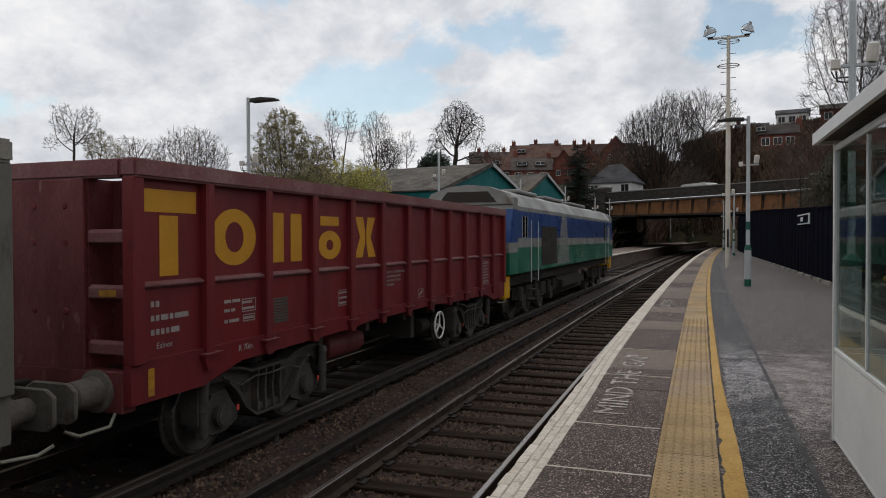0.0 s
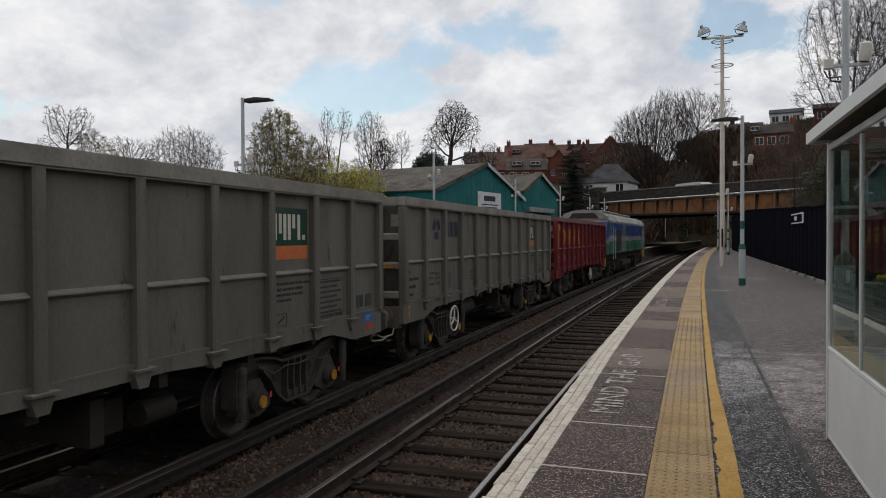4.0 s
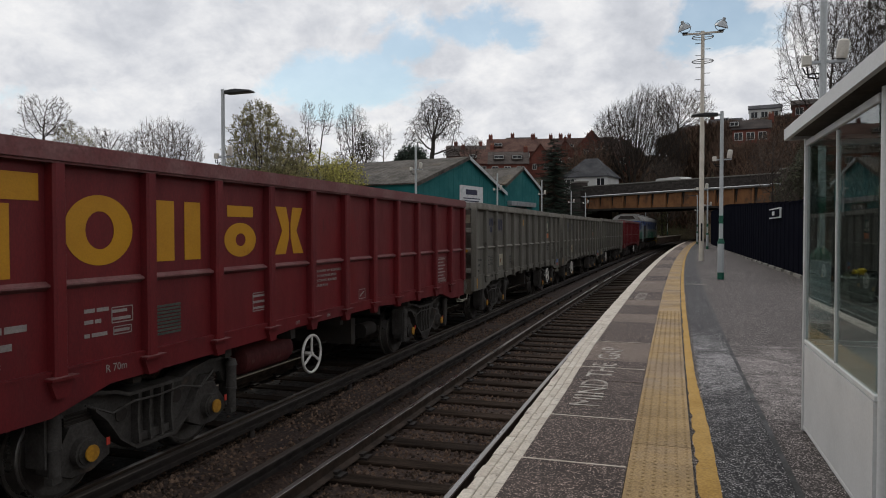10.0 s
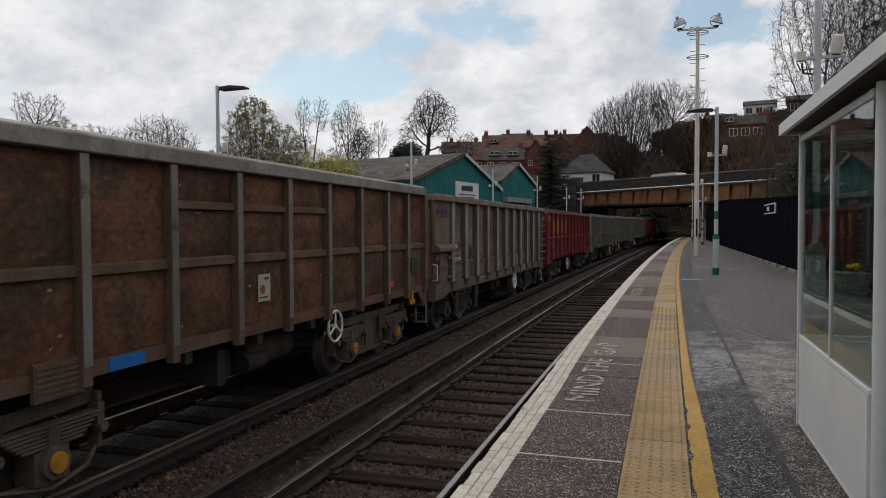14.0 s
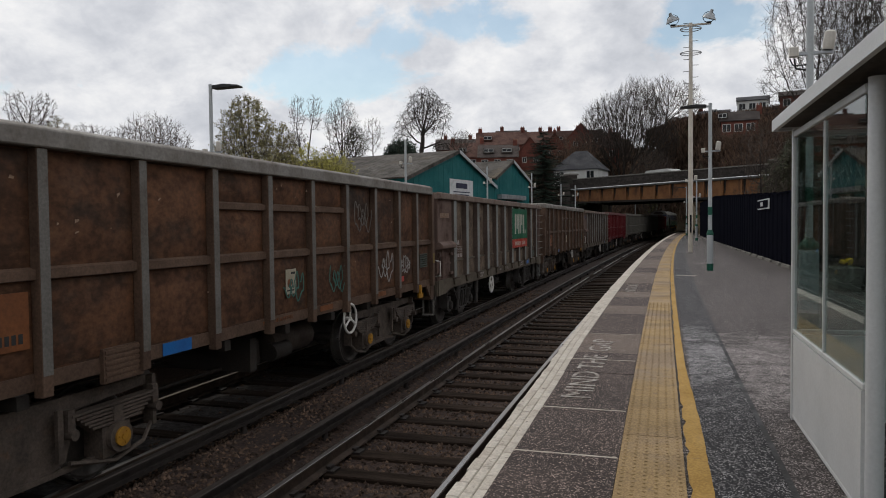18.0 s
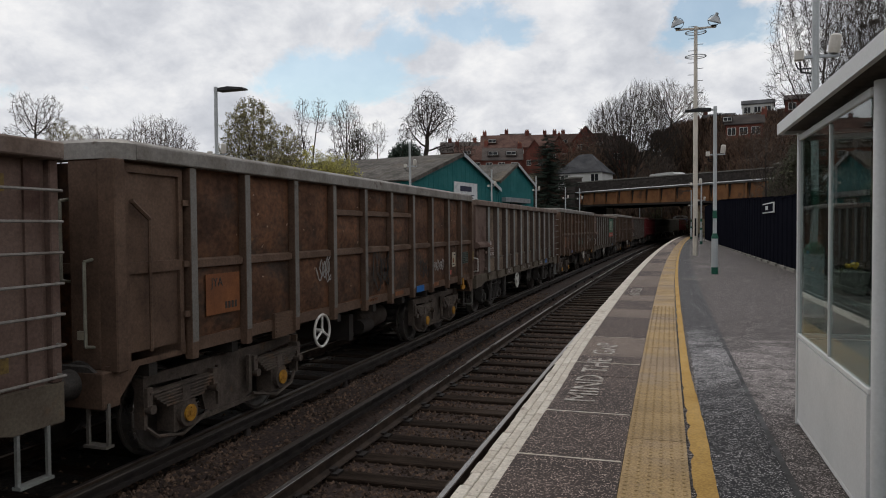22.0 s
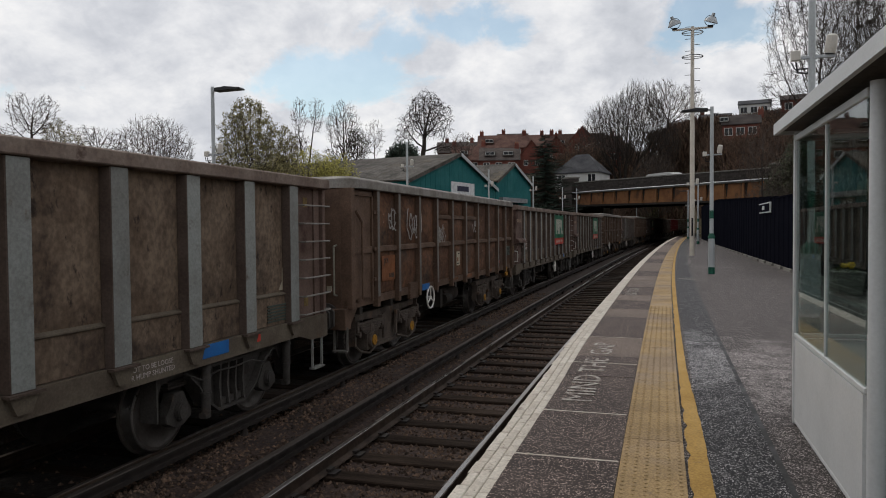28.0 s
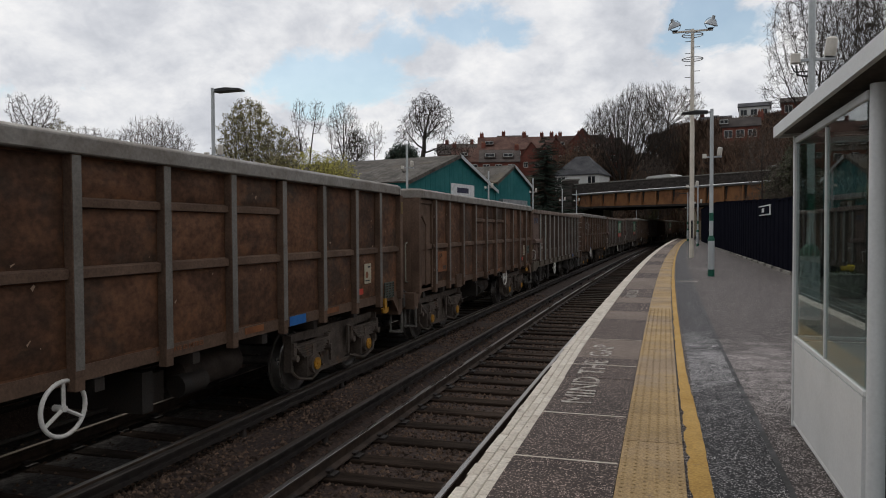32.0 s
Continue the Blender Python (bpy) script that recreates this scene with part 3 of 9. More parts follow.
def lathe(bm, c, axis, prof, n=24):
    """prof: pairs of (distance along the axis, radius)."""
    c, axis = Vector(c), Vector(axis).normalized()
    s = axis.orthogonal().normalized()
    t = axis.cross(s)
    rings = [[bm.verts.new(c + axis * h + max(r, 1e-4) * (math.cos(2 * math.pi * i / n) * s + math.sin(2 * math.pi * i / n) * t)) for i in range(n)] for h, r in prof]
    for a, b in zip(rings, rings[1:]):
        for i in range(n):
            f = bm.faces.new((a[i], a[(i + 1) % n], b[(i + 1) % n], b[i]))
            f.smooth = True
    for k in range(1, len(prof) - 1):
        u = Vector((prof[k][0] - prof[k - 1][0], prof[k][1] - prof[k - 1][1]))
        v = Vector((prof[k + 1][0] - prof[k][0], prof[k + 1][1] - prof[k][1]))
        if u.length > 0 and v.length > 0 and u.angle(v) > 0.6:
            for i in range(n):
                bm.edges.get((rings[k][i], rings[k][(i + 1) % n])).smooth = False


def prism(bm, poly, lo, hi, axis="x"):
    """A polygon given in the other two axes, drawn out along one."""
    put = {"x": lambda a, b, h: (h, a, b), "y": lambda a, b, h: (a, h, b), "z": lambda a, b, h: (a, b, h)}[axis]
    A = [bm.verts.new(put(a, b, lo)) for a, b in poly]
    B = [bm.verts.new(put(a, b, hi)) for a, b in poly]
    n = len(poly)
    bm.faces.new(A[::-1])
    bm.faces.new(B)
    for i in range(n):
        bm.faces.new((A[i], A[(i + 1) % n], B[(i + 1) % n], B[i]))


def soften(bm, w, seg=1):
    bmesh.ops.bevel(bm, geom=bm.edges[:], offset=w, segments=seg, affect="EDGES", clamp_overlap=True)
    return bm


def mesh_of(name, bm, material):
    bmesh.ops.recalc_face_normals(bm, faces=bm.faces[:])
    me = bpy.data.meshes.new(name)
    bm.to_mesh(me)
    bm.free()
    me.materials.append(M[material])
    return me


def part(name, bm, material, parent=None, label="", at=None):
    """Links a bmesh, or a mesh made before, as one object under a thing or part."""
    me = mesh_of(name, bm, material) if isinstance(bm, bmesh.types.BMesh) else bm
    ob = new(name, me)
    if parent:
        ob.parent = parent
    if at is not None:
        ob.matrix_basis = at if isinstance(at, Matrix) else Matrix.Translation(at)
    if label:
        ob["label"] = label
    return ob


def thing(name, label, category, group="", kind="", at=None):
    ob = new(name)
    ob.empty_display_size = 0.2
    if at is not None:
        ob.matrix_basis = at if isinstance(at, Matrix) else Matrix.Translation(at)
    return tagged(ob, label, category, group, kind)


CACHE = {}


def once(key, material, fn):
    """One mesh, made once and shared by alike pieces."""
    if key not in CACHE:
        bm = bmesh.new()
        fn(bm)
        CACHE[key] = mesh_of(key, bm, material)
    return CACHE[key]


def words(text, size, material, key=None, bold=0.0):
    """Lettering as a thin mesh in the local xy plane, centred."""
    key = key or "lettering_" + text[:12] + str(size)
    if key in CACHE:
        return CACHE[key]
    cu = bpy.data.curves.new("lettering", "FONT")
    cu.body, cu.size, cu.align_x, cu.align_y, cu.extrude, cu.offset = text, size, "CENTER", "CENTER", 0.0015, bold
    cu.resolution_u = 2
    tmp = bpy.data.objects.new("lettering", cu)
    me = bpy.data.meshes.new_from_object(tmp)
    bpy.data.objects.remove(tmp)
    me.name = "lettering"
    me.materials.clear()
    me.materials.append(M[material])
    CACHE[key] = me
    return me


def flat_ring(b, x, cy, cz, ry, rz, iy, iz, n=40, thick=0.003):
    """A flat painted ring on a side, as a thin sheet."""
    A, B = [], []
    for i in range(n):
        a = 2 * math.pi * i / n
        A.append(b.verts.new((x + thick, cy + ry * math.cos(a), cz + rz * math.sin(a))))
        B.append(b.verts.new((x + thick, cy + iy * math.cos(a), cz + iz * math.sin(a))))
    for i in range(n):
        j = (i + 1) % n
        b.faces.new((A[i], A[j], B[j], B[i])).smooth = False


# ------------------------------------------------------------------ the line of the railway
BEND = 0.000796
EDGE0 = -1.173
RAIL_Z = -0.915
NEAR_TRACK, FAR_TRACK = -1.5175, -4.92
FAR_EDGE = -6.44


def rise(y):
    """The line climbs a little towards the bridge."""
    return 0.0060 * (math.sqrt((y - 42.0) ** 2 + 100.0) + y - 42.0) / 2 - 0.0060 * (math.sqrt(42.0 ** 2 + 100.0) - 42.0) / 2 if y > -30 else 0.0


def at_line(y, off, z=0.0):
    """A point at the distance y along the line, off metres to the right of the near platform's edge."""
    k = BEND * max(y, 0.0)
    n = math.hypot(1, k)
    return Vector((EDGE0 + BEND * max(y, 0.0) ** 2 / 2 + off / n, y - off * k / n, z + rise(min(y, 260.0))))


def heading(y):
    return -math.atan(BEND * max(y, 0.0))


def at_pose(y, off, z=0.0):
    return Matrix.Translation(at_line(y, off, z)) @ Matrix.Rotation(heading(y), 4, "Z")


def sweep(bm, sect, y0, y1, step, close=True):
    """A cross-section of (off, z) drawn along the line."""
    n = max(1, round((y1 - y0) / step))
    rows = []
    for i in range(n + 1):
        y = y0 + (y1 - y0) * i / n
        rows.append([bm.verts.new(at_line(y, o, z)) for o, z in sect])
    m = len(sect)
    for a, b in zip(rows, rows[1:]):
        for j in range(m if close else m - 1):
            bm.faces.new((a[j], a[(j + 1) % m], b[(j + 1) % m], b[j]))
    if close:
        bm.faces.new(rows[0])
        bm.faces.new(rows[-1][::-1])


# ------------------------------------------------------------------ ground
def land(x, y):
    """Height of the ground: a flat railway bottom in a cutting, with hills behind the bridge."""
    c = at_line(min(y, 330.0), FAR_TRACK).x
    d = x - c
    far = max(0.0, y - 92.0)
    base = -1.32
    hill = 34.0 * (1 - math.exp(-(far / 70.0) ** 1.3))
    hill *= 0.52 + 0.48 / (1 + math.exp(-(x + 22.0) / 14.0))
    right = max(0.0, d - 12.5)
    steep = 0.42 if y < 60 else 0.9
    bank = min(steep * right, 7.0 + 0.05 * right)
    left = max(0.0, -d - 13.0)
    lev = min(0.25 * left, 1.6)
    z = base + max(hill, bank if d > 0 else lev)
    z += 3.0 * math.exp(-((x - 19.0) / 11.0) ** 2 - ((y - 136.0) / 14.0) ** 2) + 3.0 * math.exp(-((x - 32.0) / 16.0) ** 2 - ((y - 170.0) / 18.0) ** 2) + 2.5 * math.exp(-((x - 8.0) / 8.0) ** 2 - ((y - 168.0) / 10.0) ** 2)
    cut = max(0.0, abs(d) - (8.5 if far > 0 else 12.0))
    if y < 330:
        z = min(z, base + rise(min(y, 260.0)) + (1.9 + 0.03 * min(far, 40.0) if d > 0 else 1.1 + 0.012 * min(far, 60.0)) * cut + (1.6 * max(0.0, y - 124.0) if d > 6 else (2.2 * max(0.0, y - 160.0) if d > -8 else 0.0)))
    z += 0.25 * noise.noise(Vector((x * 0.09, y * 0.09, 0))) * min(1.0, cut / 4.0)
    return z


def make_ground():
    bm = bmesh.new()
    xs = [-1500, -700, -350, -200] + [-140 + 5 * i for i in range(19)] + [-45 + 2.5 * i for i in range(39)] + [55 + 8 * i for i in range(12)] + [170, 240, 400, 800, 1500]
    ys = [-600, -200, -80, -30] + [-15 + 5 * i for i in range(20)] + [84 + 4 * i for i in range(45)] + [270, 300, 340, 400, 480, 600, 900, 1600]
    g = [[bm.verts.new((x, y, land(x, y))) for x in xs] for y in ys]
    for a, b in zip(g, g[1:]):
        for i in range(len(xs) - 1):
            f = bm.faces.new((a[i], a[i + 1], b[i + 1], b[i]))
            f.smooth = True
    tagged(part("ground", bm, "earth"), "rough grassy banks and bare earth round the station", "ground", kind="structure")


make_ground()

# ------------------------------------------------------------------ track
def bed_z(o, y):
    """Top of the ballast: a ridge between the tracks, low between the near track's sleepers."""
    ridge = 0.11 * min(1.0, max(0.0, min(o + 4.0, -2.4 - o) / 0.4))
    near = min(1.0, max(0.0, (o + 2.75) / 0.2))
    return -1.108 + ridge - 0.024 * near + (0.045 - 0.027 * near) * noise.noise(Vector((o * 1.3, y * 0.8, 3)))


def make_bed():
    bm = bmesh.new()
    offs = [-9.6, -6.6, -6.3, -5.9, -5.2, -4.6, -4.0, -3.6, -3.3, -2.8, -2.4, -1.9, -1.4, -0.9, -0.4, -0.05]
    ny = 200
    rows = []
    for y in [-235.0, -180.0, -120.0, -70.0] + [-30 + 325 * (i / ny) ** 1.25 for i in range(ny + 1)]:
        rows.append([bm.verts.new(at_line(y, o, bed_z(o, y) - (0.5 if o < -9 else 0))) for o in offs])
    for a, b in zip(rows, rows[1:]):
        for j in range(len(offs) - 1):
            f = bm.faces.new((a[j], a[j + 1], b[j + 1], b[j]))
            f.smooth = True
    bed = tagged(part("track_bed", bm, "ballast"), "brown stone ballast under two railway tracks", "ballast", kind="structure")
    # far-track bed: oil and the shade under the train in one dark colour
    bed.data.materials.append(M["oily_shaded"])
    for f in bed.data.polygons:
        if f.vertices[0] % len(offs) < 6:
            f.material_index = 1
    # loose stones near the camera
    rng = np.random.default_rng(4)
    verts, faces = [], []
    base = [(1, 0, 0), (-1, 0, 0), (0, 1, 0), (0, -1, 0), (0, 0, 1), (0.6, 0.6, 0.5)]
    tri = [(0, 5, 4), (5, 2, 4), (2, 1, 4), (1, 3, 4), (3, 0, 4), (0, 2, 5)]
    count = 0
    while count < 30000:
        y = 2.5 + 24 * rng.random() ** 1.7
        o = -0.1 - 4.2 * rng.random() if rng.random() < 0.95 else -4.2 - 2.2 * rng.random()
        r = 0.013 + 0.018 * rng.random()
        p = at_line(y, o, bed_z(o, y))
        a, e = rng.random() * 6.28, rng.random(3) * 0.6 + 0.7
        ca, sa = math.cos(a), math.sin(a)
        n0 = len(verts)
        for b in base:
            x, yy, z = b[0] * e[0], b[1] * e[1], b[2] * e[2]
            verts.append((p.x + r * (x * ca - yy * sa), p.y + r * (x * sa + yy * ca), p.z + r * z))
        faces += [tuple(n0 + i for i in t) for t in tri]
        count += 1
    me = bpy.data.meshes.new("loose_stones")
    me.from_pydata(verts, [], faces)
    me.materials.append(M["stone"])
    tagged(new("loose_stones", me), "brown angular ballast stones between the sleepers", "ballast", kind="stuff")


def make_track(centre, word, shiny):
    track = thing("railway_track", word, "railway track", kind="structure")
    z = RAIL_Z
    for s in (-1, 1):
        o = centre + s * 0.7525
        bm = bmesh.new()
        sect = [(o - 0.075, z - 0.155), (o + 0.075, z - 0.155), (o + 0.07, z - 0.14), (o + 0.012, z - 0.12), (o + 0.012, z - 0.045), (o + 0.035, z - 0.032), (o + 0.035, z - 0.004), (o - 0.035, z - 0.004), (o - 0.035, z - 0.032), (o - 0.012, z - 0.045), (o - 0.012, z - 0.12), (o - 0.07, z - 0.14)]
        sweep(bm, sect, -235, 290, 3.0)
        rail = part("rail", bm, "rail_side", track, "rust-brown steel rail")
        bm = bmesh.new()
        sweep(bm, [(o - 0.030, z - 0.006), (o + 0.030, z - 0.006), (o + 0.026, z), (o - 0.026, z)], -235, 290, 3.0)
        part("rail_head", bm, shiny, rail, "polished running surface")
    return track


make_bed()
near_track = make_track(NEAR_TRACK, "near railway track with timber sleepers and polished rails", "rail_top")
far_track = make_track(FAR_TRACK, "far railway track under the freight train", "rail_dull")
for off, word in ((-2.68, "near"), (-3.80, "far")):
    third = thing("conductor_rail", "dark raised electric conductor rail on insulators beside the track", "conductor rail", "conductor rails", "structure")
    bm = bmesh.new()
    sweep(bm, [(off - 0.04, -0.94), (off + 0.04, -0.94), (off + 0.04, -0.90), (off + 0.012, -0.895), (off + 0.012, -0.85), (off + 0.045, -0.84), (off + 0.045, -0.812), (off - 0.045, -0.812), (off - 0.045, -0.84), (off - 0.012, -0.85), (off - 0.012, -0.895), (off - 0.04, -0.90)], -235, 290, 3.0)
    part("rail", bm, "third", third)
    bm = bmesh.new()
    sweep(bm, [(off - 0.036, -0.813), (off + 0.036, -0.813), (off + 0.032, -0.807), (off - 0.032, -0.807)], -235, 290, 3.0)
    part("rail_head", bm, "third_top", third)
    me = once("insulator_pot", "insulator", lambda b: lathe(b, (0, 0, 0), (0, 0, 1), [(0, 0.06), (0.03, 0.06), (0.05, 0.045), (0.09, 0.05), (0.13, 0.04), (0.19, 0.035), (0.19, 0.0)], 10))
    for i in range(24):
        part("insulator", me, "insulator", third, at=at_pose(2.0 + 2.8 * i, off, -1.13))

# ------------------------------------------------------------------ near platform
platform = thing("platform_near", "asphalt railway platform with a white edge and yellow tactile strip", "platform", kind="structure")
P_END = 112.0


def right_side(y):
    """Offset of the platform's back edge from its front edge."""
    return min(5.45, 4.4 - EDGE0 - BEND * max(y, 0.0) ** 2 / 2) if y > 20 else 8.5


def worn(y):
    """How far the platform's front edge stands back where it is worn."""
    return 0.045 * min(1.0, max(0.0, (9.0 - y) / 2.5))


bm = bmesh.new()
ys = [-30 + 2.0 * i for i in range(72)]
rows = []
for y in ys:
    rows.append([bm.verts.new(at_line(y, o, z)) for o, z in ((0.03 + worn(y), -1.3), (0.03 + worn(y), -0.035), (1.47, -0.012), (1.47, -0.004), (2.2, -0.004), (right_side(y), -0.004), (right_side(y), -1.3))])
for a, b in zip(rows, rows[1:]):
    for j in range(6):
        bm.faces.new((a[j], a[j + 1], b[j + 1], b[j]))
part("platform_surface", bm, "asphalt", platform, "worn grey asphalt")
bm = bmesh.new()
sweep(bm, [(1.462, -0.02), (1.885, -0.02), (1.885, 0.0), (1.462, 0.0)], -20, P_END, 2.0)
part("asphalt_strip", bm, "dark_asphalt", platform, "darker newer asphalt strip")
bm = bmesh.new()
sweep(bm, [(1.880, -0.02), (1.916, -0.02), (1.916, 0.0025), (1.880, 0.0025)], -20, P_END, 2.0)
part("tar_seam", bm, "tar", platform, "black tar seam beside the strip")
# brickwork below the edge
bm = bmesh.new()
sweep(bm, [(0.28, -1.3), (0.34, -1.3), (0.34, -0.08), (0.28, -0.08)], -30, P_END, 2.0)
part("edge_wall", bm, "brick", platform, "grimy brick wall under the platform edge")


def strip_piece(y0, y1, o0, o1, z0, z1, gap=0.006):
    b = bmesh.new()
    lo = [at_line(y0 + gap, o0, 0), at_line(y0 + gap, o1, 0), at_line(y1 - gap, o1, 0), at_line(y1 - gap, o0, 0)]
    A = [b.verts.new((p.x, p.y, p.z + z0)) for p in lo]
    B = [b.verts.new((p.x, p.y, p.z + z1)) for p in lo]
    b.faces.new(A[::-1])
    b.faces.new(B)
    for i in range(4):
        b.faces.new((A[i], A[(i + 1) % 4], B[(i + 1) % 4], B[i]))
    return b


# ------------------------------------------------------------------ far platform
bm = bmesh.new()
sweep(bm, [(FAR_EDGE, -0.09), (FAR_EDGE - 4.6, -0.09), (FAR_EDGE - 4.6, -1.4), (FAR_EDGE - 0.12, -1.4), (FAR_EDGE - 0.12, -0.12), (FAR_EDGE, -0.12)], -30, 250, 3.0)
far_platform = thing("platform_far", "pale worn platform across the tracks with a whitened edge", "platform", kind="structure")
part("platform_surface", bm, "slab_light", far_platform)
bm = bmesh.new()
sweep(bm, [(FAR_EDGE + 0.02, -0.10), (FAR_EDGE - 0.28, -0.10), (FAR_EDGE - 0.28, -0.02), (FAR_EDGE + 0.02, -0.02)], -30, 250, 3.0)
part("edge_coping", bm, "coping", far_platform, "whitened edge stones")


# ------------------------------------------------------------------ wagons
AXLE_R = 0.46


def wheelset_mesh():
    def fn(b):
        for s in (-1, 1):
            lathe(b, (s * 0.69, 0, 0), (s, 0, 0), [(-0.03, 0.10), (-0.03, 0.49), (0.0, 0.49), (0.005, AXLE_R), (0.125, AXLE_R - 0.012), (0.13, 0.40), (0.118, 0.385), (0.095, 0.30), (0.095, 0.2), (0.12, 0.14), (0.13, 0.0)], 32)
        cyl(b, (-0.98, 0, 0), (0.98, 0, 0), 0.075, n=10)
    return once("wheelset", "wheel", fn)


def tread_mesh():
    def fn(b):
        for s in (1,):
            lathe(b, (s * 0.69, 0, 0), (s, 0, 0), [(0.004, AXLE_R + 0.0015), (0.122, AXLE_R - 0.0095), (0.132, AXLE_R - 0.022), (0.133, 0.428)], 32)
    return once("tyre", "tread", fn)


def bogie(parent, y, style, tag=True):
    """A two-axle bogie: side frames, bolster, axleboxes, springs."""
    if style == "coil":
        def side(b):
            # pressed frame: deep middle, arms that rise and arch over the axleboxes
            prism(b, [(-1.34, 0.66), (-1.34, 0.90), (-1.18, 0.97), (-0.86, 0.98), (-0.55, 0.93), (-0.38, 0.87), (0.38, 0.87), (0.55, 0.93), (0.86, 0.98), (1.18, 0.97), (1.34, 0.90), (1.34, 0.66), (1.24, 0.66), (1.16, 0.80), (0.80, 0.82), (0.66, 0.70), (0.50, 0.48), (0.28, 0.33), (-0.28, 0.33), (-0.50, 0.48), (-0.66, 0.70), (-0.80, 0.82), (-1.16, 0.80), (-1.24, 0.66)], 0.99, 1.05, "x")
            top = [(-1.34, 0.90), (-1.18, 0.97), (-0.86, 0.98), (-0.55, 0.93), (-0.38, 0.87), (0.38, 0.87), (0.55, 0.93), (0.86, 0.98), (1.18, 0.97), (1.34, 0.90)]
            low = [(-0.80, 0.82), (-0.66, 0.70), (-0.50, 0.48), (-0.28, 0.33), (0.28, 0.33), (0.50, 0.48), (0.66, 0.70), (0.80, 0.82)]
            for line in (top, low):
                for p, q in zip(line, line[1:]):
                    prism(b, [(p[0], p[1] - 0.016), (q[0], q[1] - 0.016), (q[0], q[1] + 0.016), (p[0], p[1] + 0.016)], 0.94, 1.15, "x")
            for yy in (-0.24, -0.08, 0.08, 0.24):
                prism(b, [(1.05, 0.34), (1.15, 0.36), (1.13, 0.60), (1.15, 0.86), (1.05, 0.86)], yy - 0.016, yy + 0.016, "y")
            bx(b, 1.05, 1.11, -0.22, 0.22, 0.36, 0.44)
            for yy in (-1.345, 1.32):
                bx(b, 0.93, 1.14, yy, yy + 0.025, 0.44, 0.92)
        fr = part("bogie_frame", once("bogie_frame_coil", "bogie", side), "bogie", parent, "grimy cast bogie frame", at=(0, y, 0))
        part("bogie_frame", CACHE["bogie_frame_coil"], "", parent, "grimy cast bogie frame", at=pose(0, y, 0, 0, 0, 180))
        boxm = once("axlebox_coil", "bogie", lambda b: (prism(b, [(-0.34, -0.12), (-0.34, 0.0), (-0.20, 0.12), (-0.14, 0.26), (0.14, 0.26), (0.20, 0.12), (0.34, 0.0), (0.34, -0.12), (0.20, -0.15), (0.12, -0.21), (-0.12, -0.21), (-0.20, -0.15)], -0.09, 0.08, "x"), soften(b, 0.012), cyl(b, (0.08, 0, 0.0), (0.15, 0, 0.0), 0.135, n=16), cyl(b, (0.15, 0, 0.0), (0.165, 0, 0.0), 0.11, n=16)))
        # no real opening: a flat black disc paints the hole's inner shade
        holem = once("frame_hole", "under", lambda b: cyl(b, (0.0, 0, 0), (0.006, 0, 0), 0.075, n=14))
        shoem = once("brake_hanger", "bogie", lambda b: (bx(b, -0.03, 0.03, -0.03, 0.03, 0.25, 0.85), prism(b, [(-0.02, 0.30), (0.06, 0.28), (0.10, 0.46), (0.06, 0.62), (-0.02, 0.62)], -0.06, 0.06, "x")))
        tagm = once("bogie_tag", "label_red", lambda b: bx(b, 0, 0.006, -0.022, 0.022, -0.035, 0.035))
        pipem = once("brake_pipe", "bogie", lambda b: tube(b, [(0, -0.9, 0.88), (0.02, -0.6, 0.74), (0.04, -0.35, 0.80), (0.03, 0.0, 0.78), (0.04, 0.35, 0.80), (0.02, 0.7, 0.72), (0, 0.95, 0.86)], 0.012, 6))
        for s in (-1, 1):
            part("brake_pipe", pipem, "", fr, at=(s * 1.13, 0, 0))
            for q in (-0.40, 0.40):
                part("frame_hole", holem, "", fr, "flat black disc painted as the dark of a lightening hole", at=pose(s * 1.06, q, 0.68, 0, 0, 0 if s > 0 else 180))
            for q in (-0.36, 0.36):
                part("brake_hanger", shoem, "", fr, at=pose(s * 0.75, q, 0, 0, 0, 0 if q > 0 else 180))
            for q in (-0.66, 1.14):
                if tag:
                    part("bogie_tag", tagm, "", fr, "small red inspection tag", at=pose(s * 1.15, q, 0.50, 0, 0, 0 if s > 0 else 180))
        blockm = once("rubber_block", "under", lambda b: [bx(b, -0.08, 0.07, -0.16, 0.16, 0.028 * k, 0.028 * k + 0.02) for k in range(4)])
        capm = once("axlebox_cap", "yellow", lambda b: cyl(b, (0.0, 0, 0), (0.02, 0, 0), 0.085, n=16))
        dampm = once("damper", "bogie", lambda b: (cyl(b, (0, 0, -0.24), (0, 0, -0.02), 0.052, n=12), cyl(b, (0, 0, -0.02), (0, 0, 0.0), 0.068, n=12), cyl(b, (0, 0, 0.0), (0, 0, 0.26), 0.060, n=12), cyl(b, (0, 0, 0.26), (0, 0, 0.33), 0.075, 0.05, n=12), bx(b, -0.06, 0.03, -0.05, 0.05, -0.30, -0.24)))
        for s in (-1, 1):
            for a in (-0.9, 0.9):
                part("axlebox", boxm, "", fr, at=pose(s * 1.0, a, AXLE_R, 0, 0, 0 if s > 0 else 180) @ (Matrix.Identity(4) if tag else Matrix.Diagonal((0.8, 0.62, 0.8, 1))))
                part("rubber_block", blockm, "", fr, "dark layered rubber spring", at=(s * 0.98, a, AXLE_R + 0.26))
                if s > 0:
                    part("damper", dampm, "", fr, at=(1.15, a + (0.36 if a > 0 or not tag else -0.36), 0.60))
        caps = capm
    else:
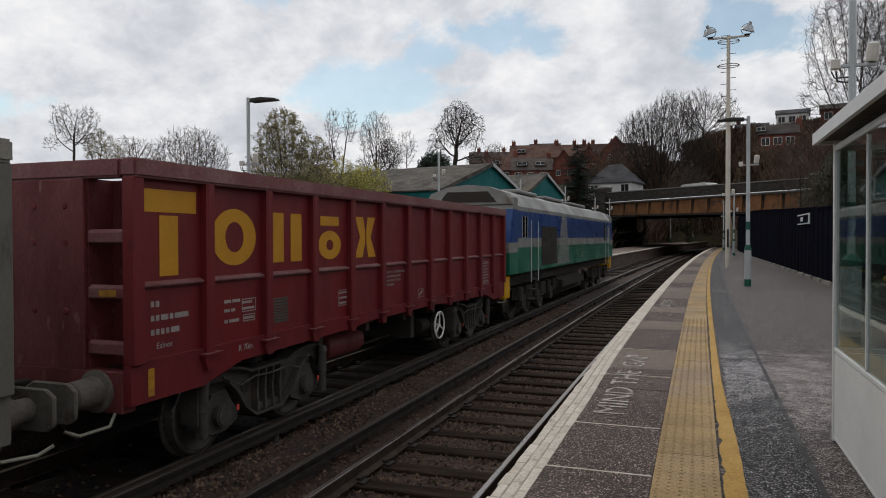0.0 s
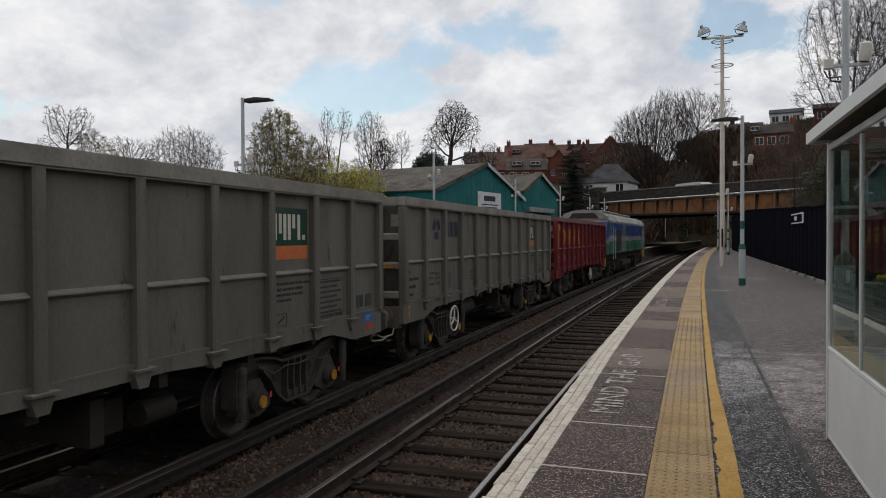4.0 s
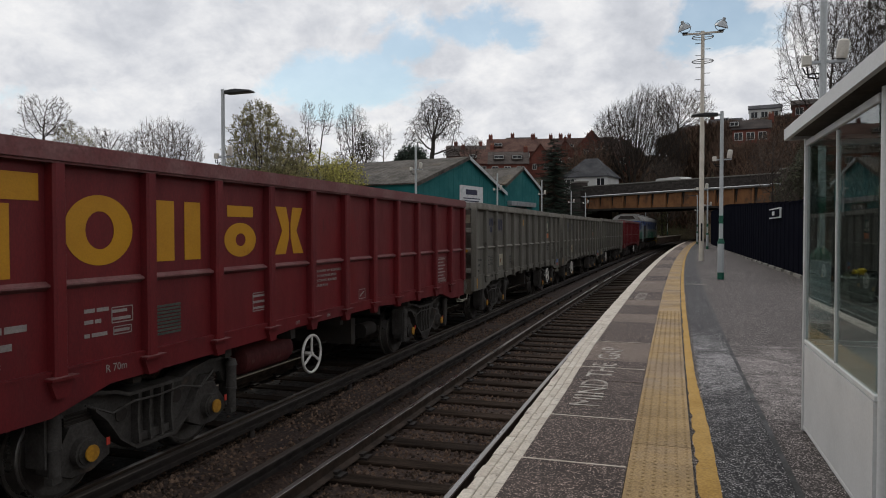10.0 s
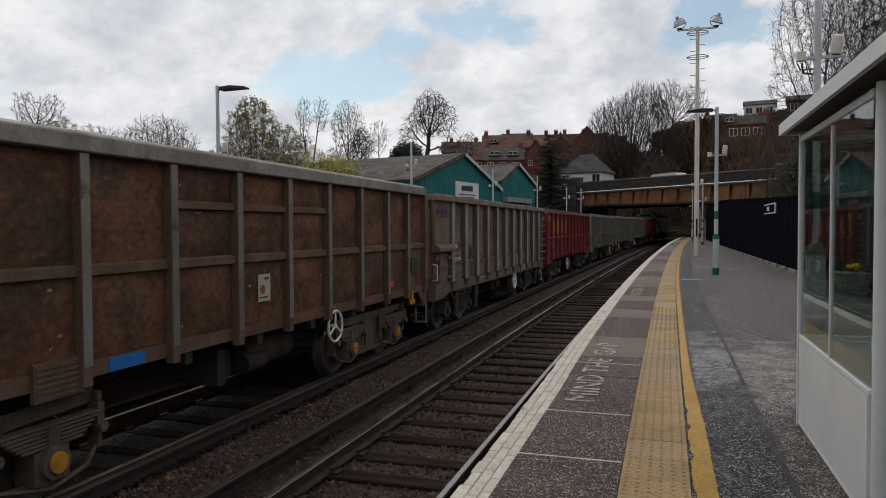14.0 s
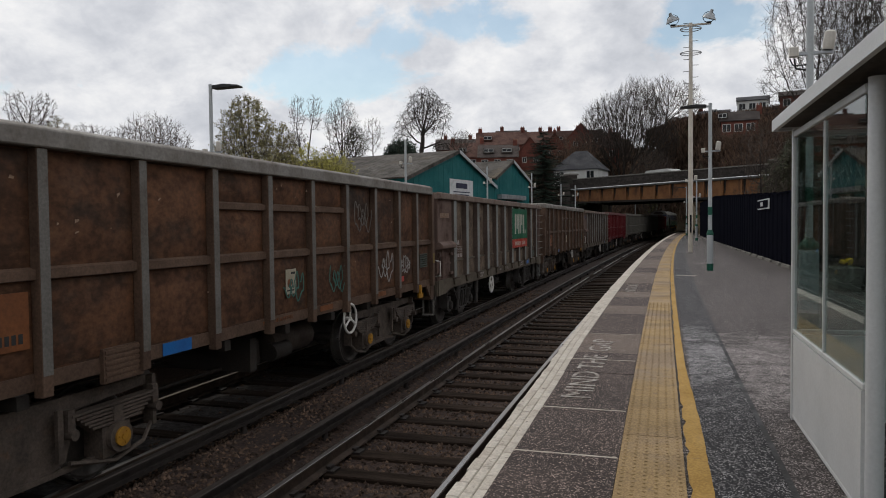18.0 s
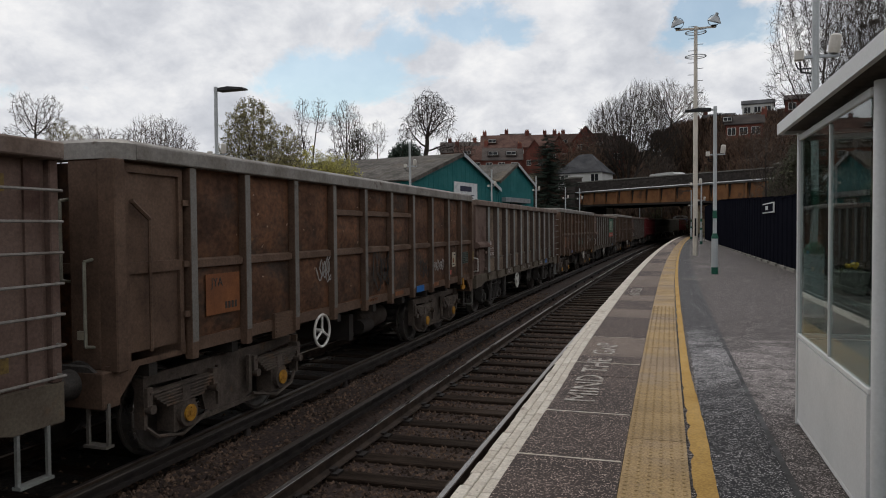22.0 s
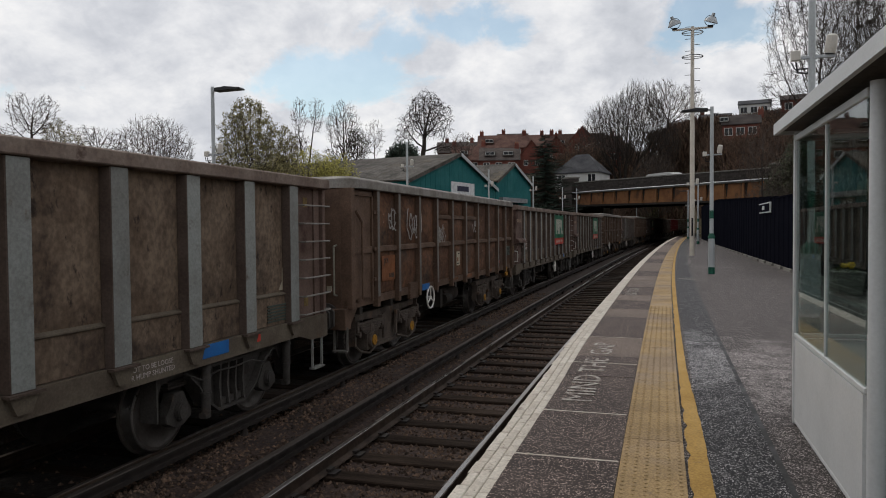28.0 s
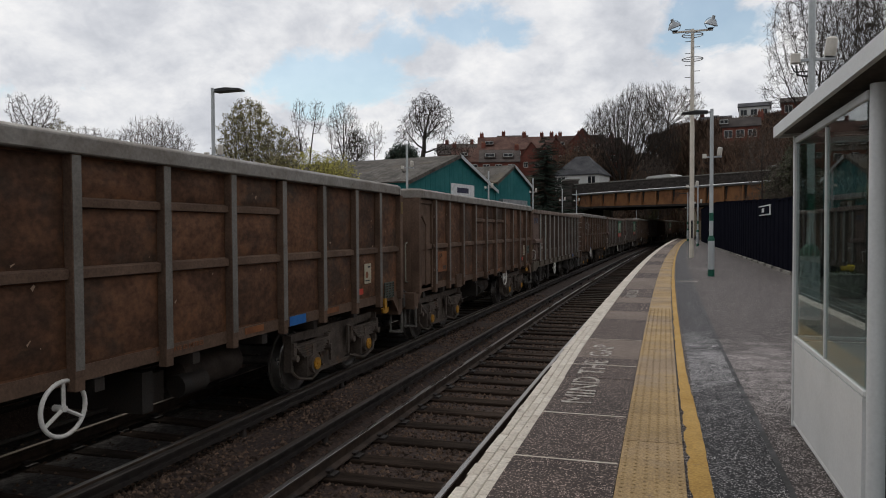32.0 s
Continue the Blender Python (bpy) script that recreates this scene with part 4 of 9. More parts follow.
        def side(b):
            for s in (1,):
                prism(b, [(-1.55, 0.84), (-1.55, 0.94), (1.55, 0.94), (1.55, 0.84), (0.60, 0.80), (0.46, 0.36), (0.30, 0.30), (-0.30, 0.30), (-0.46, 0.36), (-0.60, 0.80)], s * 0.96, s * 1.02, "x")
                for yy in (-1.55, 1.50):
                    bx(b, s * 0.98, s * 1.10, yy, yy + 0.05, 0.42, 0.94)
                for e in (-1, 1):
                    tube(b, [(s * 1.06, e * 0.46, 0.34), (s * 1.10, e * 0.96, 0.22), (s * 1.10, e * 1.35, 0.30), (s * 1.06, e * 1.52, 0.45)], 0.022, 6)
                bx(b, s * 1.0, s * 1.04, -0.95, 0.95, 0.26, 0.31)
                bx(b, s * 1.08, s * 1.12, -0.35, -0.29, 0.40, 0.86)
                bx(b, s * 1.08, s * 1.12, 0.29, 0.35, 0.40, 0.86)
        fr = part("bogie_frame", once("bogie_frame_leaf", "bogie_rust", side), "", parent, "grimy plate bogie frame", at=(0, y, 0))
        part("bogie_frame", CACHE["bogie_frame_leaf"], "", parent, "grimy plate bogie frame", at=pose(0, y, 0, 0, 0, 180))
        leaf = once("leaf_spring", "bogie_rust", lambda b: ([bx(b, -0.05, 0.05 + 0.004 * (k % 2), -0.54 + 0.045 * k, 0.54 - 0.045 * k, 0.79 - 0.034 * k - 0.024, 0.79 - 0.034 * k) for k in range(6)], bx(b, -0.06, 0.06, -0.06, 0.06, 0.5, 0.76), bx(b, -0.04, 0.04, -0.58, -0.50, 0.60, 0.84), bx(b, -0.04, 0.04, 0.50, 0.58, 0.60, 0.84), cyl(b, (-0.05, 0.54, 0.62), (0.08, 0.54, 0.62), 0.05, n=8), cyl(b, (-0.05, -0.54, 0.62), (0.08, -0.54, 0.62), 0.05, n=8)))
        boxm = once("axlebox_leaf", "bogie_rust", lambda b: (bx(b, -0.12, 0.10, -0.18, 0.18, -0.17, 0.12), cyl(b, (0.1, 0, 0), (0.16, 0, 0), 0.145, n=16)))
        for s in (-1, 1):
            for a in (-0.96, 0.96):
                part("axlebox", boxm, "", fr, at=pose(s * 1.03, a, AXLE_R, 0, 0, 0 if s > 0 else 180))
                part("leaf_spring", leaf, "", fr, at=(s * 1.1, a, 0))
        caps = once("axlebox_cap_leaf", "yellow", lambda b: (cyl(b, (0.0, 0, 0), (0.02, 0, 0), 0.092, n=16), cyl(b, (0.02, 0, 0), (0.03, 0, 0), 0.03, n=8), [cyl(b, (0.02, 0.06 * math.cos(q), 0.06 * math.sin(q)), (0.03, 0.06 * math.cos(q), 0.06 * math.sin(q)), 0.012, n=6) for q in (0.5, 2.6, 4.7)]))
    part("bolster", once("bolster" + style, "bogie", lambda b: (bx(b, -0.98, 0.98, -0.25, 0.25, 0.42, 0.80), bx(b, -0.6, 0.6, -1.0, 1.0, 0.55, 0.68))), "", fr)
    return fr, caps


def buffer_gear(parent, y, d, tone="bogie"):
    housing = once("buffer_" + tone, tone, lambda b: lathe(b, (0, 0, 0), (0, 1, 0), [(0, 0.20), (0.03, 0.20), (0.04, 0.145), (0.30, 0.135), (0.31, 0.12), (0.32, 0.10), (0.47, 0.10)], 20))
    head = once("buffer_head_" + tone, tone, lambda b: (prism(b, [(-0.29, -0.12), (-0.29, 0.12), (-0.20, 0.18), (0.20, 0.18), (0.29, 0.12), (0.29, -0.12), (0.20, -0.18), (-0.20, -0.18)], 0.47, 0.51, "y"), soften(b, 0.012)))
    turn = 0 if d > 0 else 180
    for x in (-0.875, 0.875):
        bf = part("buffer", housing, "", parent, "grimy steel buffer", at=pose(x, y, 1.02, 0, 0, turn))
        part("buffer_head", head, "", bf)
    draw = part("coupling", once("coupling_hook", "under", lambda b: (bx(b, -0.06, 0.06, 0, 0.40, 0.95, 1.08), soften(b, 0.015))), "", parent, at=pose(0, y, 0, 0, 0, turn))
    for k in range(2):
        part("link", once("coupling_link", "under", lambda b: torus(b, (0, 0.0, 0.0), (1, 0, 0), 0.09, 0.025, 14, 6)), "", draw, at=(0.04 * k, 0.40 + 0.1 * k, 0.92))
    for s in (-1, 1):
        part("air_hose", once("air_hose", "under", lambda b: tube(b, [(0, 0, 0.93), (0, 0.10, 0.86), (0, 0.24, 0.72), (0, 0.40, 0.70), (0, 0.50, 0.80)], 0.022, 8)), "", parent, "dark rubber air hose", at=pose(s * 0.45, y, 0, 0, 0, turn))
        if tone == "bogie":
            continue
        part("corner_loop", once("corner_loop", "hose", lambda b: tube(b, [(0, -0.02, 0.84), (0, 0.06, 0.72), (0.06, 0.34, 0.70), (0.12, 0.44, 0.76)], 0.016, 8)), "", parent, "pale bent corner handle", at=pose(s * 1.08, y, 0, 0, 0, turn) if s > 0 else pose(s * 1.08, y, 0, 0, 0, turn))


def handwheel(parent, y, z, material="white", r=0.265, spokes=3, disc=False):
    def fn(b):
        torus(b, (0, 0, 0), (1, 0, 0), r, 0.02, 30, 8)
        for k in range(spokes):
            a = math.pi / 2 + 2 * math.pi * k / spokes
            cyl(b, (0, 0, 0), (0, r * math.cos(a), r * math.sin(a)), 0.018, n=6)
        if disc:
            lathe(b, (0, 0, 0), (1, 0, 0), [(-0.02, r), (0.012, r), (0.012, r * 0.78), (-0.02, r * 0.78)], 28)
            for k in range(3):
                a = 0.6 + 2.094 * k
                c, d = (math.cos(a), math.sin(a)), (-math.sin(a), math.cos(a))
                prism(b, [(r * 0.9 * c[0] + 0.045 * d[0], r * 0.9 * c[1] + 0.045 * d[1]), (r * 0.9 * c[0] - 0.045 * d[0], r * 0.9 * c[1] - 0.045 * d[1]), (-0.045 * d[0], -0.045 * d[1]), (0.045 * d[0], 0.045 * d[1])], -0.004, 0.010, "x")
        cyl(b, (-0.10, 0, 0), (0.02, 0, 0), 0.03, n=8)
    hw = part("handwheel", once("handwheel%d%d%s" % (r * 1000, spokes, disc), material, fn), material, parent, "white-rimmed brake handwheel", at=(1.24, y, z))
    if disc:
        part("wheel_disc", once("wheel_disc%d" % (r * 1000), "b_sill", lambda b: lathe(b, (0, 0, 0), (1, 0, 0), [(-0.018, r * 0.85), (-0.008, r * 0.85), (-0.008, 0.0)], 24)), "", hw, "dull brown disc")


def underframe(parent, L, sill_top, tank_y, tank="bogie"):
    def fn(b):
        bx(b, -0.25, 0.25, -L / 2 + 0.1, L / 2 - 0.1, 0.82, sill_top)
        for i in range(9):
            yy = -L / 2 + 0.6 + (L - 1.2) * i / 8
            bx(b, -1.2, 1.2, yy - 0.06, yy + 0.06, 0.98, sill_top)
        for s in (-1, 1):
            bx(b, s * 0.5, s * 0.62, -L / 2 + 0.2, L / 2 - 0.2, 0.98, sill_top)
    part("underframe", once("underframe%d" % (L * 100), "under", fn), "under", parent, "grimy black underframe")
    part("air_tank", once("air_tank_" + tank, tank, lambda b: lathe(b, (0, -0.65, 0), (0, 1, 0), [(0, 0.0), (0.02, 0.12), (0.07, 0.20), (0.12, 0.215), (1.18, 0.215), (1.23, 0.20), (1.28, 0.12), (1.3, 0.0)], 20)), "", parent, at=(0.62, tank_y, 0.74))
    def rig(b):
        cyl(b, (0.55, -2.0, 0.58), (0.55, 2.0, 0.58), 0.022, n=6)
        cyl(b, (-0.3, -2.2, 0.62), (-0.3, 2.2, 0.62), 0.03, n=6)
        bx(b, -0.5, 1.0, -0.08, 0.08, 0.55, 0.98)
        bx(b, 0.42, 0.70, 0.2, 0.62, 0.52, 0.86)
        cyl(b, (0.8, 0.7, 0.66), (0.8, 1.15, 0.66), 0.13, n=12)
    part("brake_rigging", once("brake_rigging", "under", rig), "", parent, at=(0, -tank_y * 0.6, 0))


def wheels(parent, ys, ab_caps=None):
    made = []
    for y in ys:
        w = part("wheelset", wheelset_mesh(), "", parent, "dark steel wheelset", at=(0, y, AXLE_R))
        for turn in (0, 180):
            part("tyre", tread_mesh(), "", w, "bright worn tyre tread", at=pose(0, 0, 0, 0, 0, turn))
        if ab_caps:
            for s in (-1, 1):
                part("axle_cap", ab_caps, "", w, "yellow axle end cap", at=pose(s * 1.195, 0, 0, 0, 0, 0 if s > 0 else 180))
        made.append(w)
    return made


SIDE = 1.33
WAGONS = []


def wagon_a(front, tone, hw_u, face, logos, label):
    """Open box wagon of welded steel with narrow posts. 'face': which end carries the ladder recess."""
    L, n = 12.95, 12
    paint, rim = tone, tone + "_rim"
    w = thing("box_wagon", label, "freight wagon", "wagons of the freight train")
    H = L / 2
    xs = SIDE - 0.10

    def sheets(b):
        bx(b, xs - 0.012, xs, -H + 0.04, H - 0.04, 1.16, 3.02)
    side_me = once("side_sheet_a_" + tone, paint, sheets)
    for s in (-1, 1):
        part("side_sheet", side_me, "", w, at=pose(0, 0, 0, 0, 0, 0 if s > 0 else 180))

    def skirt(b):
        prism(b, [(-H, 0.90), (-H + 1.0, 0.90), (-H + 1.65, 1.06), (-H + 4.4, 1.10), (-H + 5.0, 1.14), (H - 5.0, 1.14), (H - 4.4, 1.10), (H - 1.65, 1.06), (H - 1.0, 0.90), (H, 0.90), (H, 1.29), (-H, 1.29)], xs - 0.04, xs + 0.045, "x")
        bx(b, xs + 0.045, xs + 0.052, -H, H, 1.27, 1.29)
    sk = once("sill_a_" + tone, paint, skirt)
    for s in (-1, 1):
        part("side_sill", sk, "", w, at=pose(0, 0, 0, 0, 0, 0 if s > 0 else 180))

    def rims(b):
        bx(b, SIDE - 0.17, SIDE + 0.015, -H, H, 3.0, 3.175)
        soften(b, 0.022, 2)
    rm = once("top_rail_a_" + tone, rim, rims)
    for s in (-1, 1):
        part("top_rail", rm, "", w, at=pose(0, 0, 0, 0, 0, 0 if s > 0 else 180))
    re = once("end_rail_a_" + tone, rim, lambda b: (bx(b, -SIDE + 0.17, SIDE - 0.17, -0.09, 0.09, 3.0, 3.172), soften(b, 0.02, 2)))
    for y in (-H + 0.09, H - 0.09):
        part("end_rail", re, "", w, at=(0, y, 0))

    def post(b):
        prism(b, [(-0.065, xs), (-0.065, SIDE - 0.02), (-0.045, SIDE), (0.045, SIDE), (0.065, SIDE - 0.02), (0.065, xs)], 1.24, 3.0, "z")
        for v in b.verts:
            v.co = Vector((v.co.y, v.co.x, v.co.z))
        bx(b, xs, SIDE + 0.035, -0.14, 0.14, 1.215, 1.235)
        prism(b, [(-0.12, 1.215), (0.12, 1.215), (0.06, 1.06), (-0.06, 1.06)], xs, xs + 0.09, "x")
    pm = once("post_a_" + tone, paint, post)
    lip = once("post_lip_a_" + tone, rim, lambda b: bx(b, xs + 0.05, SIDE + 0.037, -0.135, 0.135, 1.2355, 1.242))
    end_post = once("end_post_a_" + tone, paint, lambda b: (bx(b, xs - 0.05, SIDE - 0.004, -0.07, 0.07, 1.27, 3.0), soften(b, 0.012)))
    rib = once("rib_a_" + tone, rim, lambda b: prism(b, [(xs, 1.95), (xs + 0.055, 1.985), (xs + 0.055, 2.0), (xs, 2.03)], -0.47, 0.47, "y"))
    bay = L / n
    for s in (-1, 1):
        turn = 0 if s > 0 else 180
        for i in range(1, n):
            ps = part("post", pm, "", w, at=pose(0, H - i * bay, 0, 0, 0, turn))
            part("post_foot", lip, "", ps, "rubbed pale foot plate")
        for y in (-H + 0.07, H - 0.07):
            part("end_post", end_post, "", w, at=pose(0, y, 0, 0, 0, turn))
        for i in range(n):
            part("rib", rib, "", w, at=pose(0, H - (i + 0.5) * bay, 0, 0, 0, turn))

    em = once("end_sheet_a_" + tone, tone + "_end", lambda b: (bx(b, -0.72, 0.72, 0, 0.05, 1.2, 3.0), soften(b, 0.01)))
    rc = once("corner_recess_a_" + tone, tone + "_end", lambda b: (bx(b, 0.70, 0.74, 0.05, 0.36, 1.2, 3.0), bx(b, 0.74, 1.19, 0.34, 0.36, 1.2, 3.0)))
    rg = once("corner_rung_a_" + tone, tone + "_rim", lambda b: (prism(b, [(0.03, 0.0), (0.03, 0.10), (0.07, 0.13), (0.11, 0.10), (0.11, -0.02)], -0.225, 0.225, "x"), soften(b, 0.008)))
    ebm = once("end_beam_a_" + tone, "red_end" if tone == "red" else "b_sill", lambda b: (bx(b, -1.18, 1.18, 0.0, 0.16, 0.82, 1.21), soften(b, 0.01)))
    dent = once("end_dent_a_" + tone, tone, lambda b: lathe(b, (0, 0, 0), (0, -1, 0), [(0.0, 0.035), (0.008, 0.028), (0.010, 0.0)], 10))
    for d, turn in ((-1, 0), (1, 180)):
        base = pose(0, d * H, 0, 0, 0, turn)
        es = part("end_sheet", em, "", w, at=base)
        part("end_beam", ebm, "", w, "dark end beam", at=base)
        for s in (-1, 1):
            part("corner_recess", rc, "", w, at=base if s > 0 else base @ Matrix.Scale(-1, 4, (1, 0, 0)))
            for z in (1.36, 1.88, 2.40):
                part("corner_rung", rg, "", w, "dusty step bar", at=base @ Matrix.Translation((s * 0.965, 0, z)))
        if d < 0:
            for xx in (-0.45, 0.1, 0.5):
                for z in (1.75, 2.4, 2.75):
                    part("rivet", dent, "", es, at=(xx, 0, z))
    fl = once("floor_a_" + tone, "under", lambda b: bx(b, -1.2, 1.2, -H + 0.1, H - 0.1, 1.14, 1.2))
    part("floor", fl, "", w)
    load = once("aggregate_floor", "concrete", lambda b: bx(b, -1.2, 1.2, -H + 0.4, H - 0.4, 1.2, 1.24))
    part("inner_floor", load, "", w)
    underframe(w, L, 1.14, -1.4, "red_end" if tone == "red" else "bogie")
    for y in (H - 2.4, -H + 2.4):
        _, caps = bogie(w, y, "coil")
    WH = wheels(w, [H - 1.5, H - 3.3, -H + 3.3, -H + 1.5], once("small_axle_cap", "yellow", lambda b: cyl(b, (0, 0, 0), (0.018, 0, 0), 0.075, n=14)) if tone == "grey" or face == "caps" else None)
    for d in (-1, 1):
        buffer_gear(w, d * H, d, "buffer")
    handwheel(w, H - hw_u, 0.70, "white", 0.262)
    # small markings
    mk = "cream_text" if tone == "red" else "mark_black"

    def row(name, y0, z, wds, hgt):
        """One line of writing: a bar for each word."""
        y = y0
        for k, wd in enumerate(wds):
            part("stencil_bar", once("stencil_bar_%d_%d_%s" % (wd * 100, hgt * 1000, mk), mk, lambda b: bx(b, 0.0, 0.002, 0, wd, 0, hgt)), "", w, at=(xs + 0.002, y, z))
            y += wd + 0.022

    for z, wds in ((1.78, (0.045, 0.045)), (1.645, (0.045, 0.045, 0.10, 0.045, 0.20)), (1.51, (0.045, 0.045, 0.045, 0.045, 0.12))):
        row("number", -H + 0.30, z, wds, 0.055)
    for z, wds in ((1.72, (0.12, 0.14)), (1.62, (0.10, 0.07)), (1.50, (0.06, 0.18))):
        row("load", -H + 1.40, z, wds, 0.035)

    def frame_bars(b, wd, hg):
        for q in (0, hg):
            bx(b, 0, 0.002, 0, wd, q - 0.005, q + 0.005)
        for q in (0, wd):
            bx(b, 0, 0.002, q - 0.005, q + 0.005, 0, hg)
        n = int(hg / 0.07)
        for k in range(n):
            zz = hg * (k + 0.5) / n
            bx(b, 0, 0.002, 0.0, wd * (0.9 - 0.17 * (k % 2)), zz - 0.014, zz + 0.014)
    for y, z, wd, hg in ((-H + 1.72, 1.60, 0.26, 0.14), (-H + 1.74, 1.49, 0.22, 0.07), (-H + 4.0, 1.46, 0.5, 0.22), (H - 1.98, 1.36, 0.72, 0.50)):
        part("data_frame", once("data_frame_%d_%d_%s" % (wd * 100, hg * 100, mk), mk, lambda b: frame_bars(b, wd, hg)), "", w, "small framed stencilled data panel", at=(xs + 0.002, y, z))
    part("curve_notice", words("R 70m", 0.10, mk, "r70" + mk), "", w, "stencilled curve limit", at=Matrix.Translation((xs + 0.05, -H + 1.72, 1.20)) @ Euler((math.pi / 2, 0, math.pi / 2)).to_matrix().to_4x4())
    stand = Euler((math.pi / 2, 0, math.pi / 2)).to_matrix().to_4x4()
    for k, line in enumerate(("THIS WAGON MUST NOT BE DISCHARGED", "WITH THE HANDBRAKE APPLIED", "THE WAGON MUST BE SECURED", "BY OTHER MEANS")):
        part("safety_notice", words(line, 0.052, mk, "notice%d%s" % (k, mk)), "", w, "small stencilled safety notice", at=Matrix.Translation((xs + 0.003, H - (2.70 if tone == "grey" else 7.0) - (0.0, 0.09, 0.08, 0.20)[k], 1.86 - 0.07 * k)) @ stand)
    part("notice_text", words("VEHICLE DATA PANEL", 0.072, mk, "data_title" + mk), "", w, at=Matrix.Translation((xs + 0.003, H - 1.62, 1.335)) @ stand)
    part("notice_text", words("Ealnos", 0.085, mk, "type_code" + mk), "", w, at=Matrix.Translation((xs + 0.003, -H + 0.48, 1.40)) @ stand)
    for word, yy in (("OFF", hw_u + 0.45), ("ON", hw_u - 0.45)):
        part("notice_text", words(word, 0.065, mk, "brake_" + word + mk), "", w, at=Matrix.Translation((xs + 0.048, H - yy, 1.20)) @ stand)
    mk_box = once("stack_mark_" + mk, mk, lambda b: ([bx(b, 0, 0.002, q, q + 0.01, 0, 0.16) for q in (0.0, 0.24)], [bx(b, 0, 0.002, 0, 0.25, q, q + 0.01) for q in (0.0, 0.15)], prism(b, [(0.04, 0.03), (0.20, 0.10), (0.20, 0.13), (0.04, 0.06)], 0, 0.002, "x")))
    part("load_mark", mk_box, "", w, "framed loading mark", at=(xs + 0.002, H - (3.05 if tone == "grey" else 5.9), 1.33))
    gr = once("grille_panel", "grille", lambda b: [bx(b, 0, 0.012, -0.2, 0.2, 0.035 * k, 0.035 * k + 0.02) for k in range(9)])
    part("grille", gr, "", w, "small louvred grille", at=(xs, -H + 2.46, 1.40))
    tg = once("yellow_tag", "yellow", lambda b: bx(b, 0, 0.004, -0.04, 0.04, -0.13, 0.13))
    part("yellow_tag", tg, "", w, at=(xs + 0.046, -H + 0.25, 1.08))
    wn = once("warning_plate", "label_pale", lambda b: bx(b, -0.09, 0.09, -0.005, 0.0, 0, 0.22))
    part("warning_plate", wn, "", w, "pale overhead-line warning plate", at=(0.98, -H + 0.335, 2.65))
    ytag = once("yellow_step_tag", "yellow", lambda b: bx(b, -0.1, 0.1, -0.006, 0.0, 0, 0.06))
    part("step_tag", ytag, "", w, at=(1.0, -H + 0.014, 1.90))
    if tone == "grey" and front < 0:
        pl = part("paper_label", once("paper_label_a", "label_pale", lambda b: bx(b, 0, 0.004, -0.20, 0.20, -0.17, 0.17)), "", w, "pale pasted data sheet", at=(xs, -H + 2.95, 1.60))
        part("label_print", once("label_print_a", "label_orange", lambda b: flat_ring(b, 0.004, -0.06, -0.02, 0.06, 0.06, 0.001, 0.001, 14, 0.001)), "", pl)
        part("shock_plate", once("shock_plate_a", "yellow", lambda b: bx(b, 0, 0.004, -0.05, 0.05, -0.10, 0.10)), "", w, "small yellow warning plate", at=(xs, -H + 6.0, 2.72))
    if tone == "grey" and front < 0:
        # small plates at the leading end
        mesh = once("mesh_plate_a", "grille", lambda b: ([bx(b, 0, 0.008, -0.11, 0.11, 0.03 * k, 0.03 * k + 0.014) for k in range(7)], [bx(b, 0.0, 0.009, -0.11 + 0.042 * k, -0.098 + 0.042 * k, 0, 0.195) for k in range(6)]))
        for q in (0.40, 0.70):
            part("mesh_plate", mesh, "", w, "small dark mesh plate", at=(xs, H - q, 1.36))
        bp = part("blue_plate", once("blue_plate_a", "label_blue", lambda b: bx(b, 0, 0.004, -0.17, 0.17, -0.065, 0.065)), "", w, "small blue plate", at=(xs + 0.046, H - 0.50, 1.19))
        part("plate_lines", once("plate_lines_a", "label_pale", lambda b: [bx(b, 0.004, 0.005, -0.12, 0.10 - 0.03 * k, 0.02 - 0.03 * k, 0.028 - 0.03 * k) for k in range(3)]), "", bp)
        part("red_plate", once("red_plate_a", "label_red", lambda b: bx(b, 0, 0.004, -0.09, 0.09, -0.05, 0.05)), "", w, "small red plate", at=(xs + 0.046, H - 0.48, 1.06))
    for kind, u in logos:
        y = H - u
        if kind == "big_yellow":
            # one broad painted shape in each of the five trailing bays
            x = xs + 0.002
            lab = "mustard-yellow painted shape"
            part("painted_shape", once("yellow_shape_one", "logo_yellow", lambda b: (bx(b, x, x + 0.003, 0.0, 0.80, 0.56, 0.78), bx(b, x, x + 0.003, 0.27, 0.53, -0.06, 0.53))), "", w, lab, at=(0, H - 12.80, 2.13))
            part("painted_shape", once("yellow_shape_two", "logo_yellow", lambda b: flat_ring(b, x, 0, 0, 0.40, 0.315, 0.165, 0.17)), "", w, lab, at=(0, H - 11.36, 2.45))
            part("painted_shape", once("yellow_shape_three", "logo_yellow", lambda b: (bx(b, x, x + 0.003, 0.0, 0.26, 0.0, 0.61), bx(b, x, x + 0.003, 0.42, 0.68, 0.0, 0.61))), "", w, lab, at=(0, H - 10.63, 2.14))
            part("painted_shape", once("yellow_shape_four", "logo_yellow", lambda b: (flat_ring(b, x, 0.32, 0.20, 0.32, 0.20, 0.10, 0.075), bx(b, x, x + 0.003, 0.06, 0.58, 0.47, 0.60))), "", w, lab, at=(0, H - 9.52, 2.14))
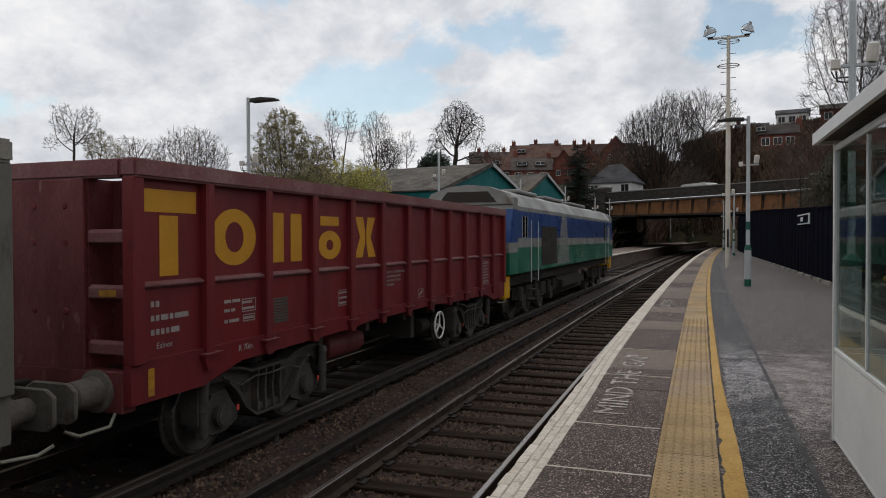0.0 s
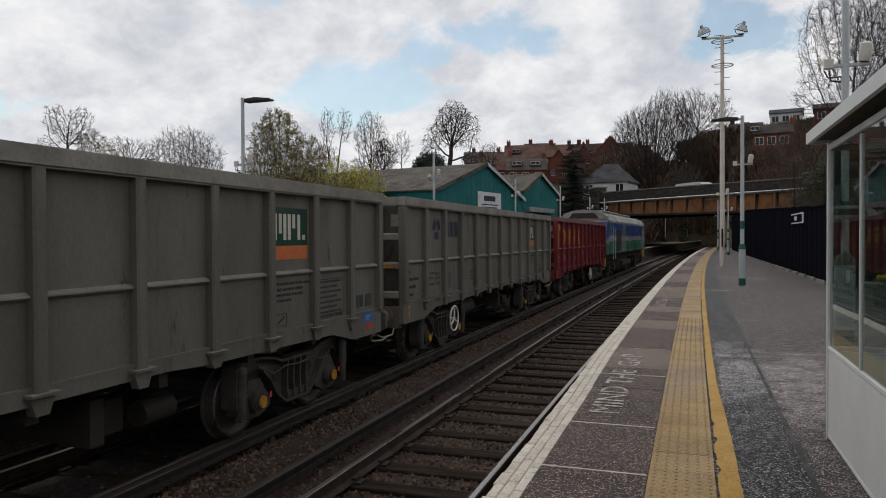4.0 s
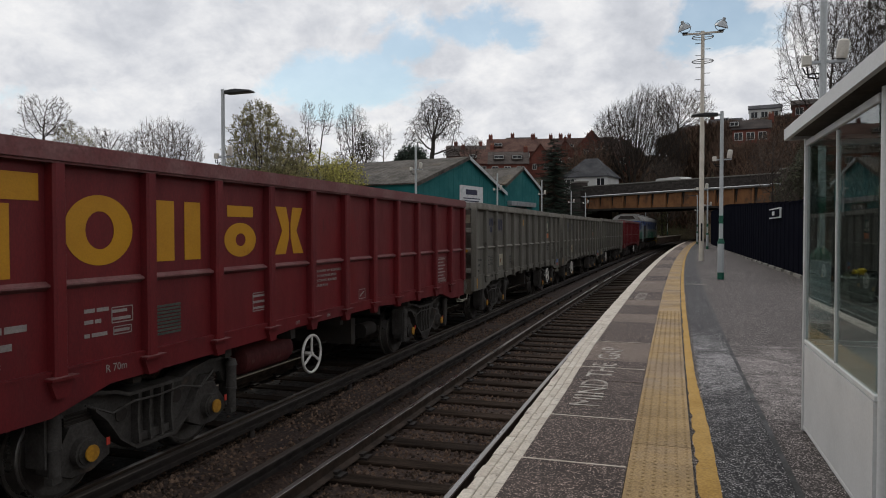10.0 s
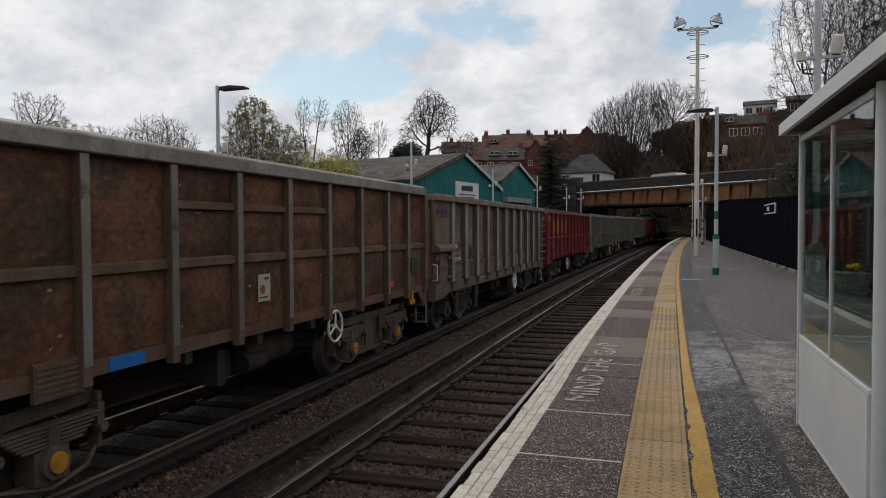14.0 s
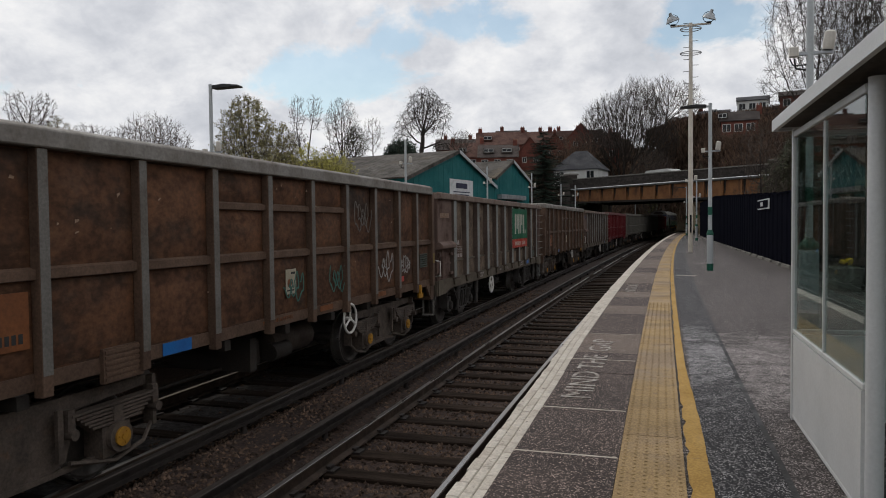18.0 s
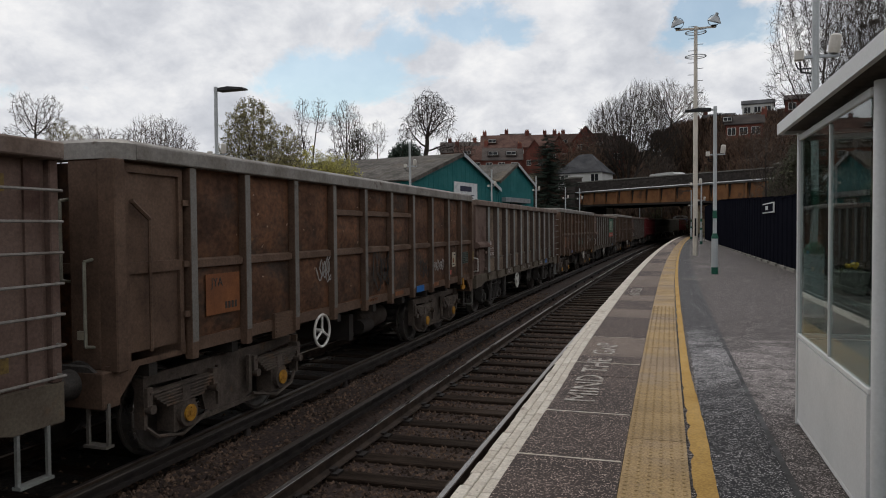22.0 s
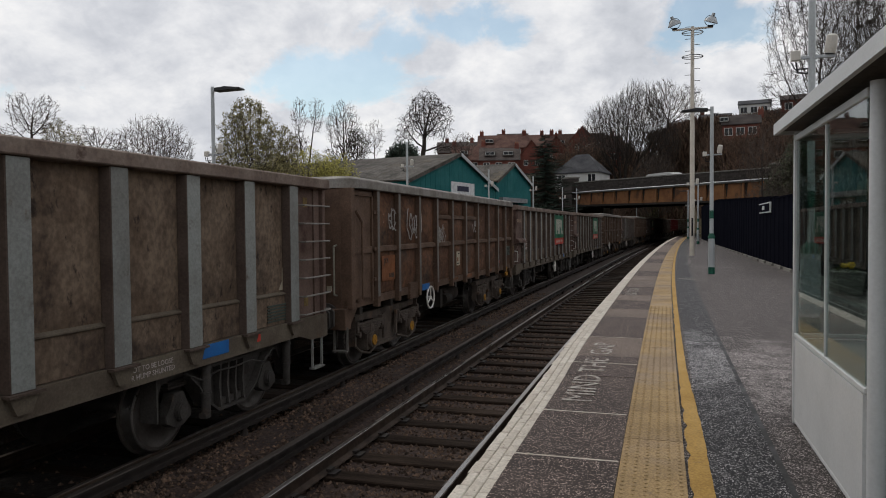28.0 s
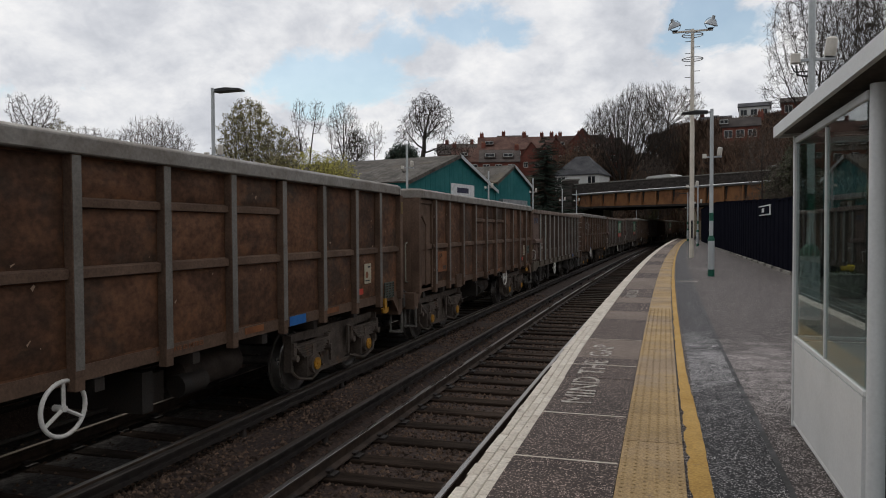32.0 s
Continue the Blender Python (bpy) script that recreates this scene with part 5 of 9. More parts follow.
            part("painted_shape", once("yellow_shape_five", "logo_yellow", lambda b: (prism(b, [(0.0, 0.0), (0.27, 0.0), (0.36, 0.22), (0.36, 0.40), (0.29, 0.62), (0.02, 0.62), (0.19, 0.31)], x, x + 0.003, "x"), prism(b, [(0.74, 0.0), (0.47, 0.0), (0.40, 0.22), (0.40, 0.40), (0.45, 0.62), (0.72, 0.62), (0.55, 0.31)], x, x + 0.003, "x"))), "", w, lab, at=(0, H - 8.45, 2.14))
        elif kind == "green_panel":
            pn = part("logo_panel", once("green_panel_a", "logo_dkgreen", lambda b: bx(b, xs, xs + 0.004, 0.0, 0.87, 0.18, 0.66)), "", w, "dark green panel", at=(0, y, 2.17))
            part("logo_panel", once("orange_panel_a", "logo_orange", lambda b: bx(b, xs, xs + 0.004, 0.0, 0.87, 0.0, 0.175)), "", w, "orange panel below it", at=(0, y, 2.17))
            part("logo_shape", once("cream_shape_a", "logo_cream", lambda b: logo_blocks(b, xs + 0.005, 0.06, 0.25, 0.75, 0.33)), "", w, "cream block shapes", at=(0, y, 2.17))
        elif kind == "navy_mark":
            navy_mark(w, xs + 0.002, H - 11.15, H - 10.62, 2.62, 1.0)
    WAGONS.append((w, WH, front - H))
    return w


def logo_blocks(b, x, y0, z0, wd, hg):
    """Plain upright blocks of uneven height, the mass of a three-part mark."""
    t = wd * 0.09
    for q, lo, hi in ((0.0, 0.0, 1.0), (0.15, 0.25, 1.0), (0.29, 0.0, 1.0), (0.43, 0.0, 1.0), (0.575, 0.45, 1.0), (0.74, 0.0, 1.0), (0.90, 0.0, 0.2)):
        bx(b, x, x + 0.003, y0 + q * wd, y0 + q * wd + t, z0 + lo * hg, z0 + hi * hg)


def navy_mark(parent, x, tre_y, bar_y, z, s):
    """A navy trefoil and three plain slanted blocks, s times their full size."""
    def trefoil(b):
        for k in range(3):
            a = math.pi / 2 + 2.094 * k + math.pi
            d = (math.cos(a), math.sin(a))
            e = (-d[1], d[0])
            c = (0.10 * d[0], 0.11 * d[1])
            prism(b, [(s * (c[0] + p * e[0] + q * d[0]), s * (c[1] + p * e[1] + q * d[1])) for p, q in ((0.085, -0.05), (0.13, 0.08), (0.05, 0.11), (-0.05, 0.11), (-0.13, 0.08), (-0.085, -0.05))], x, x + 0.003, "x")
    part("logo_shape", once("navy_trefoil_%d_%d" % (s * 100, x * 1000), "logo_navy", trefoil), "", parent, "navy trefoil", at=(0, tre_y, z))
    for k in range(3):
        pts = [(0.0, 0.16), (0.19, 0.16), (0.23, -0.16), (0.04, -0.16)]
        part("logo_shape", once("navy_block_%d_%d_%d" % (k, s * 100, x * 1000), "logo_navy", lambda b: prism(b, [(s * p, s * q) for p, q in pts], x, x + 0.003, "x")), "", parent, "navy block", at=(0, bar_y + s * 0.265 * k, z))


def bay_sheet(key, material, wd, z0, z1, x, depth, seed):
    """A plate between two posts, pressed and dented by the loads of stone."""
    def fn(b):
        nu, nv = 8, 10
        g = []
        for j in range(nv + 1):
            row = []
            for i in range(nu + 1):
                s, t = i / nu, j / nv
                bulge = depth * (math.sin(math.pi * s) * math.sin(math.pi * t)) ** 0.7
                dent = 0.012 * noise.noise(Vector((s * 3.1, t * 3.7, seed * 5.3))) + 0.006 * noise.noise(Vector((s * 9.0, t * 9.0, seed * 2.1)))
                edge = min(1.0, 6 * min(s, 1 - s, t, 1 - t))
                row.append(b.verts.new((x + 0.003 + bulge + dent * edge, (s - 0.5) * wd, z0 + (z1 - z0) * t)))
            g.append(row)
        for p, q in zip(g, g[1:]):
            for i in range(nu):
                b.faces.new((p[i], p[i + 1], q[i + 1], q[i])).smooth = True
    return once(key, material, fn)


def scrawl(parent, rng, u, z, sz, tone, x):
    """A bent, looping band of sprayed paint."""
    b = bmesh.new()
    ph, loops = rng.uniform(0, 6), rng.choice((3, 4, 5))
    pts = []
    for i in range(70):
        q = i / 69
        a = ph + 6.283 * loops * q
        pts.append(Vector((x, sz * ((q - 0.5) * 1.1 + 0.22 * math.cos(a)), sz * (0.46 * math.sin(a) * (0.65 + 0.35 * math.sin(ph + 7 * q)) + 0.12 * math.sin(3.1 * a + ph)))))
    wid, last = 0.006 + sz * 0.022, None
    for p, q in zip(pts, pts[1:]):
        d = q - p
        e = Vector((0, -d.z, d.y)).normalized() * wid
        cur = (b.verts.new(p + e), b.verts.new(p - e))
        if last:
            b.faces.new((last[0], last[1], cur[1], cur[0]))
        last = cur
    part("spray_scrawl", b, tone, parent, "illegible sprayed scrawl", at=(0, u, z))



def wagon_b(front, hw_u, mrl, label, navy=False, tags=()):
    """Open box wagon with broad flat posts, a ladder at the leading end and a hooded bay at the trailing end."""
    L = 13.05
    H = L / 2
    w = thing("box_wagon", label, "freight wagon", "wagons of the freight train")
    xi, xp = SIDE - 0.135, SIDE - 0.02
    us = [1.02 + 1.08 * i for i in range(11)]

    def sheet(b):
        bx(b, xi - 0.012, xi, -H + 1.3, H - 0.05, 1.16, 3.02)
    sm = once("side_sheet_b", "b_panel", sheet)

    def ledge(b):
        prism(b, [(xi, 1.60), (xi + 0.05, 1.575), (xi + 0.05, 1.56), (xi, 1.53)], -0.40, 0.40, "y")
    lg = once("ledge_b", "b_sill", ledge)

    def low(b):
        bx(b, xi, xi + 0.03, -0.40, 0.40, 1.18, 1.55)
    lw = once("lower_panel_b", "b_panel", low)

    def sill(b):
        prism(b, [(-H, 0.84), (-H + 0.5, 0.84), (-H + 0.85, 0.94), (H - 0.85, 0.94), (H - 0.5, 0.84), (H, 0.84), (H, 1.17), (-H, 1.17)], xi - 0.05, SIDE - 0.05, "x")
    sl = once("side_sill_b", "b_sill", sill)

    def rim(b):
        prism(b, [(xi - 0.02, 3.02), (xi - 0.02, 3.12), (SIDE - 0.06, 3.185), (SIDE + 0.02, 3.17), (SIDE + 0.02, 3.03)], -H, H, "y")
        soften(b, 0.012)
    rm = once("top_rail_b", "b_rim", rim)

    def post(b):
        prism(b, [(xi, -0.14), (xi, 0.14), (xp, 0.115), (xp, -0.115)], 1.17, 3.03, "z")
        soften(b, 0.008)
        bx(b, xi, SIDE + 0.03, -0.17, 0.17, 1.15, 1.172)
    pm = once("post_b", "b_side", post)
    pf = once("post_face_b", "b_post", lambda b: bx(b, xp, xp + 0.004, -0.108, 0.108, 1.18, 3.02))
    gus = once("gusset_b", "b_sill", lambda b: prism(b, [(-0.14, 1.15), (0.14, 1.15), (0.07, 1.0), (-0.07, 1.0)], SIDE - 0.05, SIDE - 0.01, "x"))
    for s in (-1, 1):
        turn = 0 if s > 0 else 180
        part("side_sheet", sm, "", w, at=pose(0, 0.6 if s < 0 else 0, 0, 0, 0, turn) if s > 0 else pose(0, 0.0, 0, 0, 0, 0) @ Matrix.Scale(-1, 4, (1, 0, 0)))
        part("side_sill", sl, "", w, at=pose(0, 0, 0, 0, 0, turn))
        part("top_rail", rm, "", w, at=pose(0, 0, 0, 0, 0, turn))
        for u in us:
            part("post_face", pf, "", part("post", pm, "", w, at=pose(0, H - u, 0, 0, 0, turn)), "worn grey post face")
            part("gusset", gus, "", w, at=pose(0, H - u, 0, 0, 0, turn))
        for k, (a, c) in enumerate(zip(us, us[1:])):
            if s > 0:
                part("bay_panel", bay_sheet("bay_b%d" % (k % 5), "b_panel", 0.80, 1.60, 3.02, xi, 0.028, k % 5), "", w, at=(0, H - (a + c) / 2, 0))
            part("ledge", lg, "", w, at=pose(0, H - (a + c) / 2, 0, 0, 0, turn))
            part("lower_panel", lw, "", w, at=pose(0, H - (a + c) / 2, 0, 0, 0, turn))
        # plain leading bay with a ladder
        part("corner_sheet", once("corner_sheet_b", "b_end", lambda b: (bx(b, xi - 0.02, xi + 0.01, -0.44, 0.44, 1.17, 3.03), soften(b, 0.01))), "", w, at=pose(0, H - 0.44, 0, 0, 0, turn))
        rung = once("ladder_rung", "c_rim", lambda b: tube(b, [(xi + 0.0, -0.40, 0), (xi + 0.17, -0.38, 0), (xi + 0.17, 0.38, 0), (xi + 0.0, 0.40, 0)], 0.013, 6))
        for k in range(7):
            part("ladder_rung", rung, "", w, "worn pale ladder rung", at=pose(0, H - 0.44, 1.24 + 0.255 * k, 0, 0, turn))
        part("end_post", once("end_post_b", "b_end", lambda b: (bx(b, xi - 0.05, SIDE - 0.06, -0.045, 0.045, 1.17, 3.03), soften(b, 0.01))), "", w, at=pose(0, H - 0.045, 0, 0, 0, turn))
        # trailing bay: rounded hood above, small access door below
        y0 = -H + 0.56

        def hood(b):
            bx(b, xi - 0.02, xi + 0.07, -0.53, 0.53, 2.0, 3.03)
            prism(b, [(xi - 0.02, 2.0), (xi + 0.10, 2.06), (xi + 0.19, 1.98), (xi + 0.19, 1.90), (xi - 0.02, 1.86)], -0.55, 0.53, "y")
            soften(b, 0.012)
        part("hood", once("hood_b", "b_end", hood), "", w, "dented pale hood panel", at=pose(0, y0, 0, 0, 0, turn) if s > 0 else Matrix.Translation((0, y0, 0)) @ Matrix.Scale(-1, 4, (1, 0, 0)))

        def door(b):
            bx(b, xi - 0.04, xi + 0.02, -0.5, 0.5, 1.17, 1.9)
            bx(b, xi + 0.02, xi + 0.05, -0.36, 0.42, 1.25, 1.82)
            for z in (1.30, 1.75):
                bx(b, xi + 0.05, xi + 0.10, 0.34, 0.52, z - 0.03, z + 0.03)
                bx(b, xi + 0.05, xi + 0.09, -0.5, -0.36, z - 0.05, z + 0.05)
            cyl(b, (xi + 0.09, -0.30, 1.22), (xi + 0.09, -0.30, 1.86), 0.03, n=8)
            bx(b, xi + 0.05, xi + 0.08, -0.34, 0.4, 1.52, 1.56)
        part("access_door", once("access_door_b", "b_end", door), "", w, "small hinged access door", at=pose(0, y0, 0) if s > 0 else Matrix.Translation((0, y0, 0)) @ Matrix.Scale(-1, 4, (1, 0, 0)))
        part("hand_grip", once("hand_grip_b", "white", lambda b: tube(b, [(xi + 0.04, -0.62, 1.28), (xi + 0.16, -0.66, 1.30), (xi + 0.16, -0.66, 1.62), (xi + 0.04, -0.62, 1.64)], 0.014, 6)), "", w, at=pose(0, y0, 0) if s > 0 else Matrix.Translation((0, y0, 0)) @ Matrix.Scale(-1, 4, (1, 0, 0)))
        step = once("foot_step", "b_post", lambda b: (bx(b, 0.0, 0.03, -0.16, -0.13, 0.42, 0.95), bx(b, 0.0, 0.03, 0.13, 0.16, 0.42, 0.95), bx(b, -0.03, 0.06, -0.16, 0.16, 0.40, 0.425)))
        for y in (H - 0.30,):
            part("foot_step", step, "", w, at=pose(s * (SIDE - 0.09), y, 0, 0, 0, turn))

    def end(b):
        pts = [(-SIDE + 0.1, -H + 0.15), (-SIDE + 0.25, -H), (SIDE - 0.25, -H), (SIDE - 0.1, -H + 0.15), (SIDE - 0.1, -H + 0.3), (-SIDE + 0.1, -H + 0.3)]
        prism(b, pts, 1.17, 3.04, "z")
    em = once("end_sheet_b", "b_end", end)
    er = once("end_rail_b", "b_rim", lambda b: (prism(b, [(-SIDE + 0.02, -H + 0.16), (-SIDE + 0.2, -H - 0.03), (SIDE - 0.2, -H - 0.03), (SIDE - 0.02, -H + 0.16), (SIDE - 0.1, -H + 0.3), (-SIDE + 0.1, -H + 0.3)], 3.03, 3.175, "z"), soften(b, 0.012)))
    eb = once("end_beam_b", "b_sill", lambda b: bx(b, -SIDE + 0.08, SIDE - 0.08, -H - 0.02, -H + 0.2, 0.82, 1.16))
    erib = once("end_rib_b", "b_rim", lambda b: (bx(b, -0.28, 0.28, -H - 0.012, -H + 0.01, 0, 0.03), soften(b, 0.004)))
    for turn in (0, 180):
        es = part("end_sheet", em, "", w, at=pose(0, 0, 0, 0, 0, turn))
        for z in (1.3, 1.75, 2.2, 2.65):
            for xx in (-0.75, 0.0, 0.75):
                part("end_rib", erib, "", es, at=(xx, 0, z))
        part("end_rail", er, "", w, at=pose(0, 0, 0, 0, 0, turn))
        part("end_beam", eb, "", w, at=pose(0, 0, 0, 0, 0, turn))
    part("floor", once("floor_b", "under", lambda b: bx(b, -1.1, 1.1, -H + 0.3, H - 0.3, 1.14, 1.2)), "", w)
    underframe(w, L, 1.14, 0.6)
    for y in (H - 2.27, -H + 2.40):
        bogie(w, y, "coil", False)
    WH = wheels(w, [H - 1.37, H - 3.17, -H + 3.30, -H + 1.50])
    for d in (-1, 1):
        buffer_gear(w, d * H, d)
    handwheel(w, H - hw_u, 0.70, "white", 0.245, 0, True)
    side_text = Euler((math.pi / 2, 0, math.pi / 2)).to_matrix().to_4x4()
    xs = SIDE - 0.046
    for txt, u, z, sz in (("NOT TO BE LOOSE\nOR HUMP SHUNTED", 3.85, 1.06, 0.075), ("MINIMUM CURVE\n70 METRES", 9.3, 1.06, 0.075), ("I.C.R.", 7.4, 1.05, 0.085), ("I.C.D.", 7.0, 1.06, 0.085), ("I.W.B.", 6.01, 1.05, 0.10)):
        part("notice", words(txt, sz, "mark_white"), "", w, "white stencilled notice", at=Matrix.Translation((xs, H - u, z)) @ side_text)
    for nm, mt, u, z, wd, hg in (("blue_plate", "label_blue", 2.8, 1.09, 0.50, 0.15), ("red_plate", "label_red", 2.0, 1.10, 0.26, 0.13)):
        part(nm, once(nm + "_b", mt, lambda b: (bx(b, 0, 0.004, -wd / 2, wd / 2, -hg / 2, hg / 2))), "", w, at=(xs, H - u, z))
    dp = part("data_panel", once("data_panel_b", "c_rail", lambda b: bx(b, xi, xi + 0.004, -0.30, 0.30, 0.0, 0.47)), "", w, "dark stencilled data panel", at=(0.036, -H + 1.79, 1.60))
    part("data_mark", words("JNA", 0.16, "mark_white", "letters_jna", 0.006), "", dp, "white stencilled letters", at=Matrix.Translation((xi + 0.006, -0.13, 0.39)) @ side_text)
    part("data_mark", words("79.5t tare 22500kg", 0.078, "mark_white"), "", dp, "white stencilled letters", at=Matrix.Translation((xi + 0.006, 0.0, 0.235)) @ side_text @ Matrix.Scale(0.86, 4, (1, 0, 0)))
    for z in (0.172, 0.295):
        part("data_line", once("data_line_b", "mark_white", lambda b: bx(b, xi + 0.004, xi + 0.0055, -0.28, 0.28, 0, 0.006)), "", dp, at=(0, 0, z))
    for y0, y1, z0, z1 in [(-0.28 + 0.068 * k, -0.235 + 0.068 * k, 0.035, 0.125) for k in range(4)] + [(0.03 + 0.062 * k, 0.07 + 0.062 * k, 0.035, 0.125) for k in range(4)]:
        part("data_mark", once("data_mark_b%d" % (y0 < 0), "mark_white", lambda b: bx(b, xi + 0.004, xi + 0.006, 0, y1 - y0, z0, z1)), "", dp, at=(0, y0, 0))
    part("grille", once("grille_b", "grille", lambda b: [bx(b, 0, 0.012, -0.26, 0.26, 0.04 * k, 0.04 * k + 0.022) for k in range(6)]), "", w, at=(xi + 0.035, H - 1.35, 1.22))
    part("pale_label", once("pale_label_b", "label_pale", lambda b: bx(b, 0, 0.004, -0.14, 0.14, 0, 0.3)), "", w, at=(xi, H - 1.12, 1.62))
    for z in (1.40, 2.82):
        part("warning_plate", once("warning_plate_b", "yellow_dull", lambda b: bx(b, 0, 0.003, -0.06, 0.06, -0.07, 0.07)), "", w, "small faded yellow plate", at=(xi + 0.012, H - 0.52, z))
    if mrl:
        for k in range(9):
            part("faded_mark", once("faded_mark_b", "chip_mark", lambda b: bx(b, 0, 0.002, -0.025, 0.025, -0.055, 0.055)), "", w, at=(xi + 0.071, -H + 0.22 + 0.078 * k, 2.66))
        y = H - 5.41
        part("logo_panel", once("green_panel_b", "logo_green", lambda b: (bx(b, xp, xp + 0.02, 0.0, 2.39, 0.285, 1.30))), "", w, "large deep green sign board", at=(0, y, 1.66))
        part("logo_panel", once("red_panel_b", "logo_red", lambda b: (bx(b, xp, xp + 0.02, 0.0, 2.39, 0.0, 0.283))), "", w, "signal red sign board below it", at=(0, y, 1.66))
        part("logo_shape", once("cream_shape_b", "logo_cream", lambda b: logo_blocks(b, xp + 0.021, 0.34, 0.46, 1.80, 0.66)), "", w, "cream block shapes", at=(0, y, 1.66))

        def strip(b):
            for k in range(10):
                if k != 6:
                    bx(b, xp + 0.021, xp + 0.024, 0.36 + 0.172 * k, 0.36 + 0.172 * k + 0.09, 0.075, 0.20)
        part("logo_shape", once("cream_strip_b", "logo_cream", strip), "", w, "row of small cream blocks", at=(0, y, 1.66))
    rng = random.Random(int(-front * 10))
    for u, z, sz, tone in tags:
        scrawl(w, rng, H - u, z, sz, tone, xi + 0.045)
    if navy:
        navy_mark(w, xi + 0.072, H - 12.82, H - 12.60, 2.76, 0.6)
    WAGONS.append((w, WH, front - H))
    return w


def wagon_c(front, hw_u, label, tags=(), blue_u=8.55, paper_u=6.2):
    """Older open box wagon: narrow posts, two horizontal rails, rounded top corners, leaf-spring bogies."""
    L = 12.40
    H = L / 2
    w = thing("box_wagon", label, "freight wagon", "wagons of the freight train")
    xi, xp = SIDE - 0.11, SIDE - 0.01
    us = [1.12, 2.14] + [2.14 + 1.16 * k for k in range(1, 8)] + [11.28]
    sm = once("side_sheet_c", "c_panel", lambda b: bx(b, xi - 0.012, xi, -H + 0.05, H - 0.05, 1.12, 3.12))
    sl = once("side_sill_c", "c_rail", lambda b: prism(b, [(-H, 1.16), (-H + 0.15, 1.12), (H - 0.15, 1.12), (H, 1.16), (H, 1.26), (-H, 1.26)], xi - 0.04, xi + 0.015, "x"))

    def rim(b):
        prism(b, [(xi - 0.06, 3.10), (xi - 0.06, 3.25), (SIDE - 0.05, 3.29), (SIDE + 0.02, 3.25), (SIDE + 0.02, 3.10)], -H + 0.25, H - 0.25, "y")
        soften(b, 0.012)
    rm = once("top_rail_c", "c_rim", rim)

    def endrim(b):
        sect = [(-0.20, 3.10), (-0.20, 3.25), (-0.07, 3.29), (0.0, 3.25), (0.0, 3.10)]
        path = []
        for i in range(7):
            a = math.pi / 2 * i / 6
            path.append((SIDE + 0.02 - 0.27 + 0.27 * math.cos(a), -H + 0.25 - 0.27 * math.sin(a), math.cos(a), -math.sin(a)))
        path += [(-x, y, -nx, ny) for x, y, nx, ny in path[::-1]]
        rings = [[b.verts.new((x + nx * d, y + ny * d, z)) for d, z in sect] for x, y, nx, ny in path]
        for p, q in zip(rings, rings[1:]):
            for j in range(5):
                b.faces.new((p[j], p[(j + 1) % 5], q[(j + 1) % 5], q[j]))
    er = once("end_rail_c", "c_rim", endrim)
    pm = once("post_c", "c_rail", lambda b: (bx(b, xi, xp, -0.055, 0.055, 1.06, 3.10), soften(b, 0.006)))
    pf = once("post_face_c", "c_post", lambda b: bx(b, xp, xp + 0.004, -0.049, 0.049, 1.24, 3.09))
    rail = once("long_rail_c", "c_rail", lambda b: prism(b, [(xi, 2.02), (xi + 0.06, 2.03), (xi + 0.06, 2.11), (xi, 2.13)], -0.52, 0.52, "y"))
    upper = once("upper_rail_c", "c_rail", lambda b: prism(b, [(xi, 2.64), (xi + 0.06, 2.65), (xi + 0.06, 2.72), (xi, 2.74)], -0.52, 0.52, "y"))
    corner = once("corner_post_c", "c_rail", lambda b: (bx(b, xi - 0.10, xp, -0.07, 0.07, 1.12, 3.10), soften(b, 0.012)))
    for s in (-1, 1):
        turn = 0 if s > 0 else 180
        part("side_sheet", sm, "", w, at=pose(0, 0, 0, 0, 0, turn))
        part("side_sill", sl, "", w, at=pose(0, 0, 0, 0, 0, turn))
        part("top_rail", rm, "", w, at=pose(0, 0, 0, 0, 0, turn))
        for u in us:
            part("post_face", pf, "", part("post", pm, "", w, at=pose(0, H - u, 0, 0, 0, turn)), "worn grey post face")
        for i, (a, c) in enumerate(zip(us, us[1:])):
            if s > 0:
                for z0, z1 in (((1.28, 2.01), (2.13, 2.64), (2.74, 3.08)) if 3 <= i <= 5 else ((1.28, 2.01), (2.13, 3.08))):
                    part("bay_panel", bay_sheet("bay_c%d_%d" % (i % 4, z0 * 100 + z1), "c_panel", c - a - 0.12, z0, z1, xi, 0.03, i % 4), "", w, at=(0, H - (a + c) / 2, 0))
            part("side_rail", rail, "", w, at=pose(0, H - (a + c) / 2, 0, 0, 0, turn))
            if 3 <= i <= 5:
                part("side_rail", upper, "", w, at=pose(0, H - (a + c) / 2, 0, 0, 0, turn))
        part("side_rail", rail, "", w, at=pose(0, H - 0.60, 0, 0, 0, turn) @ Matrix.Scale(0.9, 4, (0, 1, 0)))
        for y in (-H + 0.07, H - 0.07):
            part("corner_post", corner, "", w, at=pose(0, y, 0, 0, 0, turn))
        # door in the trailing bay
        y0 = (-H + 0.14 + H - us[-1] - 0.055) / 2

        def door(b):
            bx(b, xi - 0.02, xi + 0.015, -0.42, 0.42, 1.18, 3.08)
            for a0, a1, b0, b1 in ((-0.44, -0.38, 1.18, 3.06), (0.34, 0.40, 1.18, 3.06), (-0.44, 0.40, 2.99, 3.06), (-0.44, 0.40, 2.02, 2.13)):
                bx(b, xi + 0.015, xi + 0.05, a0, a1, b0, b1)
            cyl(b, (xi + 0.07, -0.12, 1.25), (xi + 0.07, -0.12, 2.55), 0.018, n=6)
            cyl(b, (xi + 0.07, -0.12, 2.55), (xi + 0.07, -0.36, 2.72), 0.025, n=6)
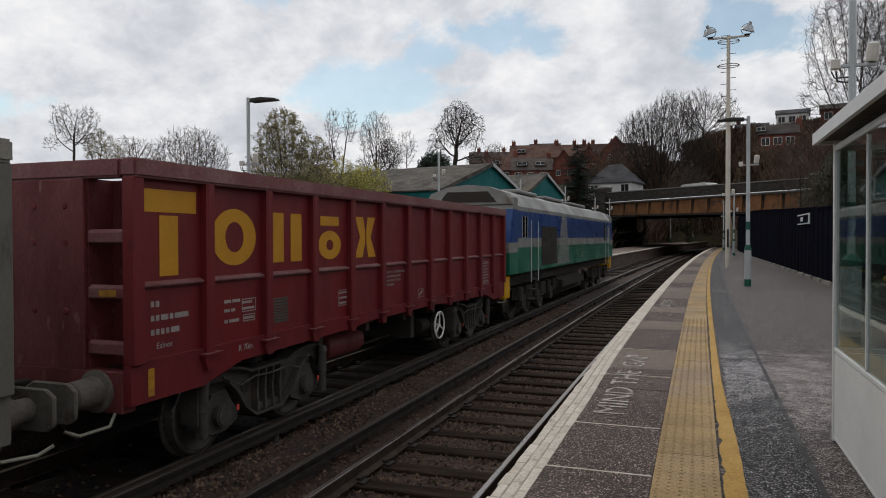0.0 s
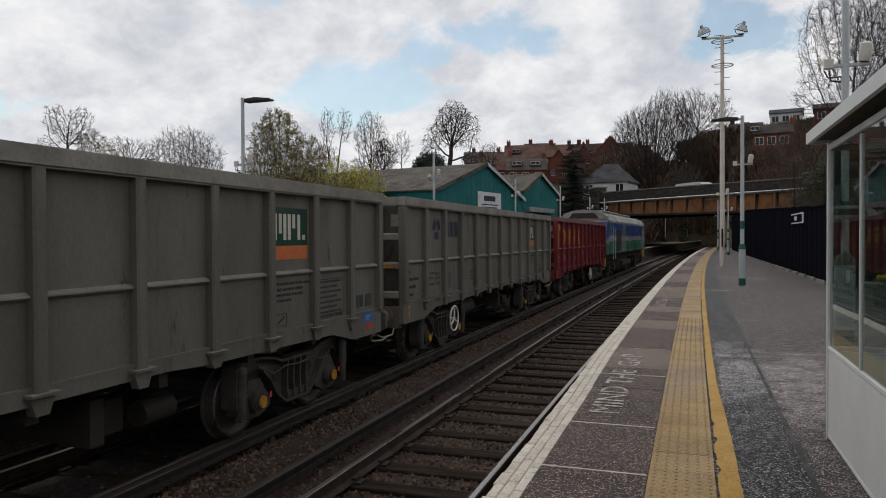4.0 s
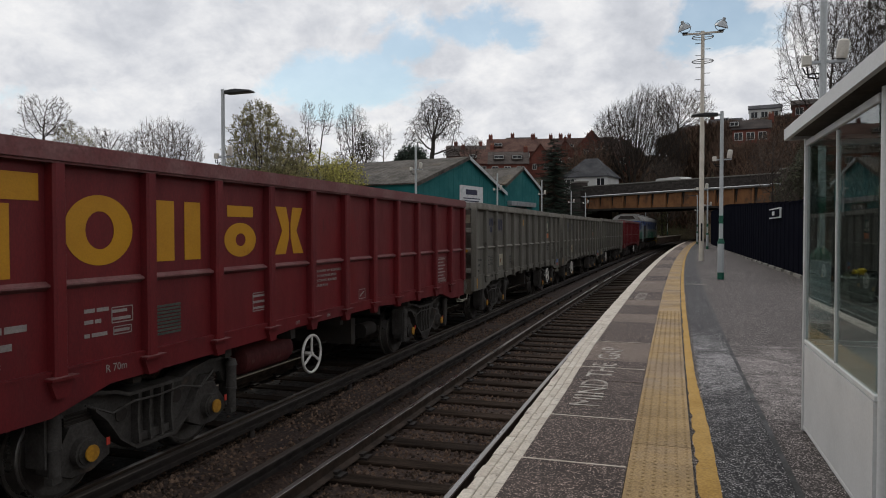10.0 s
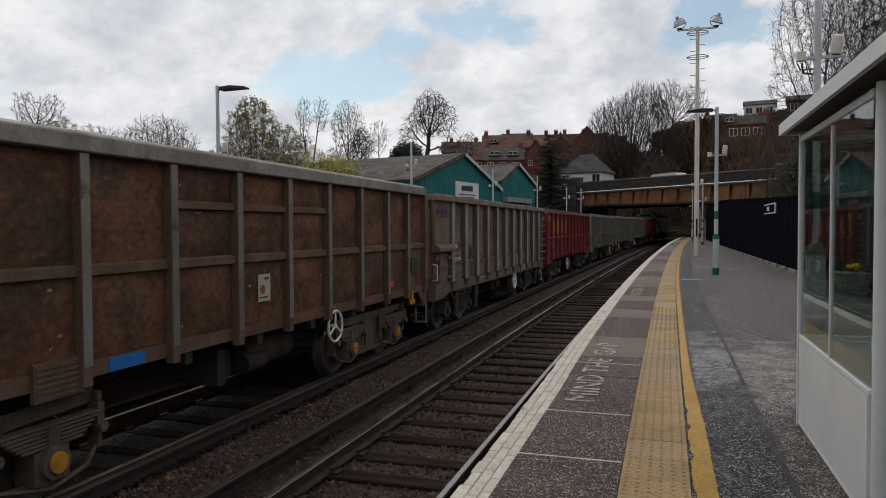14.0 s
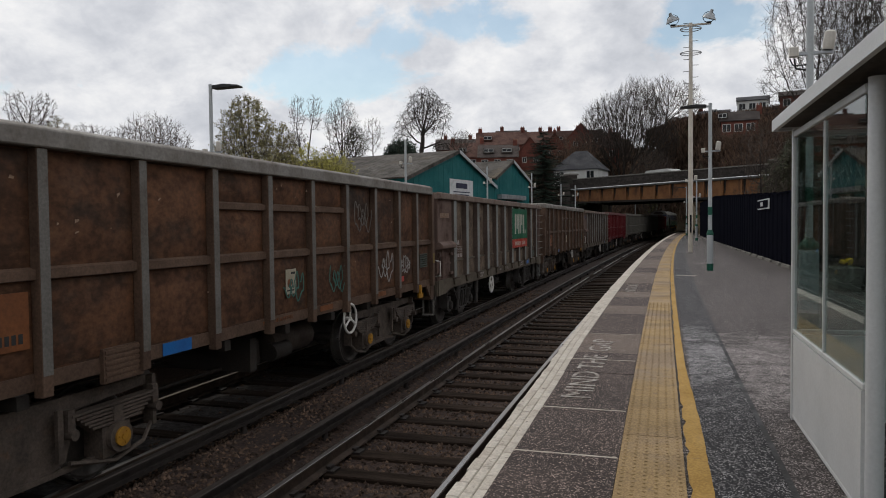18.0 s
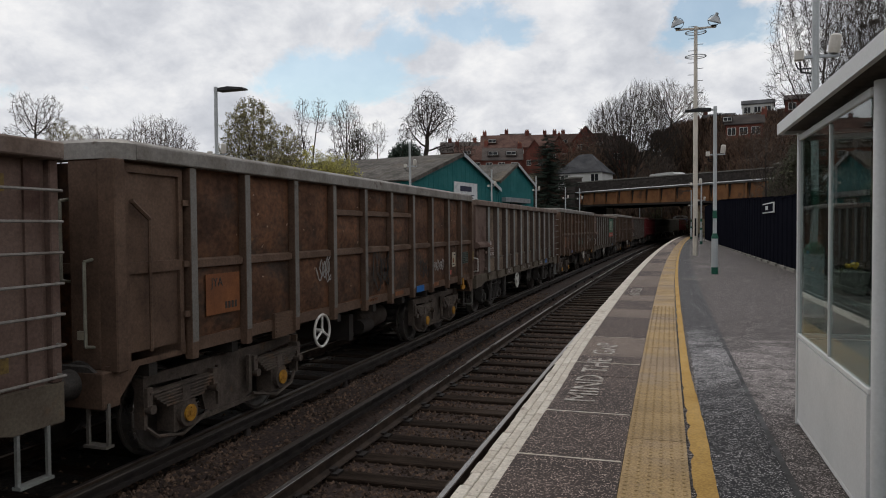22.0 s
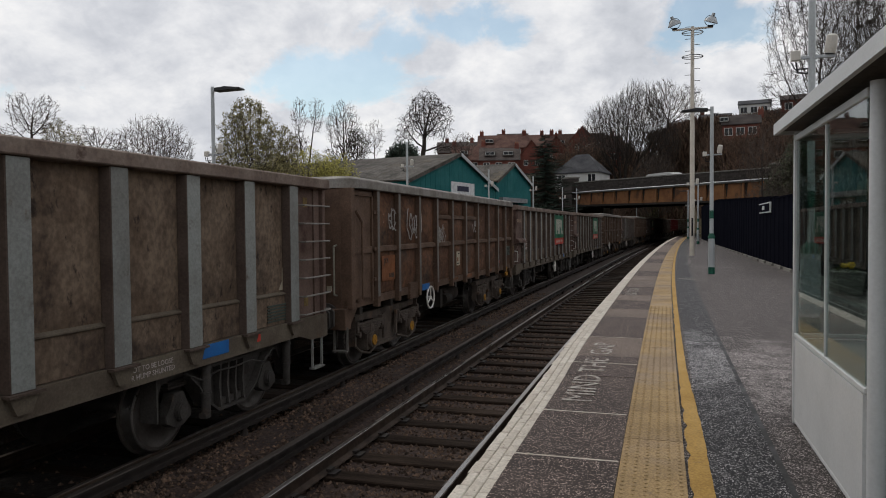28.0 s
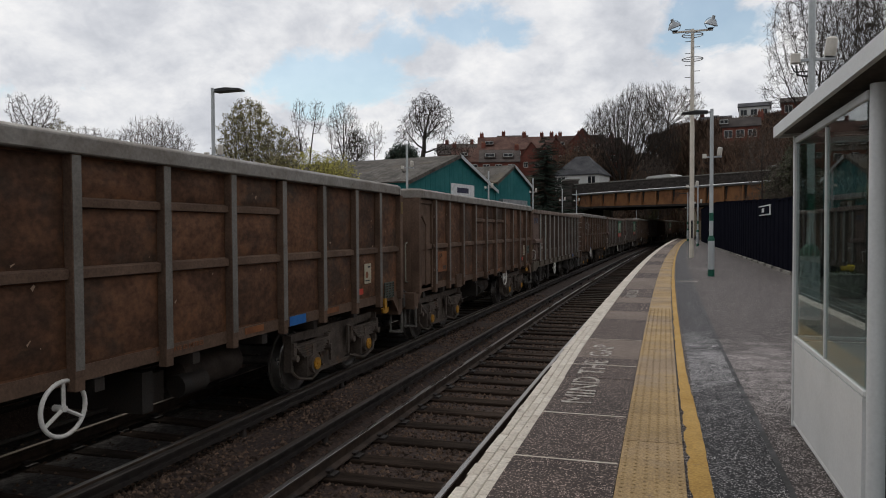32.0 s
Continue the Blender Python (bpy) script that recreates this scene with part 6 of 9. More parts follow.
            for z in (1.55, 2.08, 2.72):
                bx(b, xi + 0.02, xi + 0.08, 0.38, 0.50, z - 0.03, z + 0.03)
        part("door", once("door_c", "c_rail", door), "", w, "rusty hinged end door with a locking bar", at=pose(0, y0, 0) if s > 0 else Matrix.Translation((0, y0, 0)) @ Matrix.Scale(-1, 4, (1, 0, 0)))
    em = once("end_sheet_c", "c_panel", lambda b: bx(b, -0.80, 0.80, 0.24, 0.29, 1.15, 3.1))
    beam = once("end_beam_c", "c_rail", lambda b: (bx(b, -1.25, 1.25, -0.12, 0.1, 0.80, 1.14), soften(b, 0.01)))
    col = once("corner_column_c", "c_rail", lambda b: (prism(b, [(0.78, 0.0), (1.12, 0.0), (1.20, 0.08), (1.20, 0.15), (0.84, 0.29), (0.78, 0.29)], 1.14, 3.10, "z"), soften(b, 0.01)))
    grip = once("end_grip_c", "hose", lambda b: tube(b, [(0, 0.0, 1.35), (0, -0.10, 1.37), (0, -0.10, 2.15), (0, 0.0, 2.17)], 0.016, 6))
    grip_high = once("end_grip_high_c", "hose", lambda b: tube(b, [(0, 0.1, 1.95), (0, -0.02, 1.97), (0, -0.02, 2.72), (0, 0.1, 2.74)], 0.016, 6))
    clip = once("grip_clip_c", "label_pale", lambda b: bx(b, -0.04, 0.04, -0.03, 0.0, 1.42, 1.50))
    ledgem = once("end_step_c", "c_rail", lambda b: bx(b, -0.22, 0.22, -0.12, 0.20, 1.13, 1.16))
    stepm = once("foot_step_c", "c_post", lambda b: (bx(b, -0.13, -0.10, -0.015, 0.015, 0.46, 0.85), bx(b, 0.10, 0.13, -0.015, 0.015, 0.46, 0.85), bx(b, -0.13, 0.13, -0.05, 0.05, 0.44, 0.465)))
    gusset = once("end_gusset_c", "c_rail", lambda b: prism(b, [(-0.02, 1.18), (0.42, 1.18), (0.10, 0.86), (-0.02, 0.86)], xi - 0.03, xi + 0.02, "x"))
    for d, turn in ((-1, 0), (1, 180)):
        es = part("end_sheet", em, "", w, at=pose(0, d * H, 0, 0, 0, turn))
        for xx in (-0.35, 0.35):
            part("end_stanchion", once("end_stanchion_c", "c_rail", lambda b: (bx(b, -0.07, 0.07, 0.10, 0.24, 1.14, 3.1), soften(b, 0.01))), "", es, at=(xx, 0, 0))
        part("end_bar", once("end_bar_c", "c_rail", lambda b: bx(b, -0.79, 0.79, 0.17, 0.24, 2.02, 2.12)), "", es)
        base = pose(0, d * H, 0, 0, 0, turn)
        for s_ in (-1, 1):
            flip = base if s_ > 0 else base @ Matrix.Scale(-1, 4, (1, 0, 0))
            part("corner_column", col, "", w, "broad chamfered corner column", at=flip)
            part("end_gusset", gusset, "", w, "bent gusset plate on the sill end", at=flip)
            part("end_step", ledgem, "", w, at=base @ Matrix.Translation((s_ * 0.52, 0, 0)))
            part("grip_clip", clip, "", w, at=base @ Matrix.Translation((s_ * 0.92, 0, 0)))
            part("hand_grip", grip_high, "", w, "pale bent hand rail", at=base @ Matrix.Translation((s_ * 0.70, 0, 0)))
        part("end_rail", er, "", w, at=pose(0, 0, 0, 0, 0, turn))
        part("end_beam", beam, "", w, at=pose(0, d * H, 0, 0, 0, turn))
        for xx in (1.22, -1.22):
            part("hand_grip", grip, "", w, "pale bent hand rail", at=pose(xx * 0.86, d * H, 0, 0, 0, turn))
            part("foot_step", stepm, "", w, at=pose(xx * 0.93, d * (H + 0.06), 0, 0, 0, turn))
    part("floor", once("floor_c", "under", lambda b: bx(b, -1.15, 1.15, -H + 0.1, H - 0.1, 1.1, 1.16)), "", w)
    underframe(w, L, 1.10, 0.9, "tank_rust")
    for y in (H - 2.40, -H + 2.12):
        _, caps = bogie(w, y, "leaf")
    WH = wheels(w, [H - 1.44, H - 3.36, -H + 3.08, -H + 1.16], caps)
    for d in (-1, 1):
        buffer_gear(w, d * H, d)
    handwheel(w, H - hw_u, 0.93, "white", 0.235)
    side_text = Euler((math.pi / 2, 0, math.pi / 2)).to_matrix().to_4x4()
    for mt, nm, u, z, wd, hg in (("label_blue", "blue_plate", blue_u, 1.19, 0.46, 0.13), ("label_red", "red_plate", paper_u - 4.3 if paper_u > 5 else paper_u + 0.3, 1.40, 0.2, 0.1), ("label_orange", "orange_plate", 2.9, 1.205, 0.42, 0.08), ("label_orange", "orange_plate", 5.1, 1.205, 0.42, 0.08)):
        part(nm, once(nm + "_c%d" % (wd * 100), mt, lambda b: bx(b, 0, 0.004, -wd / 2, wd / 2, -hg / 2, hg / 2)), "", w, at=(xi + 0.02 if z < 1.3 else xi + 0.042, H - u, z))
    pl = part("paper_label", once("paper_label_c", "label_pale", lambda b: bx(b, 0, 0.004, -0.14, 0.14, -0.17, 0.17)), "", w, "pale pasted data sheet", at=(xi + 0.042, H - paper_u, 1.69))
    part("label_print", once("label_print_c", "label_orange", lambda b: flat_ring(b, 0.004, -0.04, -0.02, 0.06, 0.06, 0.001, 0.001, 14, 0.001)), "", pl)
    part("label_print", once("label_print_c2", "mark_black", lambda b: (bx(b, 0.004, 0.005, 0.0, 0.11, 0.10, 0.13), bx(b, 0.004, 0.005, -0.11, 0.08, -0.13, -0.11))), "", pl)
    part("vent_box", once("vent_box_c", "c_rail", lambda b: (bx(b, xi, xi + 0.05, -0.26, 0.26, 1.02, 1.34), [bx(b, xi + 0.05, xi + 0.06, -0.24, 0.24, 1.04 + 0.05 * k, 1.07 + 0.05 * k) for k in range(6)])), "", w, "slatted metal box on the sill", at=(0, H - 9.35, 0))
    part("mesh_grille", once("mesh_grille_c", "grille", lambda b: ([bx(b, 0, 0.012, -0.23, 0.23, 0.045 * k, 0.045 * k + 0.02) for k in range(7)], [bx(b, 0.0, 0.014, -0.23 + 0.075 * k, -0.215 + 0.075 * k, 0, 0.29) for k in range(7)])), "", w, "small blue-grey mesh grille", at=(xi + 0.034, H - 0.60, 1.18 if front < -190 else 1.55))
    part("tie_hook", once("tie_hook_c", "yellow", lambda b: (prism(b, [(-0.03, 0.22), (0.03, 0.22), (0.05, 0.12), (0.03, 0.04), (0.10, 0.0), (0.11, 0.05), (0.14, 0.04), (0.12, -0.04), (0.03, -0.06), (-0.03, -0.06), (-0.12, -0.04), (-0.14, 0.04), (-0.11, 0.05), (-0.10, 0.0), (-0.03, 0.04), (-0.05, 0.12)], -0.02, 0.025, "x"), soften(b, 0.006))), "", w, "yellow lashing hook", at=(xi + 0.03, H - 0.80, 0.97))
    part("corner_plate", once("corner_plate_c", "yellow_dull", lambda b: bx(b, 0, 0.003, -0.05, 0.05, -0.11, 0.11)), "", w, "small yellow warning plate", at=(xp + 0.001, H - 0.07, 2.86 if front < -190 else 1.72))
    rngs = random.Random(int(-front))
    for k in range(34):
        # scuffs where stone has struck through the paint
        a, q = rngs.uniform(0.004, 0.016), rngs.uniform(0.006, 0.035)
        if k < 12:
            sc = once("scuff%d" % k, "chip_mark", lambda b: b.faces.new([b.verts.new(v) for v in ((0, -q, -a), (0, q * 0.8, -a * 0.3), (0, q, a), (0, -q * 0.7, a * 1.3))]))
        part("scuff", CACHE["scuff%d" % (k % 12)], "", w, at=pose(xi + 0.034, H - rngs.uniform(0.3, 11.3), rngs.uniform(1.4, 3.0), rngs.uniform(-30, 60), 0, 0))
    part("data_panel", once("data_panel_c", "label_orange", lambda b: bx(b, 0, 0.004, -0.32, 0.32, -0.22, 0.24)), "", w, "orange stencilled data panel", at=(xi + 0.042, -H + 1.70, 1.70))
    part("data_mark", words("JYA", 0.14, "mark_black"), "", w, at=Matrix.Translation((xi + 0.048, -H + 1.58, 1.84)) @ side_text)
    part("data_mark", once("data_marks_c", "mark_black", lambda b: [bx(b, 0.004, 0.006, 0.03 + 0.062 * k, 0.07 + 0.062 * k, -0.17, -0.09) for k in range(4)]), "", w, at=(xi + 0.042, -H + 1.70, 1.70))
    part("curve_notice", words("MIN CURVE 60 METRES", 0.075, "label_orange", "curve_c"), "", w, at=Matrix.Translation((xi + 0.017, H - 6.5, 1.2)) @ side_text)
    rng = random.Random(int(-front * 10))
    for u, z, sz, tone in tags:
        scrawl(w, rng, H - u, z, sz, tone, xi + 0.05)
    WAGONS.append((w, WH, front - H))
    return w


# ------------------------------------------------------------------ locomotive
def make_loco(rear):
    L = 21.0
    H = L / 2
    loco = thing("diesel_locomotive", "blue, silver and green diesel locomotive at the head of the train", "locomotive")
    W = 1.31

    def band(name, z0, z1, material, x=W, y0=-H + 0.9, y1=H - 0.9):
        b = bmesh.new()
        bx(b, -x, x, y0, y1, z0, z1)
        return part(name, b, material, loco)
    band("lower_side", 1.42, 2.15, "loco_green")
    band("middle_side", 2.15, 2.42, "loco_silver", W + 0.004)
    band("upper_side", 2.42, 3.20, "loco_blue")
    b = bmesh.new()
    prism(b, [(-W, 3.2), (-W, 3.32), (-1.08, 3.66), (-0.6, 3.84), (0.0, 3.90), (0.6, 3.84), (1.08, 3.66), (W, 3.32), (W, 3.2)], -H + 0.9, H - 0.9, "y")
    roof = part("roof", b, "loco_silver", loco, "silver curved roof")
    for y, l in ((-6.2, 2.6), (-2.0, 3.4), (3.0, 4.0)):
        b = bmesh.new()
        bx(b, -0.75, 0.75, y - l / 2, y + l / 2, 3.84, 3.95)
        soften(b, 0.03)
        part("roof_hatch", b, "loco_silver", roof)
    for i in range(3):
        b = bmesh.new()
        cyl(b, (0, -3.3 + 1.5 * i, 3.9), (0, -3.3 + 1.5 * i, 3.97), 0.5, n=20)
        part("roof_fan", b, "under", roof, "dark round roof fan")
    for d in (-1, 1):
        b = bmesh.new()
        y0 = d * (H - 0.9)
        out = lambda z: 0.86 + 0.04 * (z - 1.42) / 0.88 if z < 2.3 else (0.90 - 0.38 * (z - 2.3) / 0.95 if z < 3.25 else 0.52 - 0.10 * (z - 3.25) / 0.30)
        cab = None
        for z0, z1, m_, nm in ((1.42, 2.02, "loco_green", "green"), (2.02, 2.30, "loco_silver", "silver"), (2.30, 3.22, "loco_blue", "blue"), (3.22, 3.55, "loco_silver", "silver")):
            b.free()
            b = bmesh.new()
            prism(b, [(y0, z0), (y0 + d * out(z0), z0), (y0 + d * out(z1), z1), (y0, z1)], -W, W, "x")
            pc = part("cab" if cab is None else "cab_band", b, m_, loco if cab is None else cab, "angled %s cab end" % nm)
            cab = cab or pc
            b = bmesh.new()
        b = bmesh.new()
        bx(b, -1.0, 1.0, y0 + d * 0.88, y0 + d * 0.93, 1.45, 2.3)
        part("warning_panel", b, "loco_yellow", cab, "yellow warning panel")
        b = bmesh.new()
        prism(b, [(y0 + d * 0.84, 2.48), (y0 + d * 0.87, 2.48), (y0 + d * 0.60, 3.15), (y0 + d * 0.57, 3.15)], -1.08, 1.08, "x")
        part("windscreen", b, "dark_glass", cab, "dark cab windscreen")
        b = bmesh.new()
        prism(b, [(-1.31, 3.36), (-1.1, 3.68), (-0.6, 3.86), (0, 3.92), (0.6, 3.86), (1.1, 3.68), (1.31, 3.36)], y0 + d * 0.0, y0 + d * 0.55, "y")
        part("cab_hood", b, "loco_silver", cab, "silver hood over the cab end")
        b = bmesh.new()
        prism(b, [(-0.85, 3.42), (-0.6, 3.72), (0.6, 3.72), (0.85, 3.42)], y0 + d * 0.55, y0 + d * 0.57, "y")
        part("end_vent", b, "under", cab, "dark trapezoid vent")
        b = bmesh.new()
        bx(b, -1.22, 1.22, y0 + d * 0.5, y0 + d * 1.0, 0.75, 1.42)
        soften(b, 0.05)
        part("buffer_beam", b, "loco_yellow", loco, "yellow buffer beam skirt")
        buffer_gear(loco, y0 + d * 1.0, d)
        for s in (-1, 1):
            b = bmesh.new()
            for z0, z1, m in ((0, 0, 0),):
                bx(b, s * W, s * (W + 0.012), y0 - d * 0.75 - 0.30, y0 - d * 0.75 + 0.30, 2.45, 3.05)
            cw = part("cab_window", b, "dark_glass", cab, "dark cab side window")
            b = bmesh.new()
            for q in (-0.33, 0.0, 0.31):
                bx(b, s * (W + 0.012), s * (W + 0.02), y0 - d * 0.75 + q, y0 - d * 0.75 + q + 0.03, 2.43, 3.07)
            part("window_bar", b, "post_white", cw, "pale window frame")
            b = bmesh.new()
            bx(b, s * W, s * (W + 0.010), y0 - d * 1.75 - 0.34, y0 - d * 1.75 + 0.34, 2.44, 3.16)
            dr = part("cab_door", b, "loco_blue", loco, "blue cab side door")
            for q in (-0.45, 0.45):
                b = bmesh.new()
                cyl(b, (s * (W + 0.07), y0 - d * 1.75 + q, 1.1), (s * (W + 0.07), y0 - d * 1.75 + q, 2.95), 0.018, n=6)
                part("hand_rail", b, "post_white", dr, "white door hand rail")
            b = bmesh.new()
            for k in range(3):
                bx(b, s * (W - 0.15), s * (W + 0.05), y0 - d * 1.75 - 0.3, y0 - d * 1.75 + 0.3, 0.55 + 0.3 * k, 0.58 + 0.3 * k)
            part("cab_steps", b, "under", dr)
    for s in (-1, 1):
        for y, wd, z0, z1 in ((-6.1, 1.15, 1.55, 2.80), (-4.9, 1.15, 1.55, 2.80), (7.6, 0.9, 2.3, 3.05)):
            b = bmesh.new()
            bx(b, s * W, s * (W + 0.01), y - wd / 2, y + wd / 2, z0, z1)
            for k in range(14):
                z = z0 + (z1 - z0) * (k + 0.5) / 14
                bx(b, s * (W + 0.01), s * (W + 0.028), y - wd / 2, y + wd / 2, z - 0.012, z + 0.012)
            part("side_grille", b, "under", loco, "black louvred air intake")
        for z in [1.62 + 0.085 * k for k in range(18)]:
            b = bmesh.new()
            bx(b, s * W, s * (W + 0.014), -4.4, 8.0, z - 0.010, z + 0.010)
            part("body_rib", b, "loco_silver" if 2.14 < z < 2.43 else ("loco_blue" if z > 2.4 else "loco_green"), loco)
        b = bmesh.new()
        prism(b, [(-4.25, 1.5), (-1.95, 1.5), (-2.6, 3.18), (-3.4, 3.18)], s * (W + 0.002), s * (W + 0.009), "x")
        part("side_emblem", b, "loco_silver", loco, "large silver wedge on the side")
    b = bmesh.new()
    bx(b, -1.0, 1.0, -H + 0.9, H - 0.9, 1.05, 1.42)
    part("underframe", b, "under", loco)
    b = bmesh.new()
    bx(b, -1.12, 1.12, -2.6, 2.6, 0.30, 1.10)
    soften(b, 0.26, 3)
    part("fuel_tank", b, "under", loco, "grimy fuel tank")
    def side(b):
        for s in (-1, 1):
            prism(b, [(-2.5, 0.62), (-2.4, 0.95), (2.4, 0.95), (2.5, 0.62), (1.2, 0.52), (-1.2, 0.52)], s * 0.98, s * 1.12, "x")
            for a in (-1.9, 0.0, 1.9):
                bx(b, s * 1.0, s * 1.2, a - 0.2, a + 0.2, 0.35, 0.75)
                cyl(b, (s * 1.16, a - 0.42, 0.6), (s * 1.16, a - 0.42, 1.0), 0.09, n=10)
                cyl(b, (s * 1.16, a + 0.42, 0.6), (s * 1.16, a + 0.42, 1.0), 0.09, n=10)
    bm_ = once("loco_bogie", "under", side)
    for y in (-6.6, 6.6):
        part("bogie_frame", bm_, "", loco, "three-axle bogie", at=(0, y, 0))
    WH = wheels(loco, [y + a for y in (-6.6, 6.6) for a in (-1.9, 0.0, 1.9)])
    WAGONS.append((loco, WH, rear + H))


make_loco(18.45)
G1 = "grey steel open box wagon with a green and orange panel"
wagon_a(18.0, "red", 4.8, "plain", [("big_yellow", 12.98)], "maroon steel open box wagon with big yellow painted shapes")
wagon_a(3.88, "grey", 10.1, "caps", [("green_panel", 3.15), ("navy_mark", 10.85)], G1)
wagon_a(-9.98, "grey", 10.1, "caps", [("green_panel", 3.15), ("navy_mark", 10.85)], G1)
wagon_a(-23.66, "grey", 2.6, "caps", [("green_panel", 3.15), ("navy_mark", 10.85)], G1)
wagon_a(-37.52, "red", 7.5, "caps", [("big_yellow", 12.98)], "maroon steel open box wagon with big yellow painted shapes")
BW = "worn brown box wagon with grey posts"
CW = "rusty brown box wagon with narrow posts"
wagon_b(-51.3, 4.98, False, BW + ", faded navy mark", True, [(10.2, 1.85, 0.42, "spray_dark")])
wagon_c(-64.93, 4.17, CW)
wagon_b(-78.1, 8.0, True, BW + ", green and red board")
wagon_c(-91.5, 4.26, CW + ", sprayed with pale scrawls", [(3.75, 2.6, 0.5, "spray_faint"), (2.72, 1.70, 0.54, "spray_pale"), (1.70, 1.68, 0.42, "spray_pale"), (6.1, 1.62, 0.4, "spray_teal"), (4.75, 1.62, 0.4, "spray_teal")])
wagon_b(-104.6, 7.9, False, BW)
wagon_c(-118.0, 8.25, CW + ", sprayed with a pale scrawl", [(2.9, 1.62, 0.24, "spray_pale"), (2.55, 1.62, 0.24, "spray_pale"), (8.15, 1.85, 0.42, "spray_pale"), (3.7, 1.6, 0.4, "spray_dark"), (5.9, 1.7, 0.7, "spray_dark")], 3.9, 1.6)
wagon_b(-130.95, 4.98, True, BW + ", green and red board", False, [(11.25, 1.42, 0.22, "spray_teal"), (11.5, 1.42, 0.22, "spray_teal")])
wagon_b(-144.85, 4.98, True, BW + ", green and red board")
wagon_c(-158.45, 8.25, CW + ", sprayed with pale scrawls", [(10.4, 2.6, 0.5, "spray_pale"), (9.3, 2.5, 0.6, "spray_pale"), (7.6, 2.3, 0.5, "spray_pale"), (4.5, 2.5, 0.5, "spray_pale")])
wagon_b(-171.62, 8.1, False, BW + ", faded navy mark", True)
wagon_c(-185.11, 4.25, CW, (), 9.1, 1.3)
wagon_c(-198.4, 8.05, CW, (), 4.0, 1.6)


# ------------------------------------------------------------------ bridge
def make_bridge():
    A, B = Vector((-12.2, 101.8, 0)), Vector((12.5, 75.6, 0))
    d = (B - A)
    L = d.length
    d.normalize()
    rot = math.atan2(d.y, d.x)
    base = Matrix.Translation((A.x, A.y, 0)) @ Matrix.Rotation(rot, 4, "Z")
    bridge = thing("road_bridge", "rusty ochre steel girder road bridge with a dark stone parapet", "bridge", at=base)
    b = bmesh.new()
    prism(b, [(2.0, 4.62), (L - 3.2, 4.20), (L - 3.2, 6.0), (2.0, 6.16)], 0.0, 0.06, "y")
    part("girder_web", b, "girder", bridge, "rust-streaked ochre girder web")
    b = bmesh.new()
    prism(b, [(1.6, 6.16), (L - 2.6, 6.0), (L - 2.6, 6.10), (1.6, 6.26)], -0.28, 0.30, "y")
    part("top_flange", b, "concrete", bridge, "pale top flange with a pipe")
    b = bmesh.new()
    cyl(b, (1.0, -0.36, 6.34), (L - 2.2, -0.36, 6.18), 0.10, n=10)
    part("pipe", b, "grey_steel", bridge, "long pale pipe along the parapet foot")
    b = bmesh.new()
    prism(b, [(1.8, 4.38), (L - 3.0, 3.96), (L - 3.0, 4.20), (1.8, 4.62)], -0.26, 0.30, "y")
    part("bottom_flange", b, "girder_dark", bridge, "near-black bottom flange")
    st = once("stiffener", "girder", lambda q: (bx(q, -0.05, 0.05, -0.22, 0.0, 0, 1.0), bx(q, -0.12, 0.12, -0.235, -0.22, 0, 1.0)))
    stain = once("rust_streak", "girder_dark", lambda q: prism(q, [(-0.16, 1.0), (0.16, 1.0), (0.10, 0.55), (0.03, 0.0), (-0.05, 0.0), (-0.09, 0.5)], -0.012, -0.004, "y"))
    n = 12
    for i in range(n + 1):
        f = i / n
        lo, hi = 4.62 - 0.42 * f, 6.16 - 0.16 * f
        part("stiffener", st, "", bridge, at=Matrix.Translation((2.1 + (L - 5.4) * f, 0, lo)) @ Matrix.Diagonal((1, 1, hi - lo, 1)))
        for k, tall in ((0.22, 0.8), (-0.2, 0.55)):
            part("rust_streak", stain, "", bridge, "sooty streak below the flange", at=Matrix.Translation((2.1 + (L - 5.4) * f + k, 0, hi - tall * (hi - lo))) @ Matrix.Diagonal((1.4, 1, tall * (hi - lo), 1)))
    deep, skew = 24.0, -0.9
    b = bmesh.new()
    prism(b, [(0.5, 0.3), (L - 1.0, 0.3), (L - 1.0 + skew * deep, deep), (0.5 + skew * deep, deep)], 5.6, 6.2, "z")
    part("deck", b, "girder_dark", bridge, "dark underside of the road deck")
    for k in range(10):
        b = bmesh.new()
        at = 1.4 + 2.2 * k
        bx(b, 1.5 + skew * at, L - 2.5 + skew * at, at, at + 0.3, 4.7, 5.6)
        part("cross_girder", b, "girder_dark", bridge)
    # parapet: its top falls a little towards the near end
    for off in (0.0, deep - 0.3):
        sh = skew * off
        b = bmesh.new()
        prism(b, [(0.6 + sh, 6.26), (L - 2.0 + sh, 6.10), (L - 2.0 + sh, 7.25), (0.6 + sh, 7.75)], off - 0.05, off + 0.35, "y")
        pp = part("parapet", b, "lead", bridge, "sooty flint and brick parapet")
        b = bmesh.new()
        prism(b, [(0.5 + sh, 7.75), (L - 1.9 + sh, 7.25), (L - 1.9 + sh, 7.37), (0.5 + sh, 7.87)], off - 0.12, off + 0.42, "y")
        part("coping", b, "concrete", pp, "weathered coping")
    # abutments and end piers
    for x0, x1, nm in ((-4.5, 2.2, 0), (L - 3.4, L + 5.0, 1)):
        b = bmesh.new()
        prism(b, [(x0, -0.35), (x1, -0.35), (x1 + skew * deep, deep), (x0 + skew * deep, deep)], -1.4, 4.7 if nm == 0 else 4.6, "z")
        part("abutment", b, "brick", bridge, "sooty brick abutment")
